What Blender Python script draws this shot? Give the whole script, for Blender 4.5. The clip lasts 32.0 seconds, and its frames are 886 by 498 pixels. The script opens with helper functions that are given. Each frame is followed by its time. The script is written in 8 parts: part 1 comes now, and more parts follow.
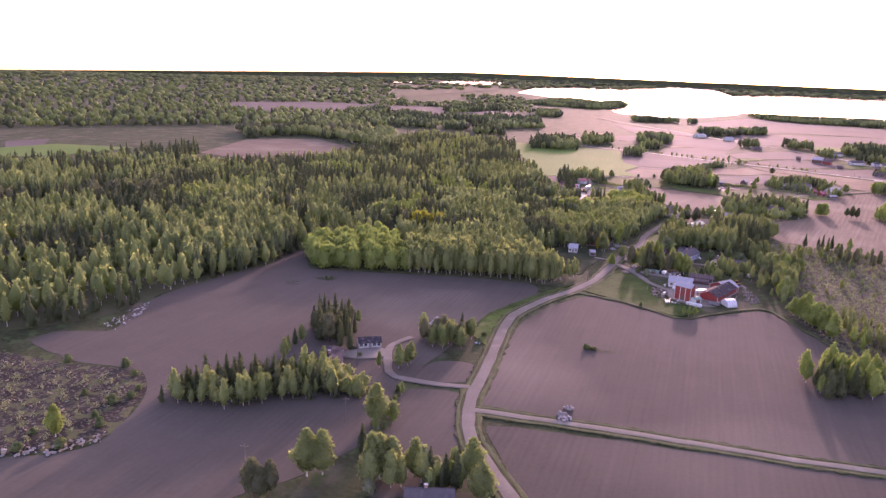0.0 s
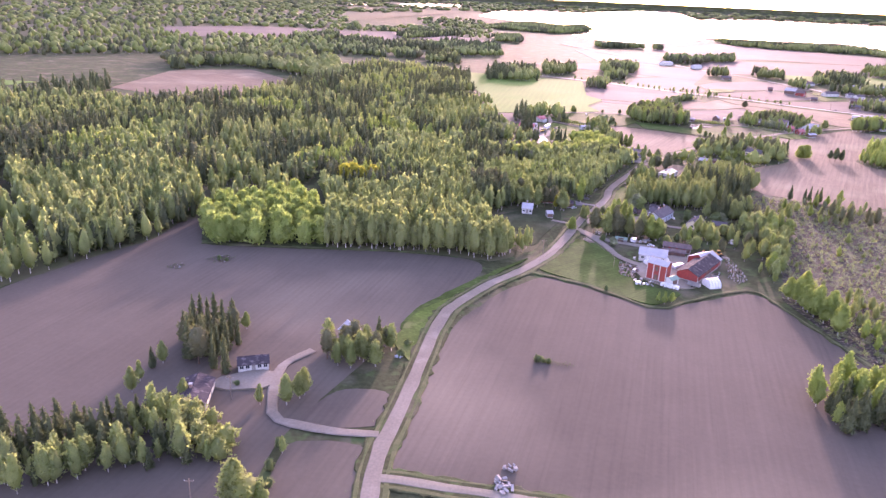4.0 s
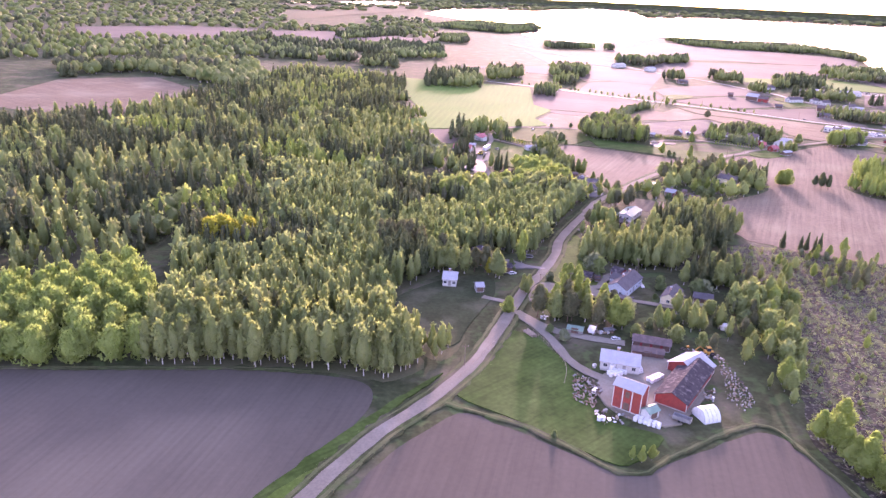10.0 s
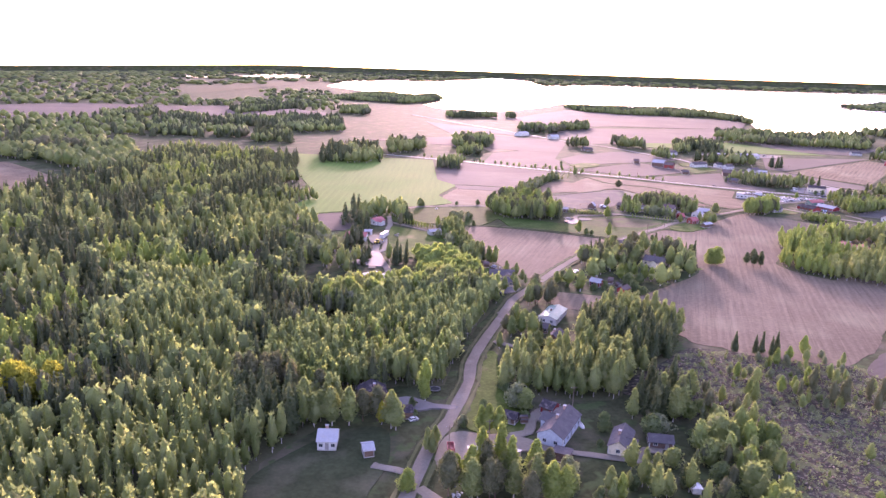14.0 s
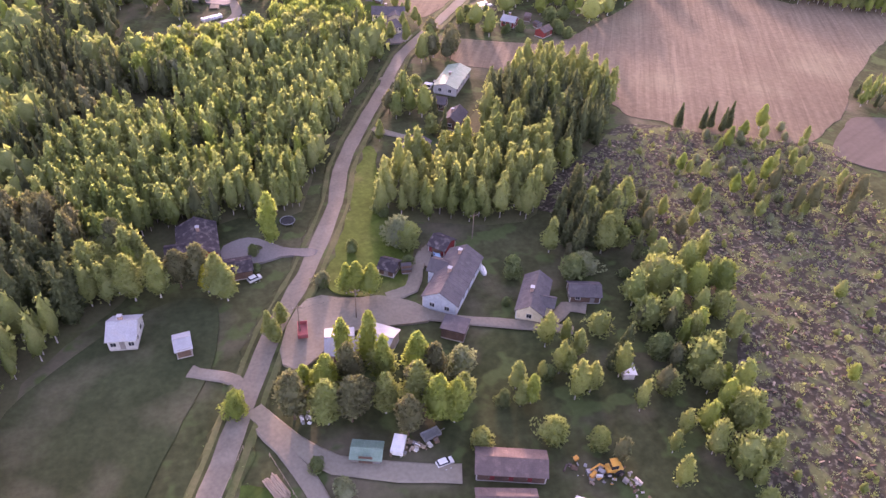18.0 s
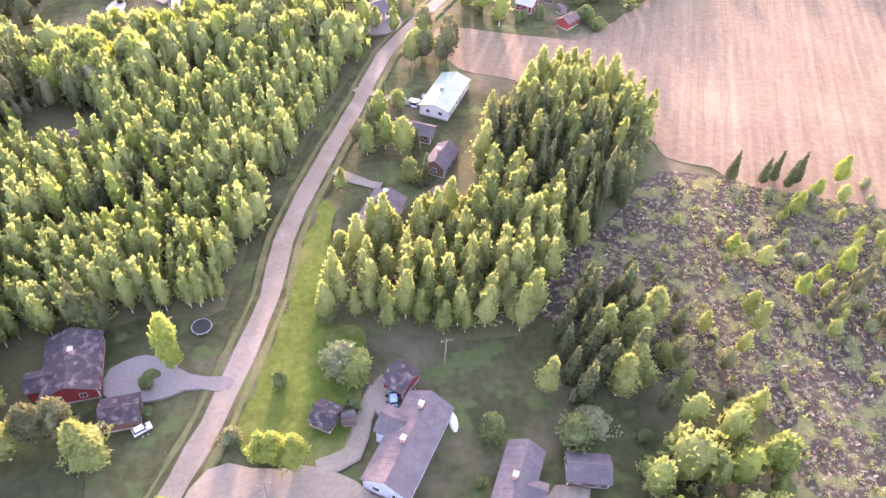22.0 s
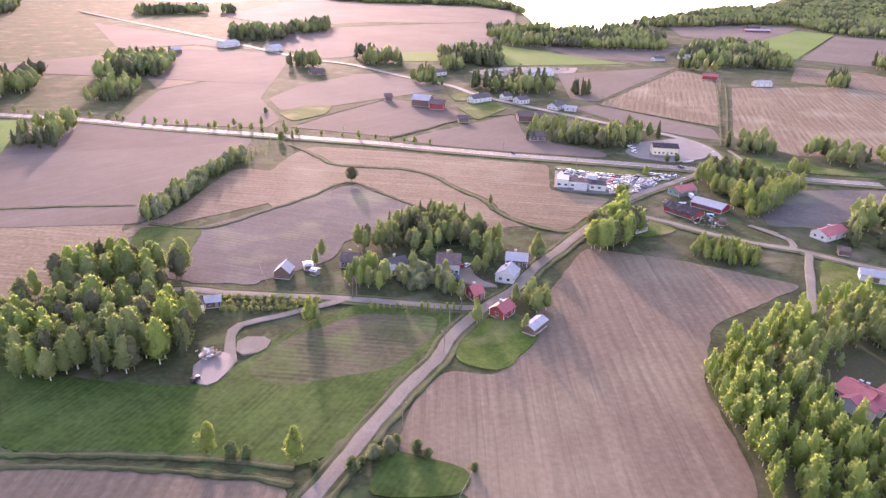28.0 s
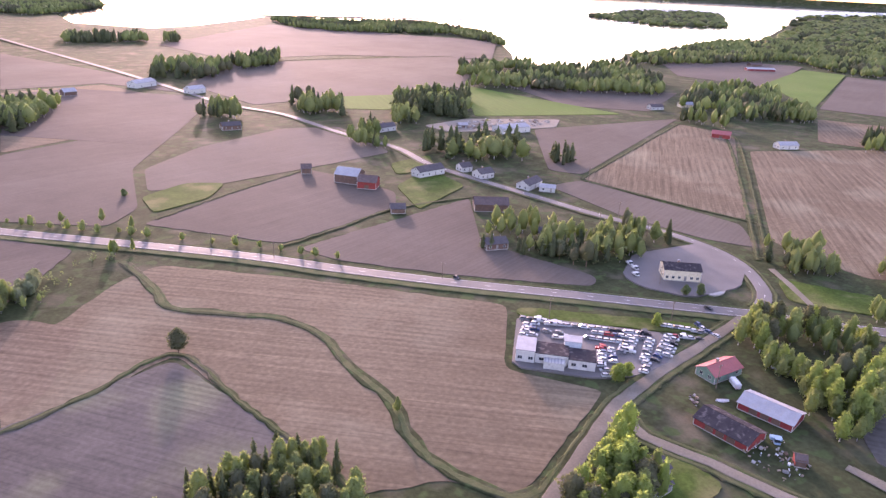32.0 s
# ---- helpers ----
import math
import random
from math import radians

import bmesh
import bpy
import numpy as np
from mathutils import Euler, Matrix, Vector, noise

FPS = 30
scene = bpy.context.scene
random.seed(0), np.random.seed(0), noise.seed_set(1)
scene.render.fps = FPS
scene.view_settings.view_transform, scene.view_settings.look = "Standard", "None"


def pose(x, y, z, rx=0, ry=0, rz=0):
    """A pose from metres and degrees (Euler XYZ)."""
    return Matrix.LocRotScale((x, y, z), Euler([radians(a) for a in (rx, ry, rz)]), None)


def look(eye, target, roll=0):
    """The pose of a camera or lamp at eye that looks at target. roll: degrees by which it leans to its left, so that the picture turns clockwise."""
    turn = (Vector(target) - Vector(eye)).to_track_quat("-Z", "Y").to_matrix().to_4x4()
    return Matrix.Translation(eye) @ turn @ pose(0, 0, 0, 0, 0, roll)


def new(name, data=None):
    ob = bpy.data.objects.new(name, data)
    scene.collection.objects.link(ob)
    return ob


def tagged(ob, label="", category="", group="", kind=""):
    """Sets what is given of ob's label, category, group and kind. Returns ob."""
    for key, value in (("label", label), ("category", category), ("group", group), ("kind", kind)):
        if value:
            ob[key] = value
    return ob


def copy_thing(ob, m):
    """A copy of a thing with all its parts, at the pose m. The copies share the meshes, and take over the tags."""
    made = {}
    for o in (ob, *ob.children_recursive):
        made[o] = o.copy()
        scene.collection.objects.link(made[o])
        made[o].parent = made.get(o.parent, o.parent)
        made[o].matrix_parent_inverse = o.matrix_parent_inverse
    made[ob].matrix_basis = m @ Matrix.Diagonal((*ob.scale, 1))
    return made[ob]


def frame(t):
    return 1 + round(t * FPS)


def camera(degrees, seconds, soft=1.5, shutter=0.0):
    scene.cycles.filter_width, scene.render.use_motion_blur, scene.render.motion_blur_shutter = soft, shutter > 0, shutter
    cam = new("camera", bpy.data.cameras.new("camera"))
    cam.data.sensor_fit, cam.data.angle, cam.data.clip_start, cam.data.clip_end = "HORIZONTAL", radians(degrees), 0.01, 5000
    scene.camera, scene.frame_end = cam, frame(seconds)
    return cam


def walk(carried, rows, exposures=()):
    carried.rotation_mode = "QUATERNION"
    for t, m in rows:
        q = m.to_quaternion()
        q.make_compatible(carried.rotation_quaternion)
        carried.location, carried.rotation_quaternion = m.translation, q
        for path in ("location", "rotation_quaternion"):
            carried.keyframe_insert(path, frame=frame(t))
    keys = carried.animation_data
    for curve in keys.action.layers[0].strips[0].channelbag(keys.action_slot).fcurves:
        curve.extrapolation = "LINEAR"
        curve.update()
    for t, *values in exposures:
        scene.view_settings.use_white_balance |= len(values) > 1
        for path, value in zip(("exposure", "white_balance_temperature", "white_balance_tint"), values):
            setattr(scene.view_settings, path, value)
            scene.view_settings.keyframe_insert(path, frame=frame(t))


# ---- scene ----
cam = camera(64.6, 32.0, 1.4)
METRES, EYE, TILT, LEAN, TURN = 735.0, 103.6, 0.0, 0.0, 0.0
ROWS = [
    (0.0, 0.0, 0.0, 0.0, 0.6, -14.25, -2.35),
    (0.5, 0.0023, 0.0124, 0.0001, 0.46, -14.25, -2.37),
    (1.0, 0.0047, 0.0243, -0.0002, -1.85, -17.33, -2.18),
    (1.5, 0.0075, 0.0362, 0.0003, -1.92, -20.05, -2.26),
    (2.0, 0.0101, 0.0481, 0.0002, -2.04, -20.01, -2.32),
    (2.5, 0.0129, 0.06, 0.0003, -2.15, -19.98, -2.39),
    (4.5, 0.0251, 0.1058, 0.0015, -2.53, -20.01, -2.48),
    (5.0, 0.0283, 0.1172, 0.0016, -2.62, -20.02, -2.48),
    (5.5, 0.0314, 0.1287, 0.0017, -4.27, -19.98, -2.31),
    (6.0, 0.0344, 0.1407, 0.0018, -4.56, -20.0, -2.31),
    (6.5, 0.0374, 0.1524, 0.0021, -5.6, -20.0, -2.28),
    (7.0, 0.0405, 0.1636, 0.0021, -5.66, -20.01, -2.37),
    (7.5, 0.0439, 0.174, 0.0022, -5.74, -20.0, -2.46),
    (8.0, 0.0475, 0.1841, 0.0022, -5.79, -20.02, -2.53),
    (8.5, 0.0508, 0.1943, 0.0025, -5.86, -20.04, -2.59),
    (9.0, 0.0542, 0.205, 0.0026, -5.97, -20.02, -2.55),
    (9.5, 0.0576, 0.2157, 0.0024, -6.11, -20.02, -2.54),
    (10.0, 0.0609, 0.227, 0.0022, -6.23, -20.0, -2.54),
    (10.5, 0.0642, 0.2389, 0.001, -6.32, -20.07, -2.5),
    (11.0, 0.0675, 0.251, -0.0, -6.45, -20.12, -2.47),
    (11.5, 0.071, 0.2627, -0.0001, -6.61, -20.1, -2.41),
    (12.0, 0.0746, 0.274, -0.0, -6.65, -20.09, -2.44),
    (12.5, 0.0779, 0.2851, 0.0002, -6.68, -20.07, -2.44),
    (13.0, 0.0815, 0.2962, 0.0003, -7.7, -20.02, -2.36),
    (13.5, 0.0851, 0.3076, 0.0004, -8.56, -14.45, -2.29),
    (14.0, 0.0885, 0.3189, 0.0007, -13.81, -14.34, -1.79),
    (14.5, 0.0927, 0.3305, 0.001, -17.41, -14.25, -1.51),
    (16.5, 0.1153, 0.3772, 0.0021, -20.84, -17.02, -2.12),
    (17.0, 0.1219, 0.3888, 0.0022, -20.84, -23.39, -2.26),
    (17.5, 0.1283, 0.4002, 0.002, -20.89, -28.25, -2.41),
    (18.0, 0.1349, 0.4115, 0.0018, -20.91, -38.92, -2.47),
    (18.5, 0.1413, 0.4228, 0.0021, -21.05, -41.28, -2.54),
    (19.0, 0.1478, 0.4342, 0.0026, -21.17, -45.71, -2.55),
    (19.5, 0.1542, 0.4454, 0.0027, -20.18, -45.77, -2.71),
    (20.0, 0.1604, 0.4569, 0.003, -18.43, -45.9, -2.92),
    (20.5, 0.1666, 0.4684, 0.0033, -18.05, -45.96, -2.86),
    (21.0, 0.1716, 0.4778, 0.0036, -18.22, -45.52, -2.69),
    (21.5, 0.1742, 0.4801, 0.0037, -18.66, -45.4, -2.8),
    (22.0, 0.1762, 0.4836, 0.0035, -17.98, -45.89, -3.07),
    (22.5, 0.181, 0.4958, 0.0036, -17.55, -46.08, -2.97),
    (23.0, 0.1884, 0.513, 0.0036, -18.12, -46.05, -2.63),
    (23.5, 0.1979, 0.5329, 0.0037, -18.07, -42.05, -2.41),
    (24.0, 0.2085, 0.5532, 0.0036, -17.93, -37.64, -2.28),
    (24.5, 0.2202, 0.5735, 0.0036, -19.07, -35.54, -2.05),
    (25.0, 0.232, 0.5941, 0.004, -21.4, -34.77, -1.89),
    (25.5, 0.2449, 0.6148, 0.0046, -28.28, -29.98, -1.26),
    (27.5, 0.3085, 0.6916, 0.0065, -32.14, -25.88, -1.78),
    (28.0, 0.3256, 0.7102, 0.0067, -32.45, -22.88, -1.93),
    (28.5, 0.3435, 0.7289, 0.0071, -39.79, -22.12, -1.19),
    (29.0, 0.3628, 0.7463, 0.0077, -40.4, -20.69, -1.41),
    (29.5, 0.3828, 0.7638, 0.0082, -37.86, -20.68, -2.17),
    (30.0, 0.4012, 0.7819, 0.009, -33.98, -20.81, -3.0),
    (30.5, 0.4184, 0.8014, 0.0094, -33.58, -20.92, -2.9),
    (31.0, 0.4359, 0.8209, 0.0098, -33.57, -20.99, -2.74),
    (31.5, 0.4534, 0.84, 0.0103, -33.61, -21.02, -2.71),
    (32.0, 0.4703, 0.8595, 0.0107, -33.22, -21.09, -2.78),
]
EXPOSURES = [(0.0, 2.3, 6660, 71.5), (1.0, 2.32, 6460, 70.5), (2.0, 2.89, 6460, 68.5), (6.0, 3.16, 6410, 63.5), (13.0, 3.17, 6310, 71.5), (14.5, 2.62, 6260, 63.5), (16.5, 2.29, 6570, 66), (17.0, 2.49, 6570, 66), (17.5, 2.74, 6920, 64), (18.0, 3.09, 7320, 62), (18.5, 3.34, 7420, 60), (19.0, 3.46, 7720, 56), (20.0, 3.97, 7530, 55.0), (21.0, 4.15, 7530, 54), (23.0, 4.19, 7430, 50), (24.0, 4.01, 7280, 53), (25.0, 3.54, 7030, 66), (28.0, 2.97, 6780, 54), (32.0, 2.61, 6580, 53)]
walk(cam, [(t, pose(0, 0, EYE, TILT, LEAN, TURN) @ pose(METRES * x, METRES * y, METRES * z, 90 + pitch, roll, yaw)) for t, x, y, z, yaw, pitch, roll in ROWS], EXPOSURES)

# ---- light: a low evening sun over the lake ----
SUN_AZ, SUN_EL = radians(17.6), radians(10.0)
world = bpy.data.worlds.new("evening_sky")
scene.world = world
world.use_nodes = True
wn = world.node_tree
sky = wn.nodes.new("ShaderNodeTexSky")
sky.sky_type, sky.sun_disc = "NISHITA", False
sky.sun_elevation, sky.sun_rotation = SUN_EL, SUN_AZ
sky.air_density, sky.dust_density = 1.0, 1.2
wn.nodes["Background"].inputs["Strength"].default_value = 0.15
wn.links.new(sky.outputs["Color"], wn.nodes["Background"].inputs["Color"])
sun = new("sun", bpy.data.lights.new("sun", "SUN"))
sun.data.energy, sun.data.angle, sun.data.color = 1.05, radians(2.0), (1.0, 0.86, 0.72)
sun.matrix_world = look((1000 * math.sin(SUN_AZ), 1000 * math.cos(SUN_AZ), 1000 * math.tan(SUN_EL)), (0, 0, 0))


# ---- materials ----
def surface(name, c1, c2, scale=0.1, fine=2.0, rough=0.9, bump=0.3, spots=None, rows=None, metal=0.0, leaf=0.0, jitter=0.1, stain=None, mottle=0.0, grit=0.28):
    """A weathered surface: broad patches of c1 and c2, fine grain, and if asked rows of furrows, spots, leaf glow."""
    m = bpy.data.materials.new(name)
    m.use_nodes = True
    t = m.node_tree
    n, l = t.nodes, t.links
    b = n["Principled BSDF"]
    co = n.new("ShaderNodeTexCoord").outputs["Object"]

    def noise_at(s, detail=4.0):
        q = n.new("ShaderNodeTexNoise")
        q.inputs["Scale"].default_value, q.inputs["Detail"].default_value = s, detail
        l.new(co, q.inputs["Vector"])
        return q.outputs["Fac"]

    def ramp(f, lo, hi):
        q = n.new("ShaderNodeMapRange")
        q.inputs["From Min"].default_value, q.inputs["From Max"].default_value = lo, hi
        l.new(f, q.inputs["Value"])
        return q.outputs["Result"]

    def mix(f, a, c, how="MIX"):
        q = n.new("ShaderNodeMix")
        q.data_type, q.blend_type = "RGBA", how
        for k, v in ((0, f), (6, a), (7, c)):
            if isinstance(v, (int, float)):
                q.inputs[k].default_value = v
            elif isinstance(v, tuple):
                q.inputs[k].default_value = (*v, 1)
            else:
                l.new(v, q.inputs[k])
        return q.outputs[2]

    col = mix(ramp(noise_at(scale), 0.35, 0.65), c1, c2)
    grain = noise_at(fine)
    if mottle:
        for s, lo, hi in ((0.11, 0.35, 0.68), (0.6, 0.3, 0.7)):
            col = mix(ramp(noise_at(s, 6.0), lo, hi), mix(1.0, col, (1 - mottle,) * 3, "MULTIPLY"), col)
    if stain:
        col = mix(ramp(noise_at(stain[1], 3.0), 0.52, 0.72), col, stain[0])
    if spots:
        col = mix(ramp(noise_at(spots[1], 2.0), spots[2], spots[2] + 0.08), col, spots[0])
    if rows:
        angle, width, depth = rows
        mp = n.new("ShaderNodeMapping")
        mp.inputs["Rotation"].default_value = (0, 0, radians(angle))
        l.new(co, mp.inputs["Vector"])
        wv = n.new("ShaderNodeTexWave")
        wv.inputs["Scale"].default_value = 0.314 / width
        wv.inputs["Distortion"].default_value, wv.inputs["Detail"].default_value = 1.2, 3.0
        wv.inputs["Detail Scale"].default_value = 0.4
        l.new(mp.outputs["Vector"], wv.inputs["Vector"])
        br = n.new("ShaderNodeMath")
        br.operation = "MULTIPLY"
        l.new(wv.outputs["Fac"], br.inputs[0])
        l.new(ramp(noise_at(0.03, 3.0), 0.35, 0.7), br.inputs[1])
        col = mix(br.outputs[0], col, mix(1.0, col, (1 - depth,) * 3, "MULTIPLY"))
        for along, across, hi in ((0.012, 0.3, 1.0 + depth), (0.03, 1.1, 1 - depth * 1.2)):
            ms = n.new("ShaderNodeMapping")
            ms.inputs["Scale"].default_value = (across, along, 1)
            l.new(mp.outputs["Vector"], ms.inputs["Vector"])
            st = n.new("ShaderNodeTexNoise")
            st.inputs["Scale"].default_value, st.inputs["Detail"].default_value, st.inputs["Distortion"].default_value = 1.0, 4.0, 0.6
            l.new(ms.outputs["Vector"], st.inputs["Vector"])
            col = mix(ramp(st.outputs["Fac"], 0.5, 0.75), col, mix(1.0, col, (hi,) * 3, "MULTIPLY"))
    col = mix(ramp(grain, 0.2, 0.8), mix(1.0, col, (1 - grit,) * 3, "MULTIPLY"), col)
    if jitter:
        geo = n.new("ShaderNodeNewGeometry").outputs["Random Per Island"]
        own = n.new("ShaderNodeObjectInfo").outputs["Random"]
        hsv = n.new("ShaderNodeHueSaturation")
        add = n.new("ShaderNodeMath")
        add.operation = "ADD"
        l.new(geo, add.inputs[0]), l.new(own, add.inputs[1])
        q = n.new("ShaderNodeMapRange")
        q.inputs["From Max"].default_value = 2.0
        q.inputs["To Min"].default_value, q.inputs["To Max"].default_value = 1 - jitter, 1 + jitter
        l.new(add.outputs[0], q.inputs["Value"]), l.new(q.outputs["Result"], hsv.inputs["Value"])
        q = n.new("ShaderNodeMapRange")
        q.inputs["To Min"].default_value, q.inputs["To Max"].default_value = 0.5 - jitter * 0.06, 0.5 + jitter * 0.06
        l.new(own, q.inputs["Value"]), l.new(q.outputs["Result"], hsv.inputs["Hue"])
        l.new(col, hsv.inputs["Color"])
        col = hsv.outputs["Color"]
    l.new(col, b.inputs["Base Color"])
    b.inputs["Roughness"].default_value, b.inputs["Metallic"].default_value = rough, metal
    b.inputs["Specular IOR Level"].default_value = 0.04 if rough >= 0.9 or leaf else 0.3
    if bump:
        bp = n.new("ShaderNodeBump")
        bp.inputs["Strength"].default_value, bp.inputs["Distance"].default_value = bump, 0.15
        l.new(grain, bp.inputs["Height"]), l.new(bp.outputs["Normal"], b.inputs["Normal"])
    if leaf:
        bp = n.new("ShaderNodeBump")
        bp.inputs["Strength"].default_value, bp.inputs["Distance"].default_value = 0.9, 0.5
        l.new(noise_at(1.9, 4.0), bp.inputs["Height"]), l.new(bp.outputs["Normal"], b.inputs["Normal"])
        tr = n.new("ShaderNodeBsdfTranslucent")
        l.new(mix(1.0, col, (0.95, 1.0, 0.7), "MULTIPLY"), tr.inputs["Color"])
        ms = n.new("ShaderNodeMixShader")
        ms.inputs["Fac"].default_value = leaf
        l.new(b.outputs[0], ms.inputs[1]), l.new(tr.outputs[0], ms.inputs[2])
        l.new(ms.outputs[0], n["Material Output"].inputs["Surface"])
    return m


def plain(name, colour, rough=0.5, metal=0.0, c2=None, scale=0.6):
    return surface(name, colour, c2 or tuple(v * 0.8 for v in colour), scale, 6.0, rough, 0.05, metal=metal)


G_ROUGH = surface("rough_grass", (0.062, 0.078, 0.034), (0.09, 0.096, 0.047), 0.03, 0.9, bump=0.8, mottle=0.32, spots=((0.068, 0.092, 0.036), 0.15, 0.55), stain=((0.135, 0.115, 0.08), 0.05))
G_DULL = surface("dull_meadow", (0.054, 0.072, 0.034), (0.072, 0.085, 0.043), 0.04, 1.1, bump=0.7, mottle=0.25, stain=((0.1, 0.098, 0.06), 0.07))
G_GREEN = surface("green_grass", (0.081, 0.132, 0.025), (0.111, 0.153, 0.038), 0.03, 1.2, bump=0.7, mottle=0.28, stain=((0.17, 0.16, 0.07), 0.06))
G_MEADOW = surface("meadow", (0.098, 0.175, 0.035), (0.125, 0.195, 0.048), 0.015, 0.7, bump=0.3, rows=(15, 6.0, 0.12))
G_CROP = surface("young_crop", (0.056, 0.101, 0.022), (0.083, 0.124, 0.034), 0.04, 0.8, bump=0.6, rows=(55, 1.6, 0.2), mottle=0.28)
G_SOWN = surface("patchy_sown_soil", (0.136, 0.106, 0.085), (0.098, 0.115, 0.047), 0.02, 0.8, bump=0.6, rows=(-52, 2.2, 0.22), mottle=0.22, stain=((0.1, 0.14, 0.045), 0.05))
M_SOIL = surface("tilled_soil", (0.087, 0.073, 0.058), (0.104, 0.087, 0.07), 0.012, 0.8, bump=0.15, grit=0.1, rows=(20, 2.2, 0.08), mottle=0.06, stain=((0.19, 0.155, 0.115), 0.006))
M_SOIL_DARK = surface("damp_soil", (0.12, 0.098, 0.081), (0.145, 0.12, 0.1), 0.012, 0.8, bump=0.2, grit=0.12, rows=(70, 2.4, 0.1), mottle=0.08)
M_STUBBLE = surface("stubble", (0.168, 0.13, 0.09), (0.198, 0.155, 0.109), 0.015, 0.6, bump=0.6, grit=0.2, rows=(33, 3.4, 0.2), mottle=0.1, stain=((0.205, 0.172, 0.115), 0.02))
M_STUBBLE_B = surface("stubble_rows", (0.185, 0.138, 0.092), (0.222, 0.17, 0.115), 0.015, 0.6, bump=0.6, rows=(-50, 3.2, 0.24), mottle=0.12, stain=((0.235, 0.195, 0.135), 0.02))
M_STUBBLE_C = surface("stubble_long_rows", (0.185, 0.138, 0.092), (0.222, 0.17, 0.115), 0.015, 0.6, bump=0.6, rows=(49, 4.6, 0.34), mottle=0.12, stain=((0.235, 0.195, 0.135), 0.02))
M_CROP_GREY = surface("sprouting_soil", (0.131, 0.115, 0.102), (0.153, 0.138, 0.122), 0.02, 0.7, bump=0.5, rows=(-40, 2.4, 0.18), mottle=0.14, stain=((0.2, 0.2, 0.13), 0.03))
M_FOREST = surface("forest_floor", (0.075, 0.083, 0.038), (0.105, 0.098, 0.056), 0.08, 1.0, bump=0.7)
M_CLEAR = surface("logging_slash", (0.064, 0.054, 0.043), (0.081, 0.071, 0.052), 0.05, 1.3, bump=1.0, mottle=0.3, spots=((0.115, 0.12, 0.055), 0.22, 0.52), stain=((0.2, 0.17, 0.13), 0.9))
M_GRAVEL = surface("gravel", (0.185, 0.16, 0.125), (0.225, 0.197, 0.158), 0.05, 1.5, bump=0.1, stain=((0.25, 0.22, 0.18), 0.12))
M_TRACK = surface("packed_gravel", (0.26, 0.228, 0.18), (0.3, 0.264, 0.212), 0.05, 1.5, bump=0.2)
M_ASPHALT = surface("worn_asphalt", (0.135, 0.123, 0.118), (0.172, 0.156, 0.15), 0.06, 2.0, rough=0.75, bump=0.15)
M_DITCH = surface("ditch_weeds", (0.08, 0.095, 0.04), (0.12, 0.12, 0.06), 0.2, 1.5, bump=0.7)
L_BIRCH = surface("birch_leaves", (0.252, 0.303, 0.128), (0.345, 0.385, 0.172), 0.06, 2.4, 0.6, 0.0, leaf=0.6, jitter=0.09, stain=((0.16, 0.22, 0.08), 0.05))
L_ASPEN = surface("aspen_leaves", (0.263, 0.335, 0.102), (0.332, 0.396, 0.134), 0.06, 2.4, 0.6, 0.0, leaf=0.6, jitter=0.09)
L_GOLD = surface("maple_flowers", (0.38, 0.36, 0.06), (0.42, 0.4, 0.08), 0.12, 1.0, 0.6, 0.0, leaf=0.6, jitter=0.09)
L_SPRUCE = surface("spruce_needles", (0.11, 0.137, 0.074), (0.151, 0.174, 0.095), 0.06, 2.4, 0.7, 0.0, leaf=0.5, jitter=0.09)
L_PINE = surface("pine_needles", (0.145, 0.157, 0.093), (0.197, 0.195, 0.116), 0.06, 2.4, 0.7, 0.0, leaf=0.5, jitter=0.09)
L_WILLOW = surface("willow_leaves", (0.224, 0.262, 0.156), (0.3, 0.321, 0.216), 0.06, 2.4, 0.6, 0.0, leaf=0.5, jitter=0.09)
L_BUSH = surface("bush_leaves", (0.159, 0.212, 0.1), (0.213, 0.262, 0.126), 0.06, 2.4, 0.6, 0.0, leaf=0.5, jitter=0.09)
B_BIRCH = surface("birch_bark", (0.55, 0.52, 0.48), (0.35, 0.32, 0.3), 1.5, 6.0)
B_DARK = surface("conifer_bark", (0.13, 0.09, 0.07), (0.2, 0.13, 0.09), 1.5, 6.0)

# ---- the lie of the land: level farmland that rises gently towards far hills ----
MID = (120.0, 330.0)
FLAT, REACH = 1500.0, 2900.0


def lie(x, y, up=0.0):
    """Where a place of the plan lies: level near by, drawn in and lifted towards the far hills."""
    dx, dy = x - MID[0], y - MID[1]
    d = math.hypot(dx, dy)
    if d <= FLAT:
        return (x, y, up)
    k = (FLAT + REACH * (1 - math.exp((FLAT - d) / REACH))) / d
    far = min(1.0, max(0.0, (d - 4000) / 6000))
    return (MID[0] + dx * k, MID[1] + dy * k, EYE * (1 - k) + 0.035 * min(0.0, dx) * k * far + up)


SHEETS = {}
OPEN_LAND = []


def layer_up(x, y, layer):
    """Height of a sheet of turf, soil or gravel, a few millimetres above the sheets that it overlaps."""
    return layer * (1 + max(0.0, math.hypot(x - MID[0], y - MID[1]) - 1400) / 60)


LEVELS = {"forest_floor": (0.01, 15), "water": (0.01, 3), "island": (0.03, 3), "clearing": (0.07, 3), "field": (0.085, 49), "meadow": (0.285, 15), "lawn": (0.35, 15), "verge": (0.415, 9), "ditch": (0.455, 9), "road": (0.495, 9), "yard": (0.535, 14)}
PATCHES = []


def level(name):
    """Each sheet lies 4 mm or more above those of its kind that it may overlap."""
    SHEETS[name] = SHEETS.get(name, -1) + 1
    low, many = LEVELS[name]
    return low + 0.004 * (SHEETS[name] % many)


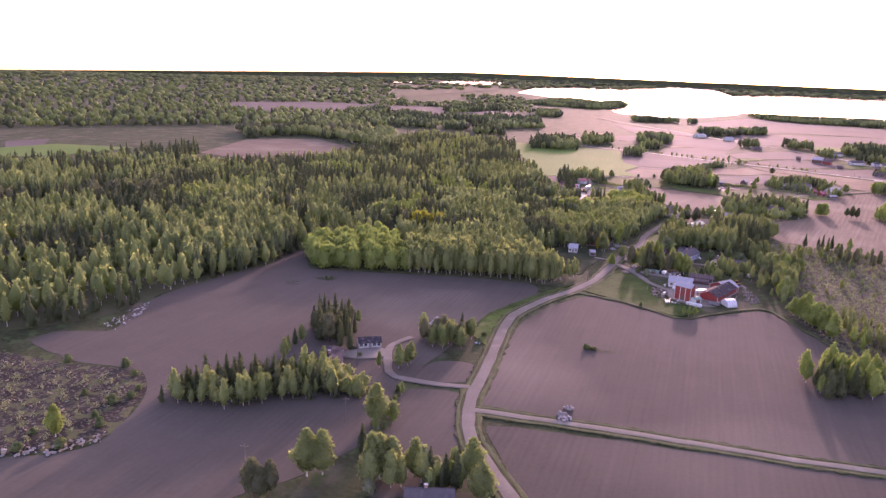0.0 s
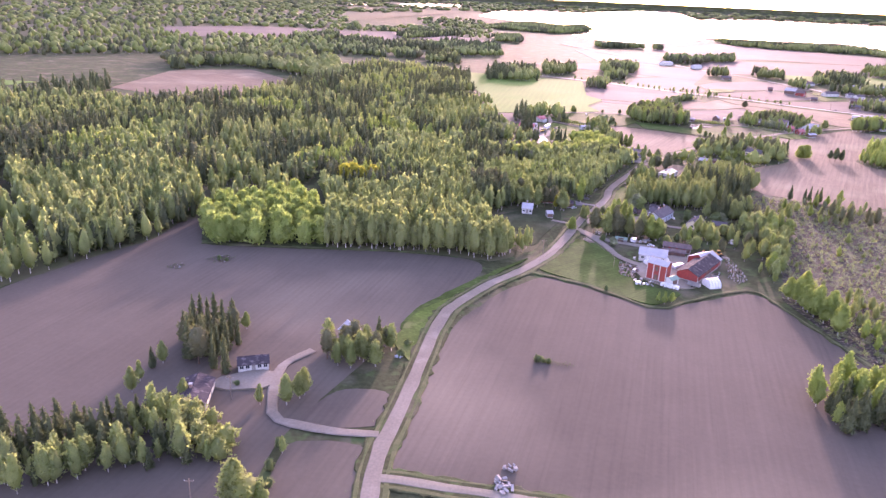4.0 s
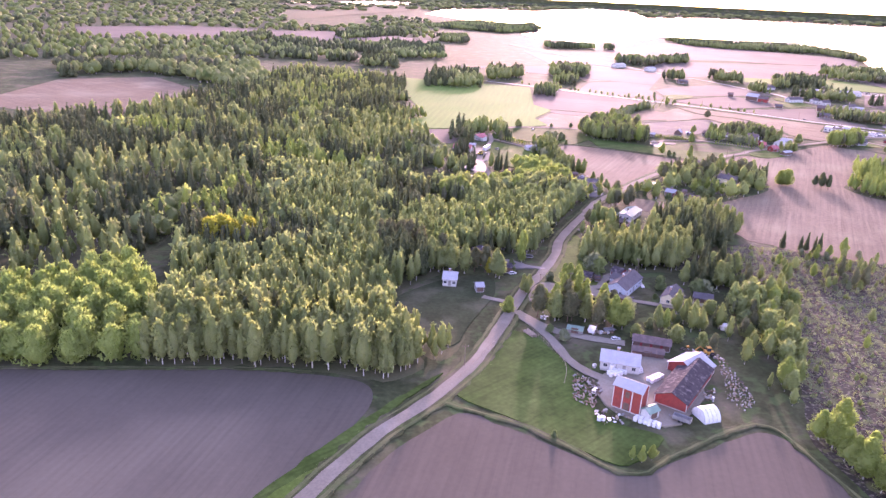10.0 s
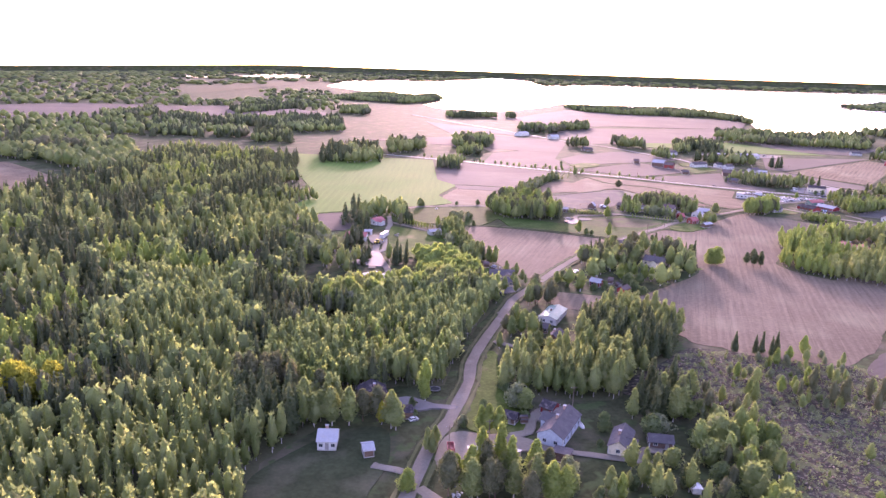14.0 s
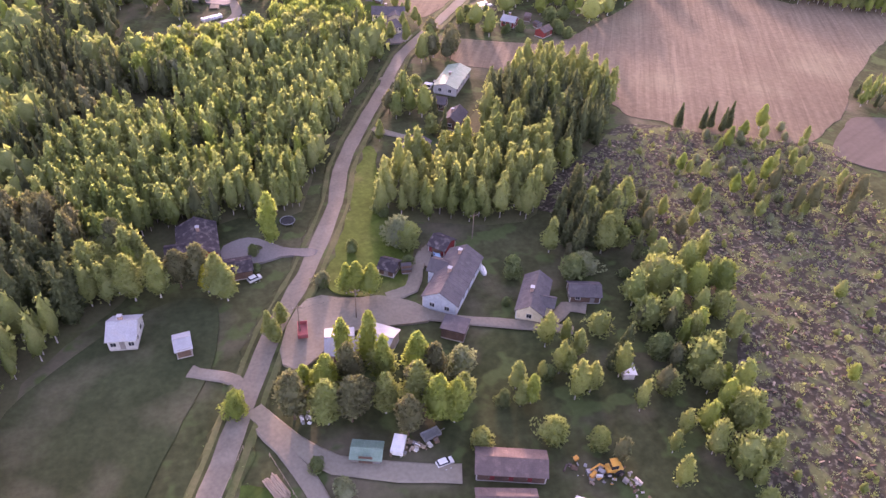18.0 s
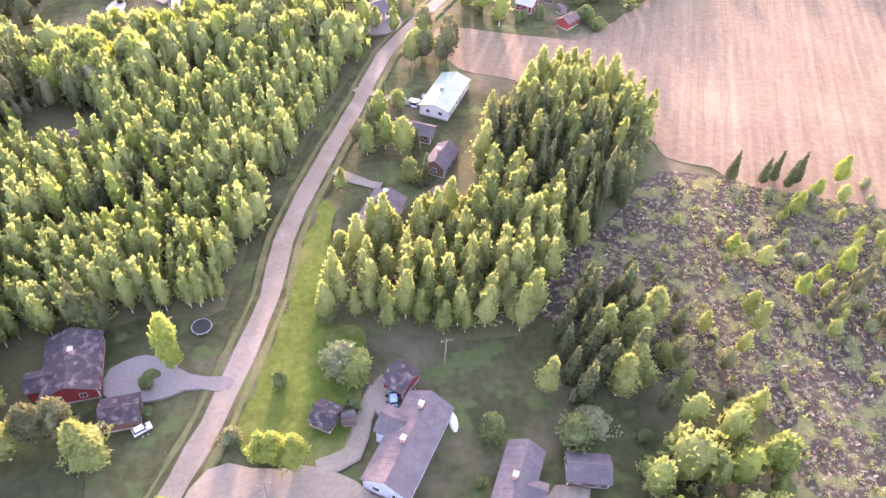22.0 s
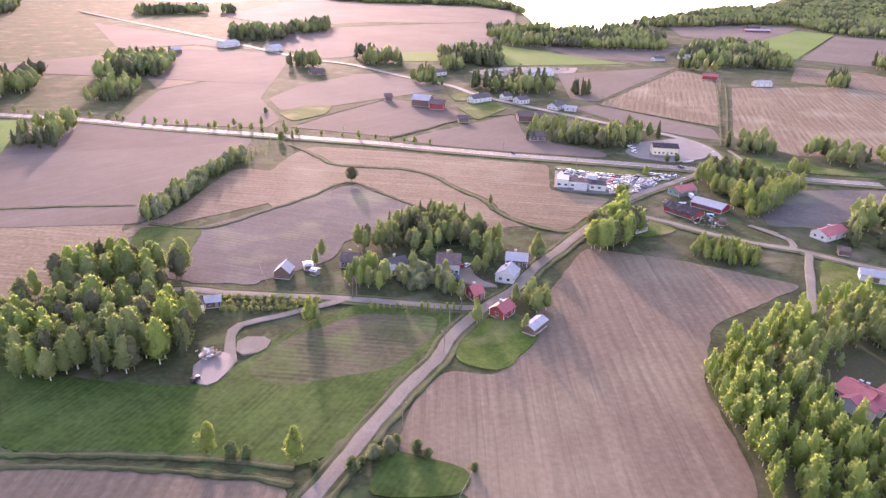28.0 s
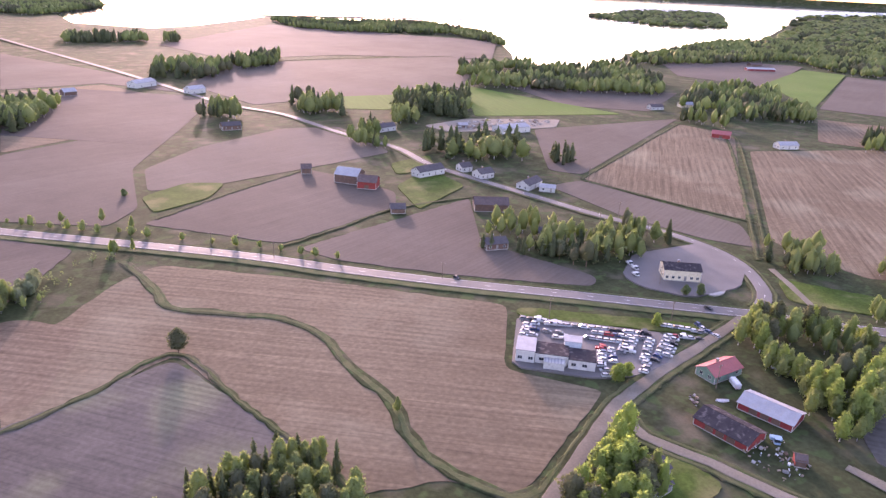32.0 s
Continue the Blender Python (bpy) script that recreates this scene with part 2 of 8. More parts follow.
def support(x, y):
    """The height of the topmost field, lawn or yard at a place."""
    best = 0.0
    for pts, up in PATCHES:
        if up > best and inside_one(x, y, pts):
            best = up
    return best


def inside_one(x, y, pts):
    res = False
    for (ax, ay), (bx, by) in zip(pts, pts[1:] + pts[:1]):
        if (ay > y) != (by > y) and x < (bx - ax) * (y - ay) / (by - ay) + ax:
            res = not res
    return res


def mesh_of(name, verts, faces, mats=(), slots=None, smooth=False):
    me = bpy.data.meshes.new(name)
    me.from_pydata(verts, [], faces)
    for m in mats:
        me.materials.append(m)
    if slots is not None:
        me.polygons.foreach_set("material_index", slots)
    if smooth:
        me.polygons.foreach_set("use_smooth", [True] * len(me.polygons))
    me.update()
    return me


def rounded(pts, times=2):
    """Corners of an outline cut off, as ploughs and mowers leave them."""
    for _ in range(times):
        out = []
        for a, b in zip(pts, pts[1:] + pts[:1]):
            d = math.hypot(b[0] - a[0], b[1] - a[1])
            k = min(0.25, 3.0 / max(d, 0.1))
            out += [(a[0] + (b[0] - a[0]) * k, a[1] + (b[1] - a[1]) * k), (b[0] + (a[0] - b[0]) * k, b[1] + (a[1] - b[1]) * k)]
        pts = out
    return pts


def ragged(pts, worn):
    """An outline with the small unevenness that grass and ploughs leave along an edge."""
    rnd, out = random.Random(len(pts)), []
    for a, b in zip(pts, pts[1:] + pts[:1]):
        d = math.hypot(b[0] - a[0], b[1] - a[1])
        k = max(1, min(60, int(d / 3.5))) if worn and math.hypot(a[0] - MID[0], a[1] - MID[1]) < 700 else 1
        for i in range(k):
            u = i / k
            w = worn if k > 1 else 0.0
            out.append((a[0] + (b[0] - a[0]) * u + rnd.uniform(-w, w), a[1] + (b[1] - a[1]) * u + rnd.uniform(-w, w)))
    return out


def patch(name, pts, material, label, category, soft=2):
    """A field, lawn or yard: a low slab on the ground with a worn edge."""
    from mathutils.geometry import tessellate_polygon
    layer = level(name)
    pts = ragged(rounded(list(pts), soft), 0.0 if name in ("water", "yard") else 0.45)
    OPEN_LAND.append(pts)
    PATCHES.append((pts, layer))
    top = [Vector(lie(x, y, layer_up(x, y, layer))) for x, y in pts]
    n = len(top)
    tris = [tuple(t) for t in tessellate_polygon([[Vector((x, y, 0)) for x, y in pts]])]
    area = sum(a[0] * b[1] - a[1] * b[0] for a, b in zip(pts, pts[1:] + pts[:1]))
    faces = []
    for a, b, c in tris:
        cr = (top[b] - top[a]).cross(top[c] - top[a])
        faces.append((a, b, c) if cr.z > 0 else (c, b, a))
    verts = [tuple(v) for v in top] + [(v.x, v.y, v.z - layer - 0.05) for v in top]
    for i in range(n):
        j = (i + 1) % n
        faces.append((i, i + n, j + n, j) if area > 0 else (j, j + n, i + n, i))
    return tagged(new(name, mesh_of(name, verts, faces, [material])), label, category, kind="structure")


def curve_points(pts, step=5.0):
    """A smooth line through the points, a place every step metres."""
    out = []
    p = [pts[0]] + list(pts) + [pts[-1]]
    for a, b, c, d in zip(p, p[1:], p[2:], p[3:]):
        k = max(2, int(math.hypot(c[0] - b[0], c[1] - b[1]) / step))
        for i in range(k):
            u = i / k
            out.append(tuple(0.5 * (2 * b[j] + (c[j] - a[j]) * u + (2 * a[j] - 5 * b[j] + 4 * c[j] - d[j]) * u * u + (3 * b[j] - a[j] - 3 * c[j] + d[j]) * u ** 3) for j in (0, 1)))
    return out + [pts[-1]]


def ribbon(name, line, width, material, label, category, crown=0.0, shift=0.0, wobble=0.0, step=5.0):
    """A road, verge or ditch along a line, with a slight crown."""
    layer = level(name)
    line = curve_points(line, step)
    rnd = random.Random(len(line))
    verts, faces = [], []
    m = len(line)
    for i, (x, y) in enumerate(line):
        a, b = line[max(0, i - 1)], line[min(m - 1, i + 1)]
        dx, dy = b[0] - a[0], b[1] - a[1]
        d = math.hypot(dx, dy) or 1.0
        nx, ny = dy / d, -dx / d
        w1, w2 = (width / 2 + rnd.uniform(-wobble, wobble) for _ in "ab")
        for s, up in ((-w1 - 0.35, -0.2), (-w1, 0.0), (0, crown), (w2, 0.0), (w2 + 0.35, -0.2)):
            px, py = x + nx * (s + shift), y + ny * (s + shift)
            verts.append(lie(px, py, layer_up(px, py, layer) + up))
    for i in range(m - 1):
        for j in range(4):
            k = i * 5 + j
            faces.append((k, k + 1, k + 6, k + 5))
    return tagged(new(name, mesh_of(name, verts, faces, [material])), label, category, kind="structure")


# ---- ground to the horizon ----
def build_ground():
    verts, faces = [(MID[0], MID[1], 0.0)], []
    radii = [60 * i for i in range(1, 60)] + [3600 * 1.12 ** i for i in range(1, 40)]
    n = 144
    for r in radii:
        for k in range(n):
            a = 2 * math.pi * k / n
            verts.append(lie(MID[0] + r * math.cos(a), MID[1] + r * math.sin(a)))
    for k in range(n):
        faces.append((0, 1 + k, 1 + (k + 1) % n))
    for i in range(len(radii) - 1):
        for k in range(n):
            a, b = 1 + i * n + k, 1 + i * n + (k + 1) % n
            faces.append((a, a + n, b + n, b))
    tagged(new("ground", mesh_of("ground", verts, faces, [G_ROUGH], smooth=True)), "rough spring grass and scrub land reaching to the horizon", "ground", kind="structure")


build_ground()
WATER = bpy.data.materials.new("lake_water")
WATER.use_nodes = True
wb = WATER.node_tree.nodes["Principled BSDF"]
wb.inputs["Base Color"].default_value, wb.inputs["Roughness"].default_value, wb.inputs["IOR"].default_value = (0.02, 0.03, 0.04, 1), 0.12, 1.33
wv = WATER.node_tree.nodes.new("ShaderNodeTexNoise")
wv.inputs["Scale"].default_value = 0.25
wp = WATER.node_tree.nodes.new("ShaderNodeBump")
wp.inputs["Strength"].default_value, wp.inputs["Distance"].default_value = 0.35, 0.4
WATER.node_tree.links.new(wv.outputs["Fac"], wp.inputs["Height"])
WATER.node_tree.links.new(wp.outputs["Normal"], wb.inputs["Normal"])

patch("water", [(531, 2425), (528, 2184), (644, 2064), (748, 2141), (1030, 2486), (1168, 2370), (1458, 2420), (1357, 1964), (1113, 1584), (1034, 1478), (1045, 1377), (1159, 1401), (1362, 1556), (1601, 1636), (1976, 1815), (2096, 1781), (3354, 2515), (4783, 3345), (10724, 5385), (10540, 5737), (9262, 7374), (4862, 6219), (4335, 6938), (3352, 6972), (2260, 5776), (4053, 11295), (1545, 6720), (675, 5923), (374, 4114), (532, 3288), (693, 3063), (730, 2895), (582, 2556)], WATER, "bright calm lake under the evening sun", "lake", 1)
patch("water", [(-648, 6785), (-386, 6817), (-320, 5879), (-512, 5707)], WATER, "narrow far bay of the lake", "lake", 1)
patch("water", [(-191, 6672), (141, 8573), (557, 8366), (382, 6506), (-96, 5661)], WATER, "narrow far bay of the lake", "lake", 1)
patch("island", [(2533, 2864), (3888, 3857), (4514, 4018), (4019, 3360), (2610, 2266), (2300, 2087), (2277, 2306)], M_FOREST, "low wooded island in the lake", "island", 1)

patch("forest_floor", [(-595, 613), (-1726, 1822), (-2234, 3562), (-1404, 4504), (-375, 4949), (411, 5035), (-206, 2739), (-602, 1924), (-533, 1443), (-576, 904)], M_FOREST, "dark wooded land towards the horizon", "forest floor", 1)
OPEN_LAND.pop()

# ---- fields ----
SOIL = [
    [(-80, 392), (-70, 354), (-47, 353), (-18, 352), (10, 351), (31, 348), (45, 344), (49, 338), (47, 328), (37, 312), (20, 290), (13, 270), (-3, 240), (-14, 215), (-17, 188), (-21, 178), (-36, 160), (-49, 152), (-67, 126), (-123, 123), (-152, 156), (-102, 167), (-93, 172), (-91, 192), (-93, 207), (-101, 222), (-127, 226), (-153, 242), (-149, 254), (-127, 255), (-131, 283), (-125, 307), (-108, 336), (-91, 360), (-88, 385)],
    [(-10, 227), (-1, 241), (14, 240), (12, 222), (-9, 222)],
    [(-11, 217), (9, 215), (6, 190), (7, 177), (1, 155), (-18, 153), (-14, 179), (-13, 203)],
    [(72, 328), (88, 315), (108, 297), (124, 304), (151, 315), (157, 308), (160, 293), (161, 273), (163, 256), (165, 232), (173, 212), (186, 205), (162, 175), (128, 178), (88, 185), (57, 193), (13, 204), (16, 218), (25, 253), (34, 283), (53, 311)],
    [(14, 194), (55, 187), (124, 173), (167, 162), (114, 101), (29, 97), (27, 148), (20, 167)],
]
for pts in SOIL:
    patch("field", pts, M_SOIL, "bare tilled purple-brown field", "field")
STUBBLE = [
    [(317, 653), (334, 663), (345, 652), (393, 687), (432, 711), (456, 685), (480, 645), (424, 642), (394, 622), (372, 590), (351, 571), (351, 553), (364, 532), (376, 506), (348, 481), (284, 441), (258, 450), (243, 459), (229, 467), (231, 475), (220, 487), (216, 499), (205, 510), (192, 517), (190, 533), (194, 543), (214, 533), (234, 524), (283, 552), (296, 562), (309, 588), (312, 615), (304, 638)],
    [(201, 690), (238, 672), (270, 649), (280, 639), (257, 621), (226, 588), (207, 572), (196, 563), (193, 564), (189, 581), (186, 606), (184, 642), (189, 666)],
]
STUBBLE.append([(232, 476), (295, 539), (346, 563), (358, 535), (416, 561), (444, 538), (392, 505), (328, 471), (302, 448), (275, 435), (243, 453)])
for pts in STUBBLE:
    patch("field", pts, M_STUBBLE, "pale pinkish stubble field with seed rows", "field")
for pts in (
    [(237, 854), (283, 840), (266, 791), (239, 762), (211, 767), (207, 803)],
    [(338, 809), (340, 863), (350, 862), (378, 894), (396, 906), (435, 874), (499, 812), (469, 776), (487, 753), (486, 751), (441, 730), (432, 731), (427, 742), (401, 749), (401, 768), (385, 832)],
    [(234, 861), (285, 843), (266, 792), (230, 774)],
    [(653, 934), (871, 1038), (878, 985), (676, 834)],
    [(834, 940), (946, 900), (974, 808), (804, 728), (758, 692), (755, 651), (721, 642), (711, 675), (702, 726), (654, 760), (659, 808)],
    [(272, 804), (294, 813), (333, 819), (348, 824), (364, 861), (348, 878), (340, 879), (321, 857), (306, 837), (295, 826), (272, 812)],
    [(366, 1358), (452, 1387), (507, 1256), (489, 1205), (354, 1124)],
    [(-280, 987), (-191, 1029), (-103, 899), (-121, 806), (-182, 752), (-288, 813)],
    [(200, 791), (241, 845), (269, 848), (234, 752), (202, 750)],
    [(1038, 1004), (1077, 943), (1035, 832), (969, 801), (951, 897), (928, 940)],
    [(998, 807), (1112, 745), (857, 661), (761, 693), (806, 726), (910, 777)],
):
    patch("field", pts, M_STUBBLE_C if pts[0][0] > 600 else M_STUBBLE_B, "pale pinkish stubble field with curving rows", "field")
for pts in (
    [(272, 804), (307, 805), (384, 829), (400, 772), (381, 768), (349, 762), (337, 761), (324, 758), (313, 758), (307, 739), (279, 760)],
    [(285, 752), (287, 769), (305, 800), (343, 814), (382, 825), (397, 791), (353, 766), (338, 748), (307, 742)],
    [(261, 1030), (351, 960), (338, 890), (289, 840), (240, 862), (226, 898)],
    [(541, 705), (581, 720), (632, 694), (655, 672), (627, 665), (597, 678), (546, 676), (524, 691)],
):
    patch("field", pts, M_CROP_GREY, "grey-brown field with sprouting rows", "field")
for pts in (
    [(238, 966), (285, 1025), (371, 937), (337, 882), (286, 846), (234, 865), (194, 878)],
    [(401, 958), (449, 907), (519, 931), (533, 956), (517, 1002), (507, 1020), (449, 988), (408, 962)],
    [(452, 899), (564, 929), (529, 870), (549, 816), (540, 809), (496, 845), (462, 879)],
    [(354, 1119), (485, 1191), (416, 1058), (404, 982), (387, 961), (347, 987), (305, 1010)],
    [(422, 1055), (464, 1097), (537, 1136), (580, 1128), (576, 1039), (528, 1026), (455, 1009), (414, 1009)],
    [(622, 930), (650, 931), (668, 832), (644, 806), (631, 825), (620, 869)],
    [(725, 1065), (893, 1056), (660, 941), (647, 958)],
    [(527, 1369), (630, 1530), (977, 1560), (978, 1487), (773, 1246), (641, 1257), (551, 1239)],
    [(873, 1331), (910, 1229), (1037, 1174), (897, 1094), (834, 1146)],
    [(382, 1667), (475, 1465), (513, 1317), (453, 1395), (367, 1374)],
    [(586, 1757), (908, 2158), (1087, 1931), (1227, 1772), (1021, 1516), (802, 1597), (629, 1572)],
    [(1340, 1470), (1474, 1408), (1535, 1318), (1215, 1173), (1178, 1290)],
    [(1105, 1041), (1471, 1208), (1519, 1080), (1439, 924), (1389, 787), (1139, 728), (1066, 833), (1146, 929), (1136, 981)],
    [(65, 731), (122, 743), (117, 684), (80, 686)],
    [(276, 429), (302, 446), (337, 431), (301, 406), (282, 418)],
    [(233, 959), (360, 932), (283, 819), (231, 840)],
    [(209, 1283), (423, 1368), (533, 1283), (442, 1112), (311, 1212)],
    [(-213, 2006), (51, 2100), (206, 1881), (163, 1647), (-119, 1752)],
    [(-585, 1870), (-384, 2066), (-170, 2050), (-230, 1666), (-475, 1596)],
    [(-534, 847), (-503, 890), (-464, 798), (-478, 757)],
):
    patch("field", pts, M_SOIL_DARK, "bare grey-brown tilled field", "field")
for pts in (
    [(87, 1011), (250, 1026), (211, 842), (176, 759), (61, 735), (104, 816)],
    [(150, 1085), (255, 1044), (225, 895), (235, 859), (205, 809), (210, 772), (182, 763), (151, 766), (112, 787), (77, 1114)],
    [(596, 1208), (636, 1259), (703, 1254), (655, 1180)],
    [(391, 504), (441, 534), (473, 510), (417, 473)],
    [(811, 1290), (856, 1092), (712, 1130)],
    [(1238, 1195), (1478, 1286), (1491, 1221), (1100, 1044)],
    [(-500, 783), (-468, 841), (-371, 835), (-413, 739), (-457, 713)],
):
    patch("meadow", pts, G_MEADOW, "bright green spring meadow", "meadow")
for pts in (
    [(171, 756), (210, 757), (237, 753), (233, 717), (208, 689), (151, 705), (133, 746)],
    [(282, 816), (304, 801), (287, 769), (265, 776)],
    [(70, 335), (93, 376), (103, 370), (111, 338), (108, 321), (125, 313), (108, 300), (95, 313), (85, 323)],
    [(291, 629), (304, 641), (317, 624), (310, 618)],
    [(294, 700), (303, 703), (313, 695), (304, 684), (290, 695)],
    [(14, 276), (21, 295), (41, 319), (64, 343), (71, 349), (49, 323), (34, 300), (28, 279)],
):
    patch("meadow", pts, G_CROP, "lush green sown field", "meadow")
for pts in (
    [(130, 441), (142, 471), (148, 474), (140, 438), (147, 436), (138, 409), (129, 411), (119, 416)],
    [(13, 268), (20, 290), (39, 309), (43, 310), (30, 288), (24, 267), (21, 251)],
    [(338, 665), (347, 653), (372, 665), (369, 679), (354, 683)],
    [(467, 723), (481, 723), (484, 706), (470, 705), (457, 713)],
    [(539, 966), (577, 991), (576, 950), (528, 923)],
    [(132, 639), (144, 695), (166, 674), (181, 658), (179, 617), (166, 608), (149, 605), (140, 614), (134, 626)],
    [(102, 640), (102, 667), (117, 690), (121, 681), (109, 670), (110, 638)],
    [(561, 1012), (597, 1022), (580, 989), (551, 987)],
    [(172, 586), (181, 588), (186, 570), (176, 560), (163, 566)],
    [(409, 1000), (436, 1017), (455, 1009), (439, 985), (409, 972)],
    [(500, 809), (544, 773), (553, 763), (538, 766), (496, 802)],
    [(617, 779), (643, 738), (662, 701), (625, 731), (600, 762)],
    [(510, 657), (513, 639), (526, 612), (533, 592), (500, 583), (491, 615), (473, 634)],
):
    patch("lawn", pts, G_GREEN, "mown green grass", "lawn")
for pts in (
    [(178, 430), (185, 440), (206, 451), (225, 464), (241, 457), (256, 448), (283, 433), (184, 222), (168, 237), (164, 258), (163, 275), (162, 296), (161, 309), (190, 364), (211, 391), (208, 402), (198, 408), (190, 412), (182, 428)],
    [(-195, 229), (-157, 233), (-126, 224), (-101, 221), (-93, 207), (-91, 178), (-103, 168), (-142, 161)],
):
    patch("clearing", pts, M_CLEAR, "logged clearing of slash, stumps and saplings", "clearing")

patch("meadow", [(226, 684), (228, 721), (270, 688), (287, 694), (299, 702), (328, 711), (355, 691), (347, 679), (317, 661), (292, 645), (282, 645), (259, 663)], G_CROP, "lush green sown field", "meadow")
patch("meadow", [(284, 689), (300, 700), (328, 704), (349, 690), (340, 679), (320, 670), (306, 674), (291, 676)], G_SOWN, "patchy field of brown soil and green shoots in rows", "field")

# ---- roads ----
MAIN = [(25, 142), (18, 161), (11, 182), (10, 197), (12, 215), (16, 229), (28, 281), (35, 298), (50, 318), (66, 335), (80, 354), (93, 379), (104, 402), (111, 414), (117, 423), (123, 434), (130, 448), (135, 462), (145, 481), (160, 505), (164, 512), (174, 529), (186, 543), (201, 559), (218, 578), (238, 598), (260, 619), (286, 637), (318, 659), (334, 668), (348, 679), (368, 689), (381, 693), (403, 706), (419, 713), (442, 724), (482, 743), (491, 746), (516, 752), (534, 755), (559, 760), (578, 764)]
HIGHWAY = [(179, 1118), (243, 1066), (286, 1032), (332, 985), (423, 906), (458, 870), (491, 838), (524, 809), (556, 780), (577, 761), (590, 746), (607, 729), (640, 700)]
OLD = [(583, 764), (598, 772), (614, 791), (621, 808), (622, 825), (618, 849), (608, 878), (600, 915), (591, 956), (583, 1000), (586, 1050), (571, 1109), (558, 1189), (529, 1249), (507, 1355), (479, 1488), (441, 1648), (391, 1848)]
CROSS = [(151, 738), (171, 756), (186, 760), (210, 760), (238, 757), (279, 750), (294, 739), (326, 717), (341, 705), (359, 691), (364, 689)]
SIDE = [(484, 743), (483, 737), (481, 730), (487, 714), (492, 697), (500, 680), (509, 668), (511, 663), (516, 649), (525, 632)]
EAST = [(12, 202), (40, 196), (72, 188), (102, 180), (126, 175), (144, 171)]
TRACKS = [
    ([(11, 219), (1, 220), (-11, 223), (-17, 228), (-19, 248), (-17, 255), (-11, 262)], 3.0),
    ([(101, 385), (103.5, 379), (105.5, 373), (107.5, 366), (109, 355), (113, 346), (119, 340)], 3.4),
    ([(132, 410), (138, 411), (141, 417), (145, 422)], 3.6),
    ([(136, 404), (142, 400), (152, 395), (159, 392), (163, 392), (168, 395), (172, 393)], 3.0),
    ([(160, 392), (166, 388)], 2.5),
    ([(99, 394), (98, 397), (93, 400), (90, 402)], 3.0),
    ([(100, 389), (103, 383), (108, 376), (116, 370), (131, 364)], 4.0),
    ([(167, 511), (162, 514), (169, 509), (176, 504)], 2.6),
    ([(150, 482), (154, 478), (159, 474)], 2.4),
    ([(327, 715), (305, 715), (292, 715), (287, 709), (283, 696), (278, 691)], 3.4),
    ([(510, 662), (490, 649), (475, 639), (455, 626)], 3.4),
    ([(510, 669), (517, 675), (517, 694)], 3.0),
    ([(625, 786), (604, 755)], 3.0),
    ([(115, 574), (120, 578), (125, 585), (125, 599), (124, 624)], 4.0),
    ([(371, 699), (375, 709)], 3.0),
    ([(124, 624), (130, 631), (133, 643), (137, 669), (145, 699), (149, 726)], 3.6), ([(147, 705), (157, 691), (168, 675)], 2.8),
    ([(117, 592), (128, 645), (137, 669)], 4.0),
    ([(517, 695), (519, 682)], 3.0),
]
for line, w in ((MAIN, 3.7), (HIGHWAY, 7.0), (OLD, 5.4), (CROSS, 3.3), (SIDE, 3.2), (EAST, 2.5)):
    ribbon("verge", line, w + 4.0, G_ROUGH, "grassy road verge", "verge", wobble=1.0, step=2.5)
    # Highway's south ditch drawn wider: its dark colour also stands for the embankment's shade.
    ribbon("ditch", line, 0.9 if w < 7 else 3.2, M_DITCH, "weedy dark roadside ditches and highway embankment shade", "ditch", shift=w / 2 + (1.5 if w < 7 else 2.6), wobble=0.3)
    ribbon("ditch", line, 0.7, M_DITCH, "weedy dark roadside ditches and highway embankment shade", "ditch", shift=-w / 2 - 1.4, wobble=0.3)
    paved = line in (HIGHWAY, OLD)
    ribbon("road", line, w, M_ASPHALT if paved else M_GRAVEL, "grey asphalt country road" if paved else "pale gravel country road with wheel tracks", "road", crown=0.06, wobble=0.0 if paved else 0.25)
    if not paved:
        for s in (-0.75, 0.75):
            ribbon("road", line, 0.55, M_TRACK, "packed pale wheel track on the gravel", "wheel track", shift=s * w / 3.4, wobble=0.12)
for line, w in TRACKS:
    ribbon("road", line, w * 0.8, M_GRAVEL, "narrow pale gravel drive", "drive", crown=0.03, wobble=0.3)
for line in (
    [(447, 904), (479, 915), (518, 930), (565, 930)], [(408, 962), (449, 988), (506, 1018)], [(652, 933), (738, 975), (871, 1038)], [(650, 931), (664, 876), (678, 829)], [(331, 810), (358, 820), (385, 832), (394, 796), (401, 768), (405, 747)],
    [(234, 864), (259, 855), (285, 844)], [(226, 683), (259, 663), (282, 645)], [(630, 1530), (783, 1557), (972, 1553)], [(68, 331), (89, 318), (108, 299), (124, 306), (152, 317), (158, 296), (164, 257)], [(-70, 356), (-48, 354), (-18, 353), (10, 352), (31, 349)], [(286, 817), (305, 802), (331, 810)],
    [(632, 792), (676, 826), (767, 895), (860, 969), (882, 996)], [(629, 796), (671, 828), (758, 896), (843, 965), (866, 990)],
    [(183, 643), (189, 666), (201, 689), (237, 672), (270, 649), (280, 640)],
):
    ribbon("verge", line, 1.8, G_ROUGH, "grassy strip between two fields", "verge", wobble=0.6, step=2.5)
    ribbon("ditch", line, 0.6, M_DITCH, "dark weedy boundary ditch", "ditch", wobble=0.28, step=2.5)
BROOK = [(385, 915), (390, 885), (391, 866), (407, 852), (422, 839), (429, 822), (428, 800), (430, 778), (426, 759), (428, 743), (435, 730), (442, 728)]
ribbon("verge", BROOK, 3.4, G_ROUGH, "grassy banks of a winding field brook", "verge", wobble=0.8)
ribbon("ditch", BROOK, 1.6, M_DITCH, "dark winding field brook", "ditch", wobble=0.4, step=2.5)
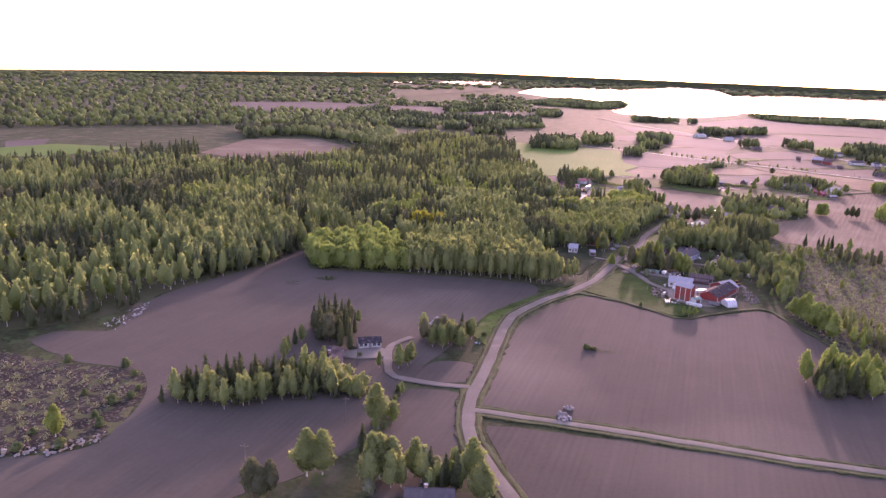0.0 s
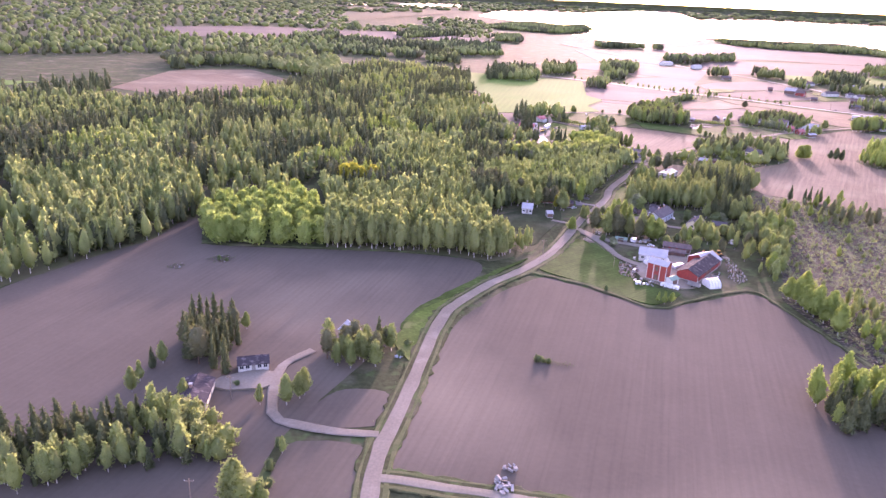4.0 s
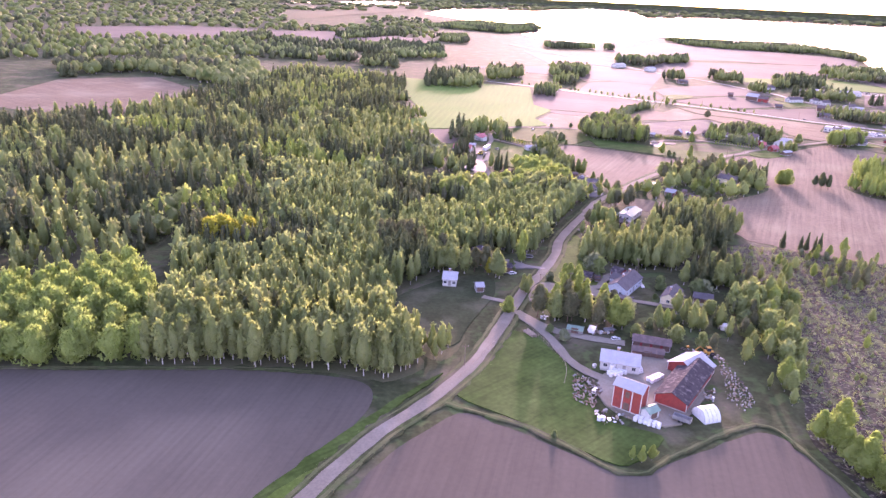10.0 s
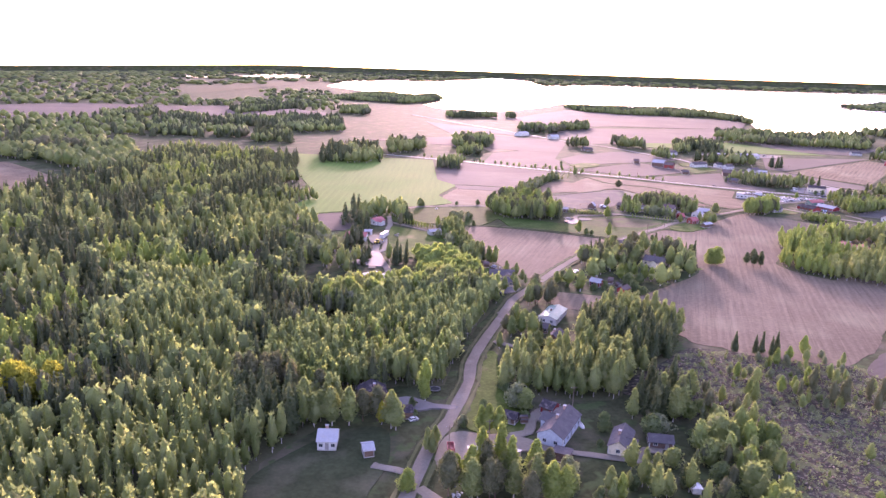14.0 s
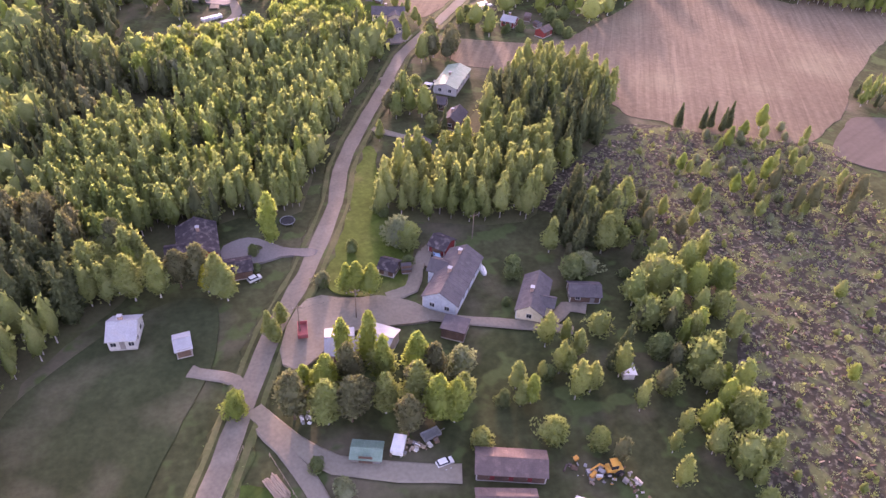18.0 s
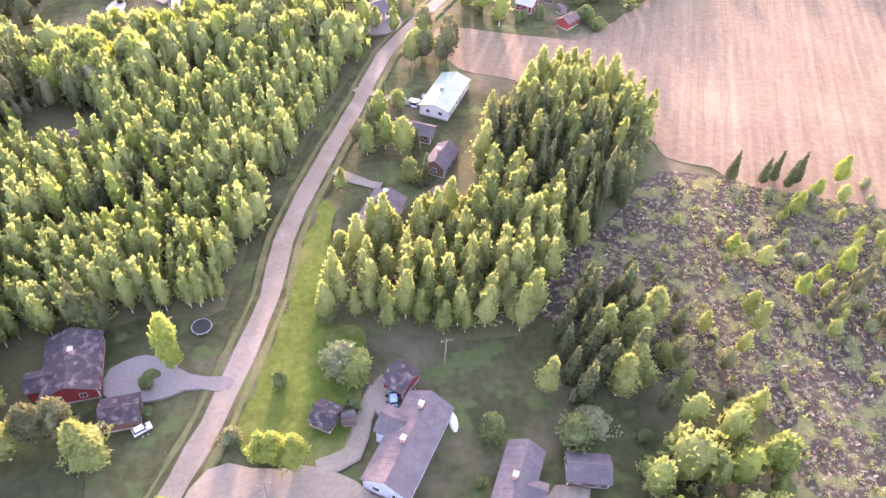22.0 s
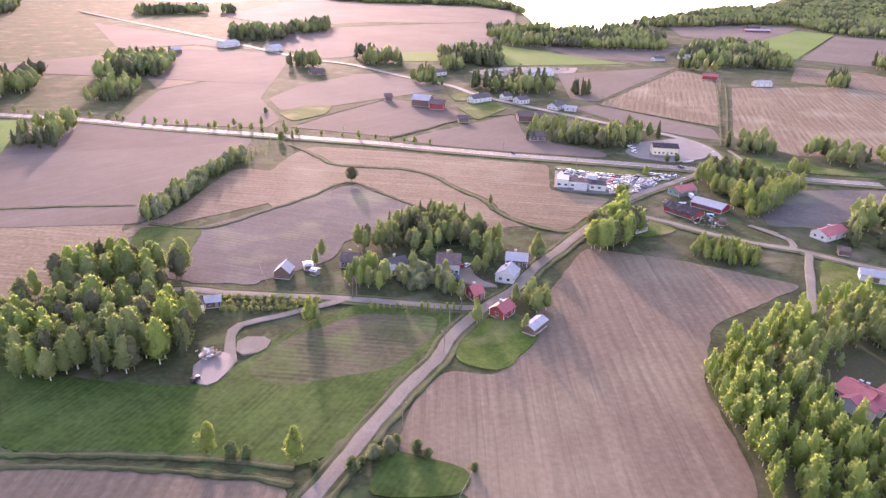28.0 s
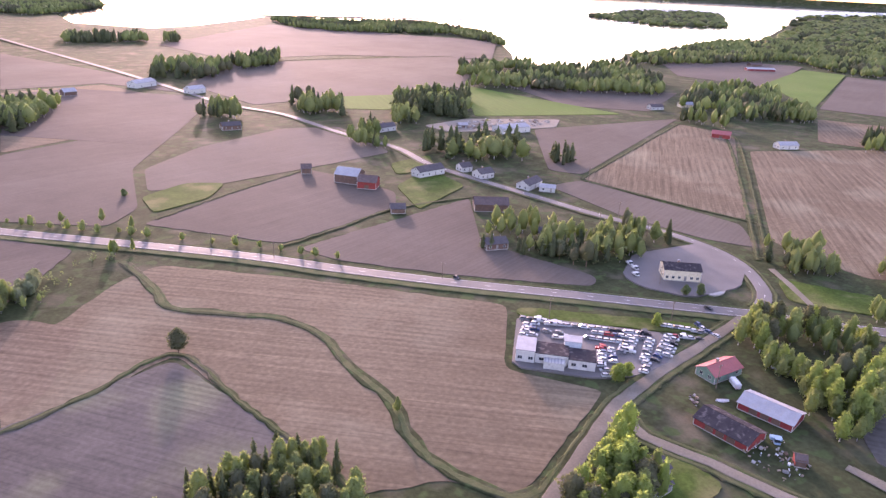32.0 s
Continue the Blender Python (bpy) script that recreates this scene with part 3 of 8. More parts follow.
for k, pts in enumerate((
    [(111, 411), (117, 416), (124, 412), (132, 411), (139, 405), (140, 400), (132, 401), (125, 403), (117, 400), (110, 395), (106, 399)],
    [(115, 343), (128, 352), (137, 356), (144, 350), (145, 333), (128, 316), (116, 321), (111, 331)],
    [(274, 701), (285, 702), (282, 692), (275, 686), (271, 690)],
    [(289, 708), (298, 703), (293, 696), (285, 698)],
    [(496, 803), (534, 767), (521, 754), (506, 752), (491, 757), (472, 776)],
    [(559, 812), (582, 827), (626, 822), (615, 792), (594, 780), (567, 783), (557, 800)],
    [(169, 554), (179, 555), (186, 548), (180, 540), (172, 541)],
    [(123, 670), (135, 668), (136, 659), (131, 644), (126, 644), (124, 657)],
    [(373, 721), (381, 720), (376, 707), (380, 697), (373, 701), (369, 709)],
    [(144, 423), (147, 425), (150, 421), (145, 415), (143, 418)],
    [(-37, 244), (-25, 250), (-19, 248), (-19, 240), (-34, 238)],
    [(117, 576), (126, 579), (127, 567), (119, 563)],
    [(100, 438), (104, 440), (108, 440), (112, 436), (115, 433), (122, 431), (120, 428), (114, 431), (110, 430), (106, 430), (100, 432)],
    [(100, 605), (106, 619), (109, 628), (126, 628), (127, 617), (124, 595), (120, 595), (109, 603)],
)):
    patch("yard", pts, M_ASPHALT if k in (2, 4, 5, 6, 12, 13) else M_GRAVEL, "grey parking yard" if k in (2, 4, 5, 6, 12, 13) else "pale gravel yard", "yard", 1)

# ---- trees ----

def tufts(centres, normals, size, rnd, droop=0.0):
    """Leafy sprays: two small pointed leaf sprays at each centre, lying along the crown, reaching up or drooping."""
    c = np.repeat(centres, 2, 0)
    n = len(c)
    out = np.repeat(normals, 2, 0)
    out = out / (np.linalg.norm(out, axis=1)[:, None] + 1e-6)
    c = c + rnd.normal(0, size * 0.3, (n, 3))
    d = out * rnd.uniform(0.1, 0.9, (n, 1)) + rnd.normal(0, 0.45, (n, 3)) + np.array([0, 0, 0.55 - droop])
    d /= np.linalg.norm(d, axis=1)[:, None] + 1e-6
    a = np.cross(d, out + rnd.normal(0, 0.5, (n, 3)))
    a /= np.linalg.norm(a, axis=1)[:, None] + 1e-6
    s = size * rnd.uniform(0.6, 1.4, (n, 1))
    v = np.stack([c - a * s * 0.6 - d * s * 0.4, c + a * s * 0.6 - d * s * 0.35, c + d * s], 1).reshape(-1, 3)
    return v, np.arange(n * 3).reshape(-1, 3)


def revolve(profile, sides, rnd, rough=0.12):
    """A lumpy closed body of rings (radius, height), for boughs in the inside of a crown and for trunks."""
    v, f = [], []
    for r, z in profile:
        for k in range(sides):
            a = 2 * math.pi * k / sides
            q = r * (1 + rnd.uniform(-rough, rough))
            v.append((q * math.cos(a), q * math.sin(a), z))
    for i in range(len(profile) - 1):
        for k in range(sides):
            a, b = i * sides + k, i * sides + (k + 1) % sides
            f += [(a, b, b + sides)] * (profile[i][0] > 0.0045) + [(a, b + sides, a + sides)] * (profile[i + 1][0] > 0.0045)
    return np.array(v), np.array(f)


def crown_radius(kind, u):
    """Half width of a crown of unit height at the share u of its height."""
    if kind == "spruce":
        return 0.15 * (1 - u) ** 0.8 * min(1.0, 0.75 + 3 * u)
    if kind == "pine":
        return 0.17 * math.sin(math.pi * min(1, 0.18 + 0.8 * u)) ** 0.7
    if kind == "poplar":
        return 0.15 * math.sin(math.pi * min(1, 0.12 + 0.86 * u)) ** 0.7
    if kind in ("willow", "bush", "round"):
        return 0.44 * math.sin(math.pi * min(1, 0.12 + 0.86 * u)) ** 0.6
    return 0.185 * ((u + 0.05) / 0.35) ** 0.6 if u < 0.3 else 0.185 * (1.01 - (u - 0.3) / 0.7) ** 0.56


BASE = {"spruce": 0.07, "pine": 0.25, "poplar": 0.12, "willow": 0.06, "bush": 0.0, "round": 0.08, "birch": 0.15, "aspen": 0.13}


def crown_body(kind, clumps, base, lobes, r):
    """The leafy mass of a crown: tiers of drooping boughs for a spruce, a lumpy pointed body for the rest."""
    rings, sides = (9, 10) if clumps > 200 else (6, 7) if clumps > 100 else (5, 6) if clumps > 55 else (4, 6) if clumps > 25 else (3, 5) if clumps > 8 else (2, 4)
    v, f = [], []
    if kind == "spruce":
        tiers = {9: 9, 6: 6, 5: 4, 4: 3, 3: 3, 2: 2}[rings]
        levels = []
        for k in range(tiers):
            u = (k / tiers) ** 0.9
            levels += [(u, 1.0), (u + 0.55 / tiers, 0.62)]
        levels.append((0.995, 0.02))
    else:
        levels = [(0.0, 0.2)] + [((k + 0.35) / rings, 1.0) for k in range(rings)] + [(0.995, 0.05)]
    for i, (u, k) in enumerate(levels):
        for j in range(sides):
            a = 2 * math.pi * (j + 0.5 * (i % 2)) / sides
            lump = 1.0
            for la, lu, ls in lobes:
                lump += (ls - 1) * math.exp(-((u - lu) / 0.18) ** 2) * max(0, math.cos(a - la)) * 1.5
            q = crown_radius(kind, min(u, 0.97)) * k * lump * (r.uniform(0.84, 1.1) if kind == "spruce" else r.uniform(0.86, 1.1)) * (0.93 if kind == "spruce" or clumps <= 25 else 0.68 if kind in ("round", "willow", "bush") else 0.8)
            if kind != "spruce" and rings > 5:
                q *= 1 + 0.38 * noise.noise((4.5 * math.cos(a), 4.5 * math.sin(a), 9 * u + 50 * lobes[0][1]))
            if kind == "spruce":
                q *= 1.16 if j % 2 else 0.84
            v.append((q * math.cos(a), q * math.sin(a), base + (1 - base) * u + r.uniform(-0.3, 0.3) * (1 - base) / len(levels) * (0.2 < u < 0.97)))
    for i in range(len(levels) - 1):
        for j in range(sides):
            p, q = i * sides + j, i * sides + (j + 1) % sides
            if i % 2:
                f += [(p, q, q + sides), (p, q + sides, p + sides)]
            else:
                f += [(p, q, p + sides), (q, q + sides, p + sides)]
    f += [(0, j + 1, j) for j in range(1, sides - 1)]
    return np.array(v), np.array(f)


def tree_shape(kind, clumps, seed):
    """Crown and trunk of a tree one unit high: (vertices, triangles) of each."""
    r = random.Random(seed)
    rnd = np.random.default_rng(seed)
    base = BASE[kind]
    lobes = [(r.uniform(0, 6.28), r.uniform(0.1, 0.85), r.uniform(0.7, 1.35)) for _ in range(8)]
    cs, ns = [], []
    sprays = int(clumps * (1.75 if clumps > 200 else 1.9 if clumps > 100 and kind in ("round", "willow") else 1.3 if clumps > 100 else 1.0 if clumps > 50 else 0.7)) if clumps > 8 else 2
    for k in range(sprays):
        u = (k + rnd.uniform()) / sprays
        u = 1 - (1 - u) ** 0.62 if kind == "spruce" else u
        a = rnd.uniform(0, 2 * math.pi)
        lump = 1.0
        for la, lu, ls in lobes:
            lump += (ls - 1) * math.exp(-((u - lu) / 0.18) ** 2) * max(0, math.cos(a - la)) * 1.5
        q = crown_radius(kind, u) * lump * rnd.uniform(0.2 if kind == "bush" and clumps <= 40 else 0.66 if kind in ("round", "willow", "bush") else 0.74, 1.08)
        cs.append((q * math.cos(a), q * math.sin(a), base + (1 - base) * u))
        ns.append((math.cos(a), math.sin(a), -0.3 if kind == "spruce" else 0.4 + 1.4 * (u - 0.4)))
    size = {"willow": 0.07, "bush": 0.075, "round": 0.07}.get(kind, 0.037) * (140 / max(clumps, 30)) ** 0.3 * (1.0 if clumps > 200 else 0.92 if clumps > 100 else 1.12)
    v, f = tufts(np.array(cs), np.array(ns), size, rnd, 0.9 if kind == "spruce" else 0.0)
    crown = (v, f)
    if kind != "bush" or clumps > 40:
        cv, cf = crown_body(kind, clumps, base, lobes, r)
        crown = (np.concatenate([v, cv]), np.concatenate([f, cf + len(v)]))
    w = 0.011 if kind != "bush" else 0.02
    trunk = revolve([(w * 1.5, -0.01), (w, 0.06), (w * 0.8, base + 0.25), (w * 0.3, base + 0.5)] if clumps > 125 else [(w * 1.5, -0.01), (w * 0.5, base + 0.3)], 5 if clumps > 125 else 3, r, 0.1)
    if clumps > 200:
        tv, tf = [trunk[0]], [trunk[1]]
        for k in range(5):
            z0, a, q = base + 0.05 + 0.09 * k, 2.4 * k, crown_radius(kind, 0.3 + 0.1 * k) * 0.8
            lv, lf = revolve([(w * 0.5, 0.0), (w * 0.15, 1.0)], 3, r, 0.1)
            lv = np.stack([lv[:, 0] + lv[:, 2] * q * math.cos(a), lv[:, 1] + lv[:, 2] * q * math.sin(a), z0 + lv[:, 2] * 0.1], 1)
            tf.append(lf + sum(len(t) for t in tv))
            tv.append(lv)
        trunk = (np.concatenate(tv), np.concatenate(tf))
    return crown, trunk


LEAVES = {"spruce": L_SPRUCE, "pine": L_PINE, "poplar": L_ASPEN, "willow": L_WILLOW, "bush": L_BUSH, "round": L_BIRCH, "birch": L_BIRCH, "aspen": L_ASPEN}
SHAPES = {}


def shapes(kind, clumps):
    key = (kind, clumps)
    if key not in SHAPES:
        SHAPES[key] = [tree_shape(kind, clumps, 11 + 7 * i + clumps) for i in range(4)]
    return SHAPES[key]


def inside(x, y, poly):
    px, py = np.array(poly).T
    qx, qy = np.roll(px, -1), np.roll(py, -1)
    res = np.zeros(len(x), bool)
    for ax, ay, bx, by in zip(px, py, qx, qy):
        hit = ((ay > y) != (by > y)) & (x < (bx - ax) * (y - ay) / ((by - ay) or 1e-9) + ax)
        res ^= hit
    return res


KEEP_CLEAR = []
OTHER_STAND = []


def scatter(poly, spacing, seed):
    """Places for trees within an outline, jittered off a grid, away from roads and houses."""
    rnd = np.random.default_rng(seed)
    p = np.array(poly)
    (x0, y0), (x1, y1) = p.min(0), p.max(0)
    gx, gy = np.meshgrid(np.arange(x0, x1, spacing), np.arange(y0, y1, spacing * 0.87))
    gx = gx + (np.arange(gx.shape[0]) % 2)[:, None] * spacing / 2
    x = gx.ravel() + rnd.uniform(-0.42, 0.42, gx.size) * spacing
    y = gy.ravel() + rnd.uniform(-0.42, 0.42, gx.size) * spacing
    ok = inside(x, y, poly)
    for q in OTHER_STAND:
        ok &= ~inside(x, y, q)
    x, y = x[ok], y[ok]
    for cx, cy, cr in KEEP_CLEAR:
        ok = (x - cx) ** 2 + (y - cy) ** 2 > cr * cr
        x, y = x[ok], y[ok]
    return np.stack([x, y], 1)


def keep_along(line, w):
    for x, y in curve_points(line, 6.0):
        KEEP_CLEAR.append((x, y, w))


def stand(name, kind, places, heights, clumps, label, leaf=None, seed=1, wide=1.0, category="trees"):
    """Many trees of one kind as one wood."""
    if not len(places):
        return
    rnd = np.random.default_rng(seed)
    sh = shapes(kind, clumps)
    vs, fs, sl, off = [], [], [], 0
    pick = rnd.integers(0, len(sh), len(places))
    for k, ((cv, cf), (tv, tf)) in enumerate(sh):
        at = places[pick == k]
        if not len(at):
            continue
        v = np.concatenate([cv, tv])
        f = np.concatenate([cf, tf + len(cv)])
        slot = np.concatenate([np.zeros(len(cf), int), np.ones(len(tf), int)])
        m = len(at)
        a = rnd.uniform(0, 6.283, m)
        h = rnd.uniform(*heights, m)
        w = h * rnd.uniform(0.85, 1.2, m) * wide
        base = np.array([lie(x, y) for x, y in at])
        c, s = np.cos(a)[:, None], np.sin(a)[:, None]
        X = (v[None, :, 0] * c - v[None, :, 1] * s) * w[:, None] + base[:, 0:1]
        Y = (v[None, :, 0] * s + v[None, :, 1] * c) * w[:, None] + base[:, 1:2]
        Z = v[None, :, 2] * h[:, None] + base[:, 2:3]
        vs.append(np.stack([X, Y, Z], 2).reshape(-1, 3))
        fs.append((f[None] + (off + np.arange(m) * len(v))[:, None, None]).reshape(-1, 3))
        sl.append(np.tile(slot, m))
        off += m * len(v)
    v, f, slot = np.concatenate(vs), np.concatenate(fs), np.concatenate(sl)
    me = bpy.data.meshes.new(name)
    me.vertices.add(len(v))
    me.vertices.foreach_set("co", v.astype(np.float32).ravel())
    me.loops.add(f.size)
    me.loops.foreach_set("vertex_index", f.astype(np.int32).ravel())
    me.polygons.add(len(f))
    me.polygons.foreach_set("loop_start", np.arange(0, f.size, 3, dtype=np.int32))
    for mm in (leaf or LEAVES[kind], B_BIRCH if kind in ("birch", "aspen", "round") else B_DARK):
        me.materials.append(mm)
    me.polygons.foreach_set("material_index", slot.astype(np.int32))
    me.polygons.foreach_set("use_smooth", np.ones(len(f), bool))
    me.update()
    return tagged(new(name, me), label, category, kind="stuff")


def grove(name, poly, spacing, mix, clumps, label, seed=1, wide=1.0, low=1.0):
    """A mixed wood: mix holds (kind, share, low height, high height); kinds gather in clumps."""
    poly = list(poly)
    at = scatter(poly, spacing, seed)
    if not len(at):
        return
    ragged = np.array([noise.noise((x * 0.06, y * 0.06, seed)) > (-0.55 if name == "forest" else -0.2) for x, y in at])
    at = at[ragged] if ragged.sum() > 3 else at
    if name == "forest":
        patch("forest_floor", poly, M_FOREST, "dark mossy ground under the trees", "forest floor", 1)
        OPEN_LAND.pop()
    rnd = np.random.default_rng(seed + 50)
    share = np.array([noise.noise((x * 0.016 + seed, y * 0.016, 0.3)) for x, y in at])
    share = np.argsort(np.argsort(share + rnd.normal(0, 0.06, len(at)))) / len(at)
    lo = 0.0
    for kind, part_of, h0, h1 in mix:
        sel = (share >= lo) & (share < lo + part_of)
        lo += part_of
        stand(name, kind, at[sel], (h0 * low * 0.85, h1 * low * 1.1), clumps, label, seed=seed, wide=wide)


PROTO = {}


def tree(kind, x, y, h, leaf=None, wide=1.0, label="", group=""):
    """A tree of its own, with its trunk and crown."""
    tree.n += 1
    r = random.Random(tree.n)
    k = r.randrange(3)
    key = (kind, k, leaf)
    if key not in PROTO:
        (cv, cf), (tv, tf) = tree_shape(kind, 330, 501 + k)
        words = {"spruce": "dark green conical spruce", "pine": "olive-green pine with a bare trunk", "birch": "light green birch in new leaf", "aspen": "fresh yellow-green deciduous tree", "poplar": "tall narrow bright green poplar", "willow": "pale silvery-green spreading willow", "bush": "low rounded green bush", "round": "round-crowned leafy green tree"}[kind]
        top = tagged(new("bush" if kind == "bush" else "tree"), words, "bush" if kind == "bush" else "tree")
        for nm, vv, ff, mm in (("crown", cv, cf, leaf or LEAVES[kind]), ("trunk", tv, tf, B_BIRCH if kind in ("birch", "aspen", "round", "poplar") else B_DARK)):
            o = new(nm, mesh_of(nm, vv.tolist(), ff.tolist(), [mm], smooth=True))
            o.parent = top
        PROTO[key] = top
        ob = top
    else:
        ob = copy_thing(PROTO[key], Matrix())
    w = h * wide * r.uniform(0.9, 1.12) * (1.2 if kind in ("birch", "aspen", "pine") else 1.0)
    ob.matrix_basis = Matrix.Translation(lie(x, y, support(x, y))) @ Matrix.Rotation(r.uniform(0, 6.28), 4, "Z") @ Matrix.Diagonal((w, w, h, 1))
    if label:
        ob["label"] = label
    if group:
        ob["group"] = group
    return ob


tree.n = 0


def park(poly, spacing, mix, seed=1, group="", single=False):
    """Trees over a garden or a small wood: each of its own where the camera passes near, or as a stand."""
    rnd = random.Random(seed)
    at = scatter(list(poly), spacing, seed)
    if not single:
        u, lo = np.array([rnd.random() for _ in at]), 0.0
        for kind, share, h0, h1, *leaf in mix:
            stand("garden_trees", kind, at[(u >= lo) & (u < lo + share)], (h0 * 1.12, h1 * 1.15), 104, "leafy garden trees between the houses" if kind not in ("spruce", "pine") else "dark conifers between the houses", seed=seed, wide=1.3 if kind in ("birch", "aspen", "pine") else 0.85)
            lo += share
        return
    for x, y in at:
        u = rnd.random()
        for kind, share, h0, h1, *leaf in mix:
            if u < share:
                tree(kind, x, y, rnd.uniform(h0, h1) * 1.12, leaf=leaf[0] if leaf else None, group=group, wide=1.1)
                break
            u -= share


def trees(kind, at, lo, hi, **kw):
    for i, (x, y) in enumerate(at):
        tree(kind, x, y, lo + (hi - lo) * ((i * 0.618) % 1), **kw)


for line, w in ((MAIN, 6), (HIGHWAY, 9), (OLD, 7), (CROSS, 5), (SIDE, 5)):
    keep_along(line, w)
for line, w in TRACKS:
    keep_along(line, 4)
MIXED = [("birch", 0.62, 10, 14), ("spruce", 0.3, 9, 15), ("pine", 0.08, 10, 14)]
DARK = [("spruce", 0.62, 10, 16), ("birch", 0.38, 9, 13)]
YOUNG = [("birch", 0.8, 8, 11), ("spruce", 0.12, 8, 12), ("pine", 0.08, 8, 11)]
W = "mixed spring forest of birch and spruce"
HOMES = [(93, 440), (77, 417), (89, 410), (148, 411), (164, 401), (150, 424), (175, 400), (143, 397), (119, 400), (126, 398), (158, 467), (185, 509), (174, 494), (176, 482), (172, 469), (92, 509), (181, 570), (182, 558), (280, 582), (223, 568), (226, 549), (235, 537), (277, 604), (283, 627), (379, 561), (443, 602), (236, 552), (429, 597), (370, 686), (376, 728), (403, 720), (388, 706), (357, 735), (281, 737), (290, 739), (264, 751), (341, 749), (316, 745), (326, 744), (514, 727), (535, 729), (540, 749), (376, 723), (358, 735), (344, 747), (370, 700), (580, 930), (536, 746), (475, 721), (532, 745), (509, 724), (529, 723), (560, 733), (536, 867), (571, 871), (574, 926), (535, 1008), (78, 416), (-28, 255), (-43, 242), (-2, 277), (174, 555), (119, 631), (426, 592), (435, 588), (546, 636), (555, 629), (508, 634), (519, 624), (524, 655), (112, 662), (117, 661), (121, 660), (126, 674), (136, 707), (168, 668), (121, 574), (119, 568), (128, 644), (135, 659), (112, 582), (118, 581), (108, 623), (114, 621), (119, 620)]
for x, y in HOMES:
    KEEP_CLEAR.append((x, y, 9))
KEEP_CLEAR += [(272, 571, 11), (268, 564, 8), (181, 555, 10), (416, 583, 9), (417, 592, 8), (421, 580, 8)]
PADDOCK = [(56, 384), (66, 369), (74, 362), (83, 382), (95, 403), (98, 420), (92, 424), (80, 421), (68, 412), (57, 402)]
OTHER_STAND.append(PADDOCK)
patch("meadow", PADDOCK, G_DULL, "dull unmown meadow between forest and road", "meadow")
SPRUCES = [(54, 424), (72, 419), (74, 445), (66, 459), (53, 458)]
grove("forest", SPRUCES, 3.8, [("spruce", 0.65, 11, 15), ("pine", 0.35, 10, 14)], 110, "dark spruces and pines behind the white cottage", 92, 1.0)
OTHER_STAND.append(SPRUCES)
THICKET = [(58, 448), (84, 447), (103, 451), (119, 447), (133, 476), (152, 506), (163, 527), (128, 534), (96, 520), (64, 492)]
grove("forest", THICKET, 2.9, [("birch", 0.93, 8, 11), ("aspen", 0.03, 9, 11), ("spruce", 0.04, 8, 10)], 58, "dense young birch thicket beside the gravel road", 91, 0.92)
OTHER_STAND.append(THICKET)
grove("forest", [(-18, 353), (10, 352), (31, 350), (47, 345), (53, 342), (66, 352), (52, 378), (20, 384), (-20, 388)], 3.6, [("birch", 0.9, 11, 15), ("spruce", 0.1, 11, 14)], 64, "tall white-stemmed birches along the field edge", 90, 1.0)
grove("forest", [(-20, 389), (20, 385), (52, 379), (68, 353), (74, 358), (80, 372), (72, 392), (58, 407), (103, 450), (120, 445), (134, 476), (153, 507), (166, 525), (163, 527), (177, 554), (168, 577), (124, 555), (97, 544), (-5, 600), (-36, 490)], 4.1, [("birch", 0.5, 8, 12), ("round", 0.12, 8, 11), ("spruce", 0.24, 9, 14), ("pine", 0.06, 8, 11), ("aspen", 0.08, 9, 12)], 36, "young birch forest with scattered spruces", 3, 0.88)
stand("forest", "round", scatter([(-69, 357), (-48, 355), (-18, 354), (-26, 404), (-42, 423), (-69, 410), (-78, 387)], 7.5, 9), (10, 13), 150, "bright yellow-green aspen copse at the field edge", leaf=L_ASPEN, seed=9, wide=0.72)
grove("forest", [(-120, 329), (-99, 346), (-84, 382), (-80, 398), (-104, 463), (-153, 494), (-198, 447)], 5.4, [("birch", 0.8, 10, 14), ("spruce", 0.2, 10, 15)], 44, W, 4)
grove("forest", [(-198, 447), (-153, 494), (-104, 463), (-81, 402), (-43, 428), (-36, 490), (-5, 600), (79, 556), (97, 680), (73, 815), (101, 1042), (-37, 1142), (-98, 907), (-160, 738), (-237, 695), (-297, 615)], 7.6, [("birch", 0.38, 9, 14), ("spruce", 0.44, 11, 17), ("round", 0.1, 8, 11), ("aspen", 0.08, 10, 14)], 30, W, 5, 1.15)
grove("forest", [(-208, 233), (-511, 602), (-356, 551), (-364, 648), (-245, 686), (-165, 755), (-87, 395), (-91, 357), (-127, 305), (-138, 270), (-158, 256)], 7.3, MIXED, 30, W, 6, 1.1)
grove("forest", [(-511, 602), (-356, 551), (-364, 648), (-245, 686), (-306, 861), (-393, 702), (-429, 668), (-563, 666)], 10, DARK, 22, W, 7, 1.3)
grove("forest", [(137, 439), (154, 460), (176, 477), (194, 491), (215, 507), (226, 500), (234, 483), (209, 452), (186, 439), (176, 426), (162, 428), (149, 434)], 3.7, [("birch", 0.74, 9, 13), ("spruce", 0.26, 10, 15)], 112, "mixed wood of tall spruces and birches", 108, 0.95)
grove("forest", [(393, 620), (374, 590), (353, 570), (352, 554), (365, 533), (392, 514), (464, 524), (497, 619), (465, 631), (416, 631)], 4.2, [("aspen", 0.4, 7, 11), ("birch", 0.45, 7, 11), ("spruce", 0.15, 8, 12)], 70, "bright birch wood beside the stubble field", 10)
GROVE = [(84, 547), (97, 549), (127, 557), (168, 577), (164, 530), (128, 535), (96, 521), (86, 524)]
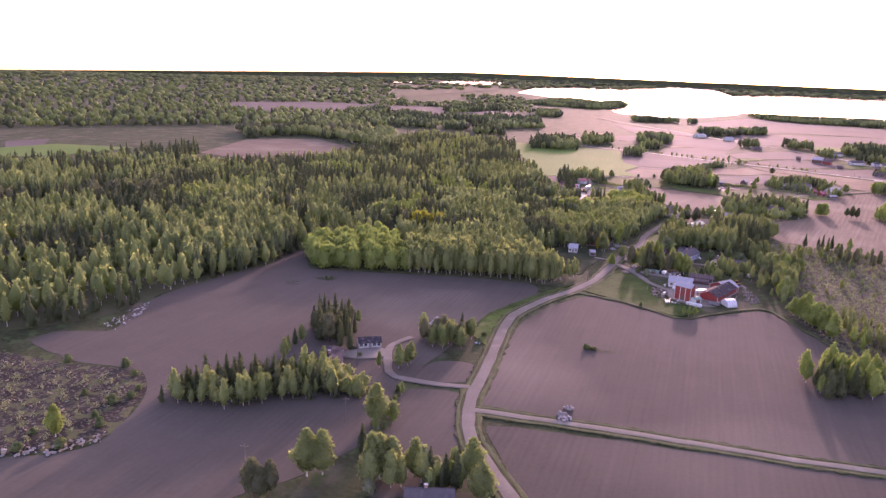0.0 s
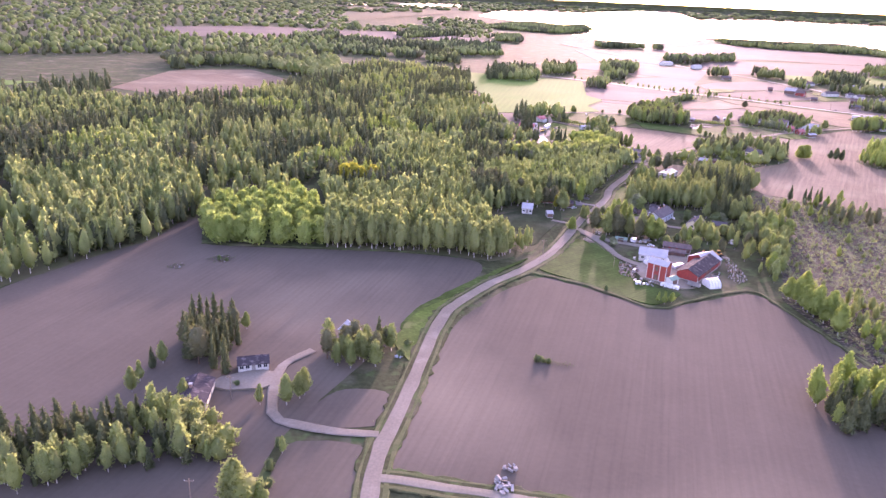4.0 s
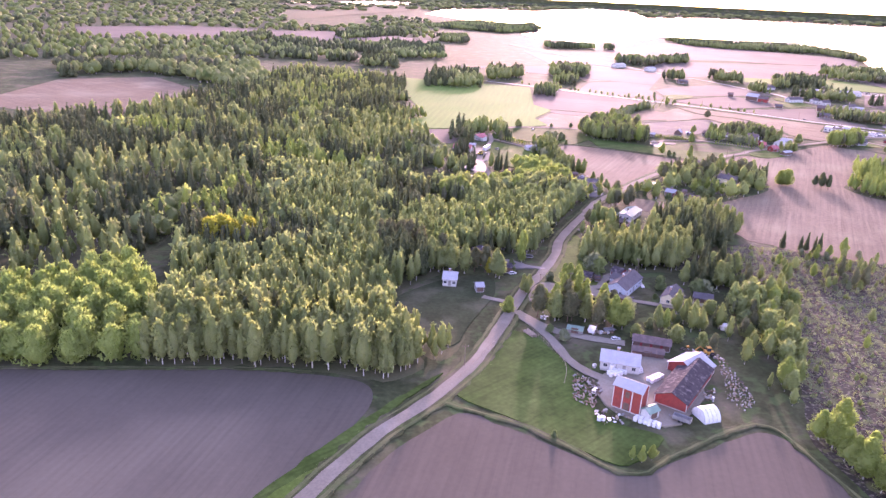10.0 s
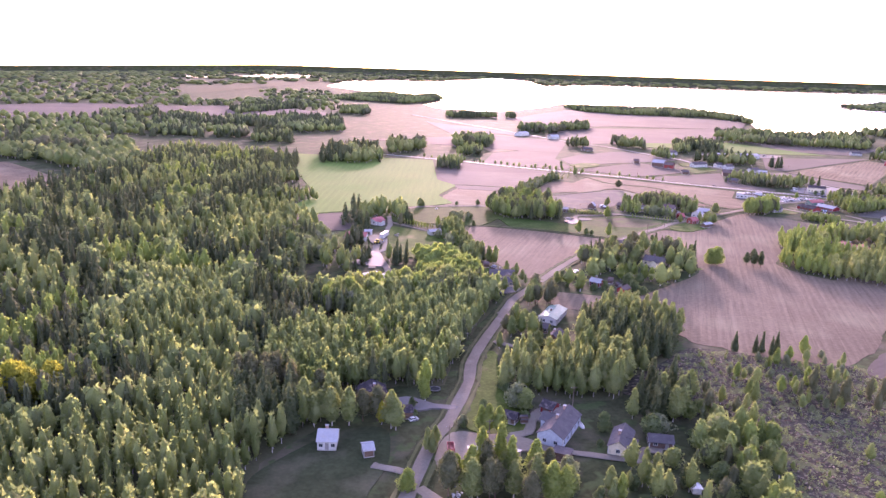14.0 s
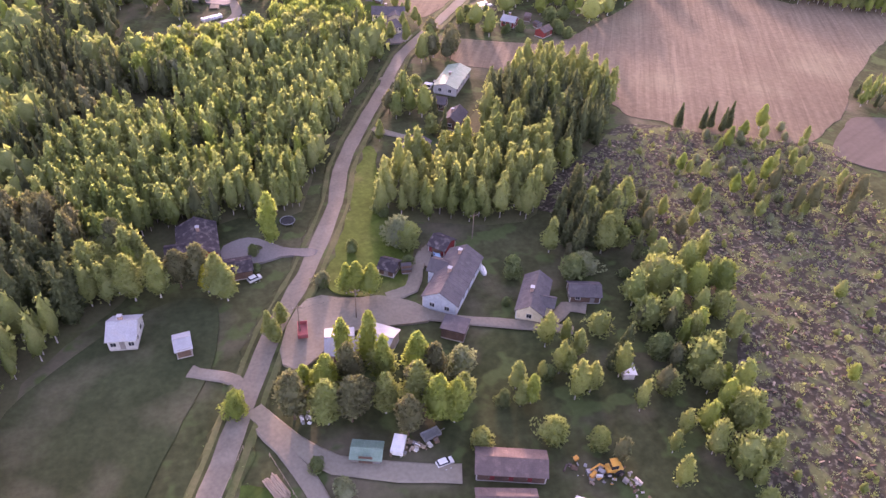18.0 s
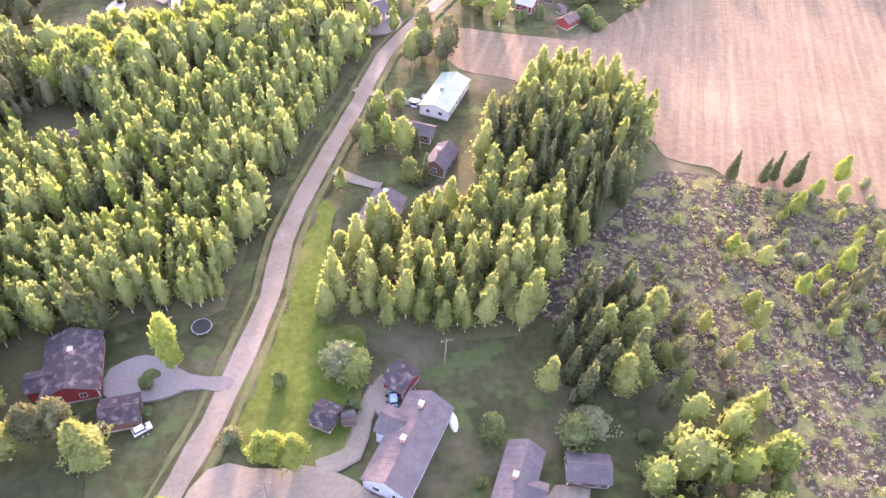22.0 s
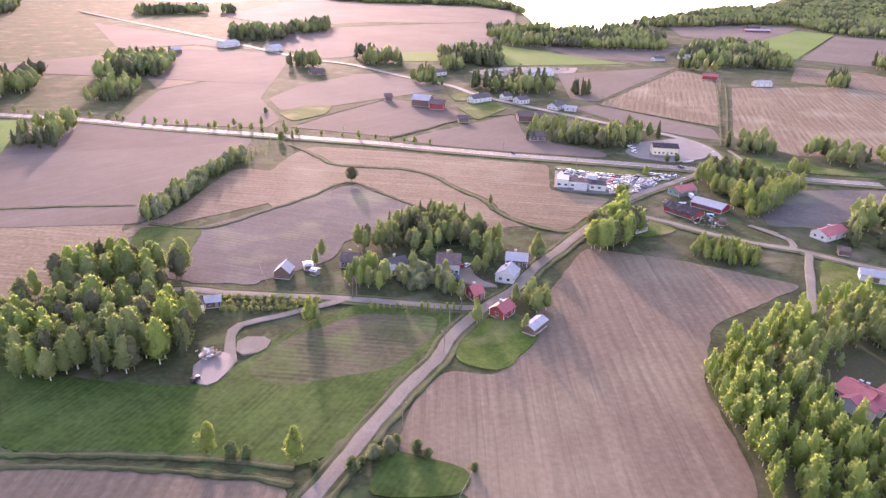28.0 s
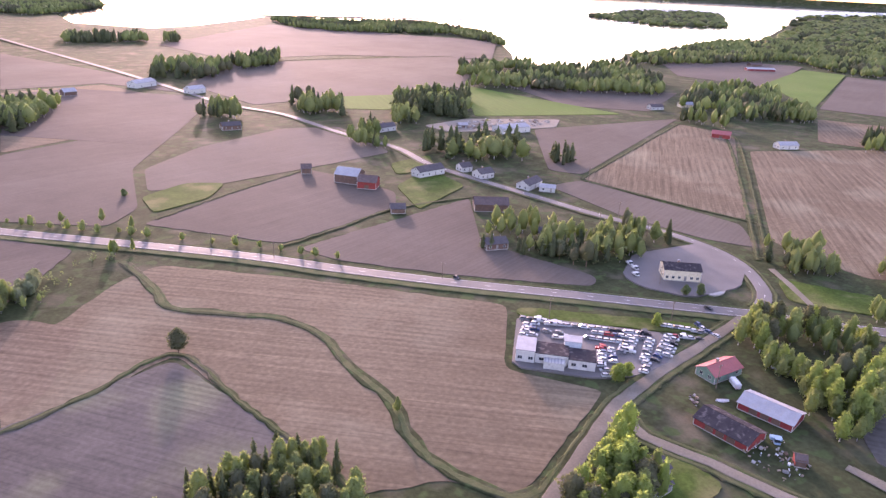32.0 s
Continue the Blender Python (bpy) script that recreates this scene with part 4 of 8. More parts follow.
for leaf, gap, seed, tall in ((L_ASPEN, 8.0, 11, (10, 13)), (L_BIRCH, 7.0, 12, (9, 13)), (L_WILLOW, 11.0, 13, (8, 10)), (L_GOLD, 26.0, 17, (9, 10))):
    stand("forest", "round", scatter(GROVE, gap, seed), tall, 130, "round-crowned aspens, alders and birches in new leaf", leaf=leaf, seed=seed, wide=0.66)
patch("forest_floor", GROVE, M_FOREST, "dark mossy ground under the trees", "forest floor", 1)
OPEN_LAND.pop()
grove("forest", [(-86, 197), (-86, 208), (-68, 219), (-50, 227), (-39, 231), (-26, 218), (-23, 209), (-49, 203), (-65, 195)], 3.4, [("spruce", 0.42, 6, 11), ("birch", 0.43, 6, 10), ("round", 0.15, 4, 6)], 80, "narrow strip wood between the tilled fields", 12)
grove("forest", [(165, 276), (168, 263), (170, 239), (184, 222), (210, 247), (199, 273), (194, 302), (188, 312), (176, 302)], 6.5, [("birch", 0.5, 5, 8), ("aspen", 0.3, 6, 9), ("pine", 0.2, 5, 8)], 90, "thin birch and aspen wood at the field edge", 13)
stand("forest", "pine", scatter([(232, 420), (263, 407), (277, 384), (268, 373), (254, 395), (229, 410)], 8.0, 15), (8, 12), 70, "sparse pines and spruces left along the clearing", seed=15, wide=0.8)
grove("copse", [(154, 398), (180, 420), (212, 442), (222, 420), (194, 369), (176, 336), (163, 329), (157, 333), (159, 352), (153, 370)], 7.0, [("birch", 0.5, 6, 10), ("pine", 0.2, 5, 8), ("spruce", 0.2, 6, 9), ("round", 0.1, 4, 6)], 110, "dense shrubby wood behind the farm", 16, 1.0)
grove("forest", [(132, 237), (144, 247), (163, 246), (160, 231), (152, 222), (134, 220)], 3.8, [("spruce", 0.3, 8, 12), ("aspen", 0.7, 8, 11)], 110, "round copse standing in the tilled field", 14)
# farther woods of the farmland
COPSES = [
    ([(304, 449), (321, 461), (346, 457), (351, 441), (320, 436)], YOUNG),
    ([(120, 1017), (132, 1130), (203, 1183), (205, 1100), (186, 1010)], DARK), ([(203, 1090), (236, 1214), (284, 1226), (265, 1139)], MIXED),
    ([(240, 965), (257, 1025), (288, 1035), (268, 962)], MIXED), ([(311, 1179), (345, 1283), (405, 1283), (372, 1177)], MIXED), ([(294, 1083), (314, 1148), (351, 1159), (327, 1081)], YOUNG),
    ([(45, 1231), (49, 1342), (101, 1360), (98, 1217)], DARK), ([(-9, 1284), (-10, 1372), (37, 1391), (40, 1284)], MIXED), ([(222, 1843), (253, 2040), (321, 2058), (289, 1822)], MIXED),
    ([(70, 1494), (88, 1740), (208, 1688), (191, 1406), (123, 1360)], DARK), ([(-108, 1530), (-116, 1705), (-49, 1651), (-34, 1486)], DARK), ([(41, 871), (95, 888), (83, 1021), (1, 1091), (-65, 1036), (-37, 883)], DARK),
    ([(43, 825), (82, 840), (104, 793), (81, 778), (59, 791)], YOUNG), ([(-102, 1354), (-108, 1435), (-24, 1372), (-22, 1284)], DARK), ([(257, 2591), (514, 3165), (602, 2833), (719, 3077), (673, 2703), (490, 2362)], MIXED),
    ([(-22, 1966), (131, 2186), (152, 2055), (7, 1800)], DARK), ([(-194, 1760), (-184, 1923), (-139, 1742), (-172, 1633)], DARK), ([(595, 1500), (716, 1611), (678, 1505), (573, 1422)], MIXED),
    ([(523, 861), (543, 885), (568, 882), (574, 848), (591, 832), (587, 822), (554, 820), (538, 846)], MIXED), ([(596, 1031), (619, 1050), (659, 1035), (688, 1024), (653, 983), (621, 991), (593, 1015)], DARK),
    ([(650, 1168), (687, 1217), (736, 1202), (720, 1151), (686, 1145)], DARK), ([(656, 970), (672, 984), (685, 978), (670, 961)], [("spruce", 1.0, 9, 12)]),
    ([(554, 1062), (575, 1097), (594, 1094), (576, 1054)], YOUNG), ([(502, 1415), (535, 1529), (597, 1501), (569, 1400)], MIXED), ([(613, 1477), (634, 1529), (681, 1546), (663, 1490)], MIXED),
    ([(462, 1780), (482, 1883), (588, 1883), (581, 1799)], DARK), ([(338, 1207), (346, 1266), (380, 1268), (383, 1204), (370, 1188)], MIXED), ([(602, 1790), (626, 1789), (638, 1843), (616, 1844)], MIXED),
    ([(953, 1413), (1001, 1449), (1031, 1362), (1169, 1399), (1076, 1233), (1000, 1228), (957, 1301)], MIXED), ([(1984, 1698), (3008, 2249), (4652, 2979), (5558, 3137), (3910, 2028), (2250, 1560)], MIXED),
    ([(951, 1103), (1052, 1170), (1137, 1169), (1156, 1119), (1028, 1045), (928, 1032)], MIXED), ([(967, 2316), (1102, 2230), (1335, 2222), (1294, 1880), (1169, 1670), (1228, 1933), (984, 1980), (930, 2086)], MIXED),
    ([(836, 1339), (906, 1434), (965, 1455), (930, 1371)], MIXED), ([(570, 1207), (591, 1246), (622, 1205), (599, 1158), (584, 1158)], MIXED), ([(490, 1194), (502, 1221), (526, 1208), (523, 1183), (503, 1178)], MIXED),
    ([(2411, 2738), (3351, 3365), (3927, 3538), (3653, 3086), (2602, 2265), (2308, 2333)], MIXED), ([(945, 1026), (978, 1036), (1033, 1005), (1008, 991)], MIXED),
    ([(527, 738), (551, 743), (583, 739), (585, 725), (557, 713), (542, 711), (542, 725)], [("birch", 0.85, 7, 11), ("pine", 0.15, 9, 13)]), ([(630, 784), (660, 795), (661, 779), (640, 767)], YOUNG), ([(660, 764), (683, 756), (708, 722), (716, 686), (700, 677), (674, 706), (649, 741)], YOUNG),([(632, 800), (647, 807), (663, 782), (646, 771), (630, 782)], YOUNG),([(1154, 983), (1193, 991), (1133, 910), (1031, 856), (1084, 913)], DARK),([(1310, 946), (1454, 995), (1454, 955), (1302, 898)], DARK),([(923, 902), (981, 929), (990, 914), (944, 890)], DARK),([(934, 792), (970, 800), (900, 769), (835, 738), (814, 721), (800, 720), (821, 737)], [("bush", 1.0, 3, 5)]),
    ([(566, 1046), (580, 1050), (606, 1118), (592, 1122)], YOUNG), ([(644, 1152), (699, 1121), (773, 1226), (698, 1247)], DARK), ([(622, 1121), (643, 1114), (678, 1170), (658, 1176)], MIXED), ([(566, 838), (570, 827), (590, 831), (611, 845), (596, 856)], MIXED),
    ([(799, 1273), (845, 1262), (889, 1208), (990, 1160), (1060, 1220), (960, 1290), (880, 1330)], MIXED), ([(884, 1050), (893, 1006), (915, 1018), (905, 1060)], MIXED), ([(1000, 1062), (1003, 1000), (1040, 1010), (1060, 1060), (1030, 1085)], MIXED), ([(1190, 1408), (1388, 1462), (1500, 1500), (1614, 1392), (1363, 1384)], MIXED),
    ([(1246, 1460), (1519, 1568), (1829, 1707), (1984, 1698), (2250, 1560), (1600, 1103), (1497, 1220), (1612, 1386), (1549, 1486)], MIXED),
    ([(530, 659), (573, 679), (601, 678), (609, 648), (556, 625), (547, 650)], DARK), ([(433, 710), (450, 726), (479, 736), (464, 708), (450, 701)], [("aspen", 0.75, 9, 13), ("birch", 0.25, 8, 12)]),
    
    ([(337, 882), (364, 918), (387, 932), (384, 919), (358, 890)], [("bush", 0.8, 2, 4), ("birch", 0.2, 5, 7)]),
    ([(198, 531), (229, 582), (261, 607), (302, 582), (279, 544), (254, 540), (237, 531), (232, 545)], MIXED), ([(-280, 987), (-342, 1133), (-263, 1123), (-237, 1235), (-107, 1198), (-44, 945), (-111, 954), (-192, 1054), (-250, 1052)], MIXED),
    ([(-104, 1535), (9, 1683), (158, 1577), (136, 1398), (44, 1473), (-82, 1426)], DARK), ([(-246, 1720), (-181, 1791), (-162, 1664), (-214, 1609)], MIXED), ([(111, 694), (122, 755), (158, 758), (164, 697), (144, 678), (132, 704)], MIXED), ([(89, 598), (98, 630), (121, 645), (132, 604), (119, 586)], MIXED),
]
for k, (pts, mix) in enumerate(COPSES):
    x, y = pts[0]
    near = math.hypot(x - 200, y - 500)
    area = abs(sum(a[0] * b[1] - a[1] * b[0] for a, b in zip(pts, pts[1:] + pts[:1]))) / 2
    gap = max(5.0 if near < 500 else 6.0, math.sqrt(area / min(380 if area < 60000 else 1700 if near < 2200 else 800, max(60, area / 70))))
    grove("copse", pts, gap, mix, 30 if near < 400 else 18 if near < 800 else 8, "small leafy copse among the fields" if mix in (MIXED, YOUNG) else "dark copse of spruces among the fields", 20 + k, max(1.0, gap / 4.6), 0.85 if near < 500 else 1.1)


def far_woods():
    """Forest that rolls on to the horizon, thinner where fields open it."""
    rnd = np.random.default_rng(5)
    at, hs = [], []
    r = 1000.0
    while r < 11000:
        step = 17 + (r - 1000) * 0.022
        for a in np.arange(-62, 88, math.degrees(step / r)):
            q = r + rnd.uniform(-0.5, 0.5) * step
            b = radians(a) + rnd.uniform(-0.4, 0.4) * step / r
            x, y = MID[0] + q * math.sin(b), MID[1] + q * math.cos(b)
            wooded = noise.noise((x * 0.0022, y * 0.0016, 4.0)) + (0.7 if a < -8 else -0.1) + (0.25 if r > 3800 else 0)
            if wooded > 0.05 and (a < 4 or r > 3300):
                at.append((x, y))
        r += step
    at = np.array(at)
    free = np.ones(len(at), bool)
    for pts in OPEN_LAND:
        free &= ~inside(at[:, 0], at[:, 1], pts)
    at = at[free]
    d = np.hypot(at[:, 0] - MID[0], at[:, 1] - MID[1])
    u = rnd.uniform(0, 1, len(at))
    for lo, hi, wide in ((0, 1800, 2.9), (1800, 3500, 5.5), (3500, 20000, 11.0)):
        for kind, k in (("birch", u < 0.6), ("spruce", u >= 0.6)):
            stand("far_forest", kind, at[(d >= lo) & (d < hi) & k], (9, 15), 7, "distant mixed forest towards the horizon", seed=int(lo) + 3, wide=wide * (1.3 if kind == "spruce" else 1))


far_woods()


# ---- building blocks for the things ----
def part(name, bm, material, parent, label=""):
    """Links a bmesh as one mesh under a thing or a part."""
    me = bpy.data.meshes.new(name)
    bm.to_mesh(me)
    bm.free()
    me.materials.append(material)
    return share(name, me, parent, label)


def share(name, me, parent, label="", at=None):
    ob = new(name, me)
    ob.parent = parent
    if at is not None:
        ob.matrix_basis = at
    if label:
        ob["label"] = label
    return ob


def box(bm, x0, y0, z0, x1, y1, z1):
    v = [bm.verts.new(p) for p in ((x0, y0, z0), (x1, y0, z0), (x1, y1, z0), (x0, y1, z0), (x0, y0, z1), (x1, y0, z1), (x1, y1, z1), (x0, y1, z1))]
    for f in ((3, 2, 1, 0), (4, 5, 6, 7), (0, 1, 5, 4), (1, 2, 6, 5), (2, 3, 7, 6), (3, 0, 4, 7)):
        bm.faces.new([v[i] for i in f])
    return bm


def boxes(*rows):
    bm = bmesh.new()
    for r in rows:
        box(bm, *r)
    return bm


def prism(outline, x0, x1):
    """An outline in y and z, drawn out along x."""
    bm = bmesh.new()
    a = [bm.verts.new((x0, y, z)) for y, z in outline]
    b = [bm.verts.new((x1, y, z)) for y, z in outline]
    n = len(outline)
    bm.faces.new(a)
    bm.faces.new(b[::-1])
    for i in range(n):
        j = (i + 1) % n
        bm.faces.new((a[j], a[i], b[i], b[j]))
    bmesh.ops.recalc_face_normals(bm, faces=bm.faces)
    return bm


def tube(points, radius, sides=6):
    bm = bmesh.new()
    rings = []
    for i, p in enumerate(points):
        p = Vector(p)
        a, b = Vector(points[max(0, i - 1)]), Vector(points[min(len(points) - 1, i + 1)])
        q = (b - a).to_track_quat("Z", "Y")
        r = radius[i] if isinstance(radius, (list, tuple)) else radius
        rings.append([bm.verts.new(p + q @ Vector((r * math.cos(2 * math.pi * k / sides), r * math.sin(2 * math.pi * k / sides), 0))) for k in range(sides)])
    for a, b in zip(rings, rings[1:]):
        for k in range(sides):
            bm.faces.new((a[k], a[(k + 1) % sides], b[(k + 1) % sides], b[k]))
    bm.faces.new(rings[0][::-1])
    bm.faces.new(rings[-1])
    return bm


def boards(name, c1, c2, width=0.16, rough=0.8):
    """Painted boards: streaky paint with a fine joint relief."""
    return surface(name, c1, c2, 0.8, 7.0, rough, 0.3, stain=(tuple(v * 0.75 for v in c1), 1.3))


RED = boards("red_painted_boards", (0.3, 0.045, 0.04), (0.24, 0.04, 0.036))
WHITE = boards("white_painted_boards", (0.568, 0.55, 0.525), (0.499, 0.482, 0.464))
GREY = boards("grey_weathered_boards", (0.3, 0.28, 0.27), (0.22, 0.2, 0.19))
BROWN = boards("brown_boards", (0.17, 0.1, 0.075), (0.12, 0.075, 0.06))
CREAM = boards("cream_boards", (0.72, 0.62, 0.45), (0.65, 0.55, 0.4))
BLUE = boards("blue_grey_boards", (0.5, 0.54, 0.6), (0.42, 0.46, 0.53))
R_GREY = surface("grey_roof_tiles", (0.095, 0.084, 0.09), (0.118, 0.104, 0.109), 0.5, 5.0, 0.9, 0.4, stain=((0.13, 0.12, 0.115), 0.8))
R_DARK = surface("dark_roof_sheets", (0.05, 0.042, 0.048), (0.069, 0.059, 0.062), 0.5, 5.0, 0.9, 0.2, stain=((0.17, 0.14, 0.14), 0.7))
R_METAL = surface("galvanised_roof", (0.312, 0.312, 0.335), (0.374, 0.374, 0.398), 0.4, 5.0, 0.8, 0.1, stain=((0.36, 0.34, 0.34), 0.5))
R_RED = surface("red_roof_sheets", (0.42, 0.11, 0.11), (0.36, 0.1, 0.1), 0.5, 5.0, 0.6, 0.2, stain=((0.3, 0.1, 0.1), 0.7))
R_BROWN = surface("brown_roof_felt", (0.146, 0.109, 0.102), (0.117, 0.088, 0.084), 0.5, 5.0, 0.9, 0.3, stain=((0.19, 0.135, 0.12), 0.7))
R_GREEN = surface("green_roof_sheets", (0.13, 0.22, 0.17), (0.17, 0.26, 0.21), 0.5, 5.0, 0.5, 0.1, stain=((0.2, 0.28, 0.23), 0.6))
BRICK = surface("chimney_brick", (0.32, 0.2, 0.17), (0.4, 0.27, 0.22), 2.0, 8.0, 0.9, 0.3)
CONCRETE = surface("concrete", (0.42, 0.4, 0.38), (0.34, 0.32, 0.3), 0.6, 5.0, 0.9, 0.2)
WRAP = surface("white_plastic_wrap", (0.7, 0.7, 0.7), (0.6, 0.6, 0.62), 0.9, 5.0, 0.35, 0.2)
STEEL = plain("painted_steel", (0.3, 0.3, 0.31), 0.4, 0.4)
RUBBER = plain("black_rubber", (0.03, 0.03, 0.03), 0.8)
TIMBER = surface("weathered_timber", (0.36, 0.27, 0.2), (0.26, 0.2, 0.16), 1.0, 6.0, 0.85, 0.3)
POLE = surface("tarred_pole_wood", (0.16, 0.12, 0.095), (0.22, 0.17, 0.13), 1.0, 6.0, 0.85, 0.3)
ORANGE = plain("orange_machine_paint", (0.62, 0.3, 0.06), 0.5)
YELLOW = plain("yellow_machine_paint", (0.75, 0.52, 0.05), 0.5)
ROCK = surface("lichen_rock", (0.25, 0.23, 0.22), (0.35, 0.32, 0.3), 0.7, 4.0, 0.95, 0.6)
GLASS = bpy.data.materials.new("window_glass")
GLASS.use_nodes = True
gb = GLASS.node_tree.nodes["Principled BSDF"]
gb.inputs["Base Color"].default_value, gb.inputs["Roughness"].default_value = (0.03, 0.035, 0.045, 1), 0.06
POOL = bpy.data.materials.new("pool_water")
POOL.use_nodes = True
pb = POOL.node_tree.nodes["Principled BSDF"]
pb.inputs["Base Color"].default_value, pb.inputs["Roughness"].default_value = (0.1, 0.38, 0.6, 1), 0.05


def window_meshes(w, h):
    """The white frame with its mullion, and the dark pane behind it."""
    key = (w, h)
    if key not in window_meshes.made:
        t = 0.09
        bm = boxes((-w / 2, 0, 0, w / 2, 0.07, t), (-w / 2, 0, h - t, w / 2, 0.07, h), (-w / 2, 0, t, -w / 2 + t, 0.07, h - t), (w / 2 - t, 0, t, w / 2, 0.07, h - t), (-0.03, 0, t, 0.03, 0.05, h - t))
        f = bpy.data.meshes.new("window")
        bm.to_mesh(f)
        f.materials.append(WHITE)
        bm = boxes((-w / 2 + t, 0.004, t, w / 2 - t, 0.03, h - t))
        g = bpy.data.meshes.new("pane")
        bm.to_mesh(g)
        g.materials.append(GLASS)
        window_meshes.made[key] = (f, g)
    return window_meshes.made[key]


window_meshes.made = {}


def house(ends, width, eave, rise, wall, roof, label, category="house", windows=4, storeys=1, chimneys=1, name="house", style="gable", wings=(), doors=1, over=0.45, trim=True, extra=""):
    """A gabled building whose ridge runs between the two ends: walls with gables, two roof slopes with seams,
    framed windows, doors, chimneys and corner boards; wings are (along, length, depth, side)."""
    (ax, ay), (bx, by) = ends
    a = math.atan2(by - ay, bx - ax)
    half = math.hypot(bx - ax, by - ay) / 2
    top = tagged(new(name), label, category)
    x0, y0, z0 = lie((ax + bx) / 2, (ay + by) / 2)
    top.matrix_basis = pose(x0, y0, z0 + support((ax + bx) / 2, (ay + by) / 2), 0, 0, math.degrees(a))
    L, w = half - over, width / 2

    def slopes(length, hw, ridge, low, cx=0.0, cy=0.0, turn=0.0, out=over):
        m = Matrix.Translation((cx, cy, 0)) @ Matrix.Rotation(turn, 4, "Z")
        for s in (-1, 1):
            run = hw + out
            drop = (ridge - low) * run / hw
            n = max(2, int((length + out) * 2 / 1.1))
            xs = [-length - out]
            for k in range(1, n):
                c = -length - out + (length + out) * 2 * k / n
                xs += [c - 0.05, c - 0.03, c + 0.03, c + 0.05]
            xs.append(length + out)
            tops = [0.0] + [0.0, 0.03, 0.03, 0.0] * (n - 1) + [0.0]
            bm = bmesh.new()
            rows = []
            for y, z in ((s * 0.02, ridge), (s * run, ridge - drop)):
                rows.append([bm.verts.new((x, y, z + 0.15 + t)) for x, t in zip(xs, tops)])
                rows.append([bm.verts.new((x, y, z + 0.02)) for x in xs])
            for i in range(len(xs) - 1):
                for p, q in ((0, 2), (2, 3), (3, 1), (1, 0)):
                    bm.faces.new((rows[p][i], rows[p][i + 1], rows[q][i + 1], rows[q][i]))
            for i in (0, -1):
                bm.faces.new((rows[0][i], rows[2][i], rows[3][i], rows[1][i]))
            bmesh.ops.recalc_face_normals(bm, faces=bm.faces)
            bm.transform(m)
            part("roof", bm, roof, top)
        bm = boxes((-length - out, -0.12, ridge + 0.12, length + out, 0.12, ridge + 0.22))
        bm.transform(m)
        part("ridge_cap", bm, roof, top)

    if style == "flat":
        part("wall", boxes((-L, -w, 0, L, w, eave)), wall, top)
        part("roof", boxes((-L - 0.15, -w - 0.15, eave + 0.01, L + 0.15, w + 0.15, eave + 0.25)), roof, top)
    elif style == "shed":
        part("wall", prism([(-w, 0), (w, 0), (w, eave), (-w, eave + rise)], -L, L), wall, top)
        part("roof", prism([(-w - over, eave + rise * (1 + over / width) + 0.02), (w + over, eave - rise * over / width + 0.02), (w + over, eave - rise * over / width + 0.16), (-w - over, eave + rise * (1 + over / width) + 0.16)], -L - over, L + over), roof, top)
    else:
        part("wall", prism([(-w, 0), (w, 0), (w, eave), (0, eave + rise), (-w, eave)], -L, L), wall, top)
        slopes(L, w, eave + rise, eave)
    part("foundation", boxes((-L - 0.03, -w - 0.03, -0.3, L + 0.03, w + 0.03, 0.32)), CONCRETE, top)
    for k, (along, length, depth, side) in enumerate(wings):
        m = pose(along * L, side * (w + depth / 2 - 0.5), 0, 0, 0, 90)
        bm = prism([(-length / 2, 0.02), (length / 2, 0.02), (length / 2, eave - 0.05), (0, eave - 0.05 + rise * length / width), (-length / 2, eave - 0.05)], -depth / 2 - 0.5, depth / 2)
        if side < 0:
            bm.transform(Matrix.Rotation(math.pi, 4, "Z"))
        bm.transform(m)
        part("wing_wall", bm, wall, top)
        slopes(depth / 2 + 0.6, length / 2, eave - 0.08 + rise * length / width, eave - 0.08, along * L, side * (w + depth / 2 - 0.9), math.pi / 2, 0.3)
    f, g = window_meshes(1.2, 1.2)

    def window(m):
        share("pane", g, share("window", f, top, at=m))

    blocked = [(al * L - ln / 2 - 0.7, al * L + ln / 2 + 0.7, sd) for al, ln, dp, sd in wings]
    for st in range(storeys):
        z = 1.05 + st * 2.7
        if z + 1.25 > eave:
            break
        for s in (-1, 1):
            for k in range(windows):
                x = -L + (k + 0.5) * 2 * L / windows
                if any(lo < x < hi and sd == s for lo, hi, sd in blocked) or (doors and st == 0 and k == windows // 2 and s < 0):
                    continue
                window(Matrix.Translation((x, s * (w + 0.003), z)) @ Matrix.Rotation(0 if s > 0 else math.pi, 4, "Z"))
    if windows:
        for s in (-1, 1):
            for y in ((-w * 0.45, w * 0.45) if width > 6 else (0,)):
                window(Matrix.Translation((s * (L + 0.003), y, 1.05)) @ Matrix.Rotation(-s * math.pi / 2, 4, "Z"))
            if style == "gable" and rise > 2.2:
                window(Matrix.Translation((s * (L + 0.003), 0, eave + 0.2)) @ Matrix.Rotation(-s * math.pi / 2, 4, "Z"))
    if doors:
        x = -L + (windows // 2 + 0.5) * 2 * L / max(1, windows) if windows else 0
        for k in range(doors):
            xx = x + (k - (doors - 1) / 2) * 3.2 if not windows else x + k * 1.6
            big = 2.4 if not windows else 1.0
            d = part("door", boxes((xx - big / 2, -w - 0.06, 0.33, xx + big / 2, -w - 0.003, 2.35)), BROWN if not windows else GREY, top)
            part("handle", boxes((xx + big / 2 - 0.2, -w - 0.12, 1.25, xx + big / 2 - 0.1, -w - 0.062, 1.35)), STEEL, d)
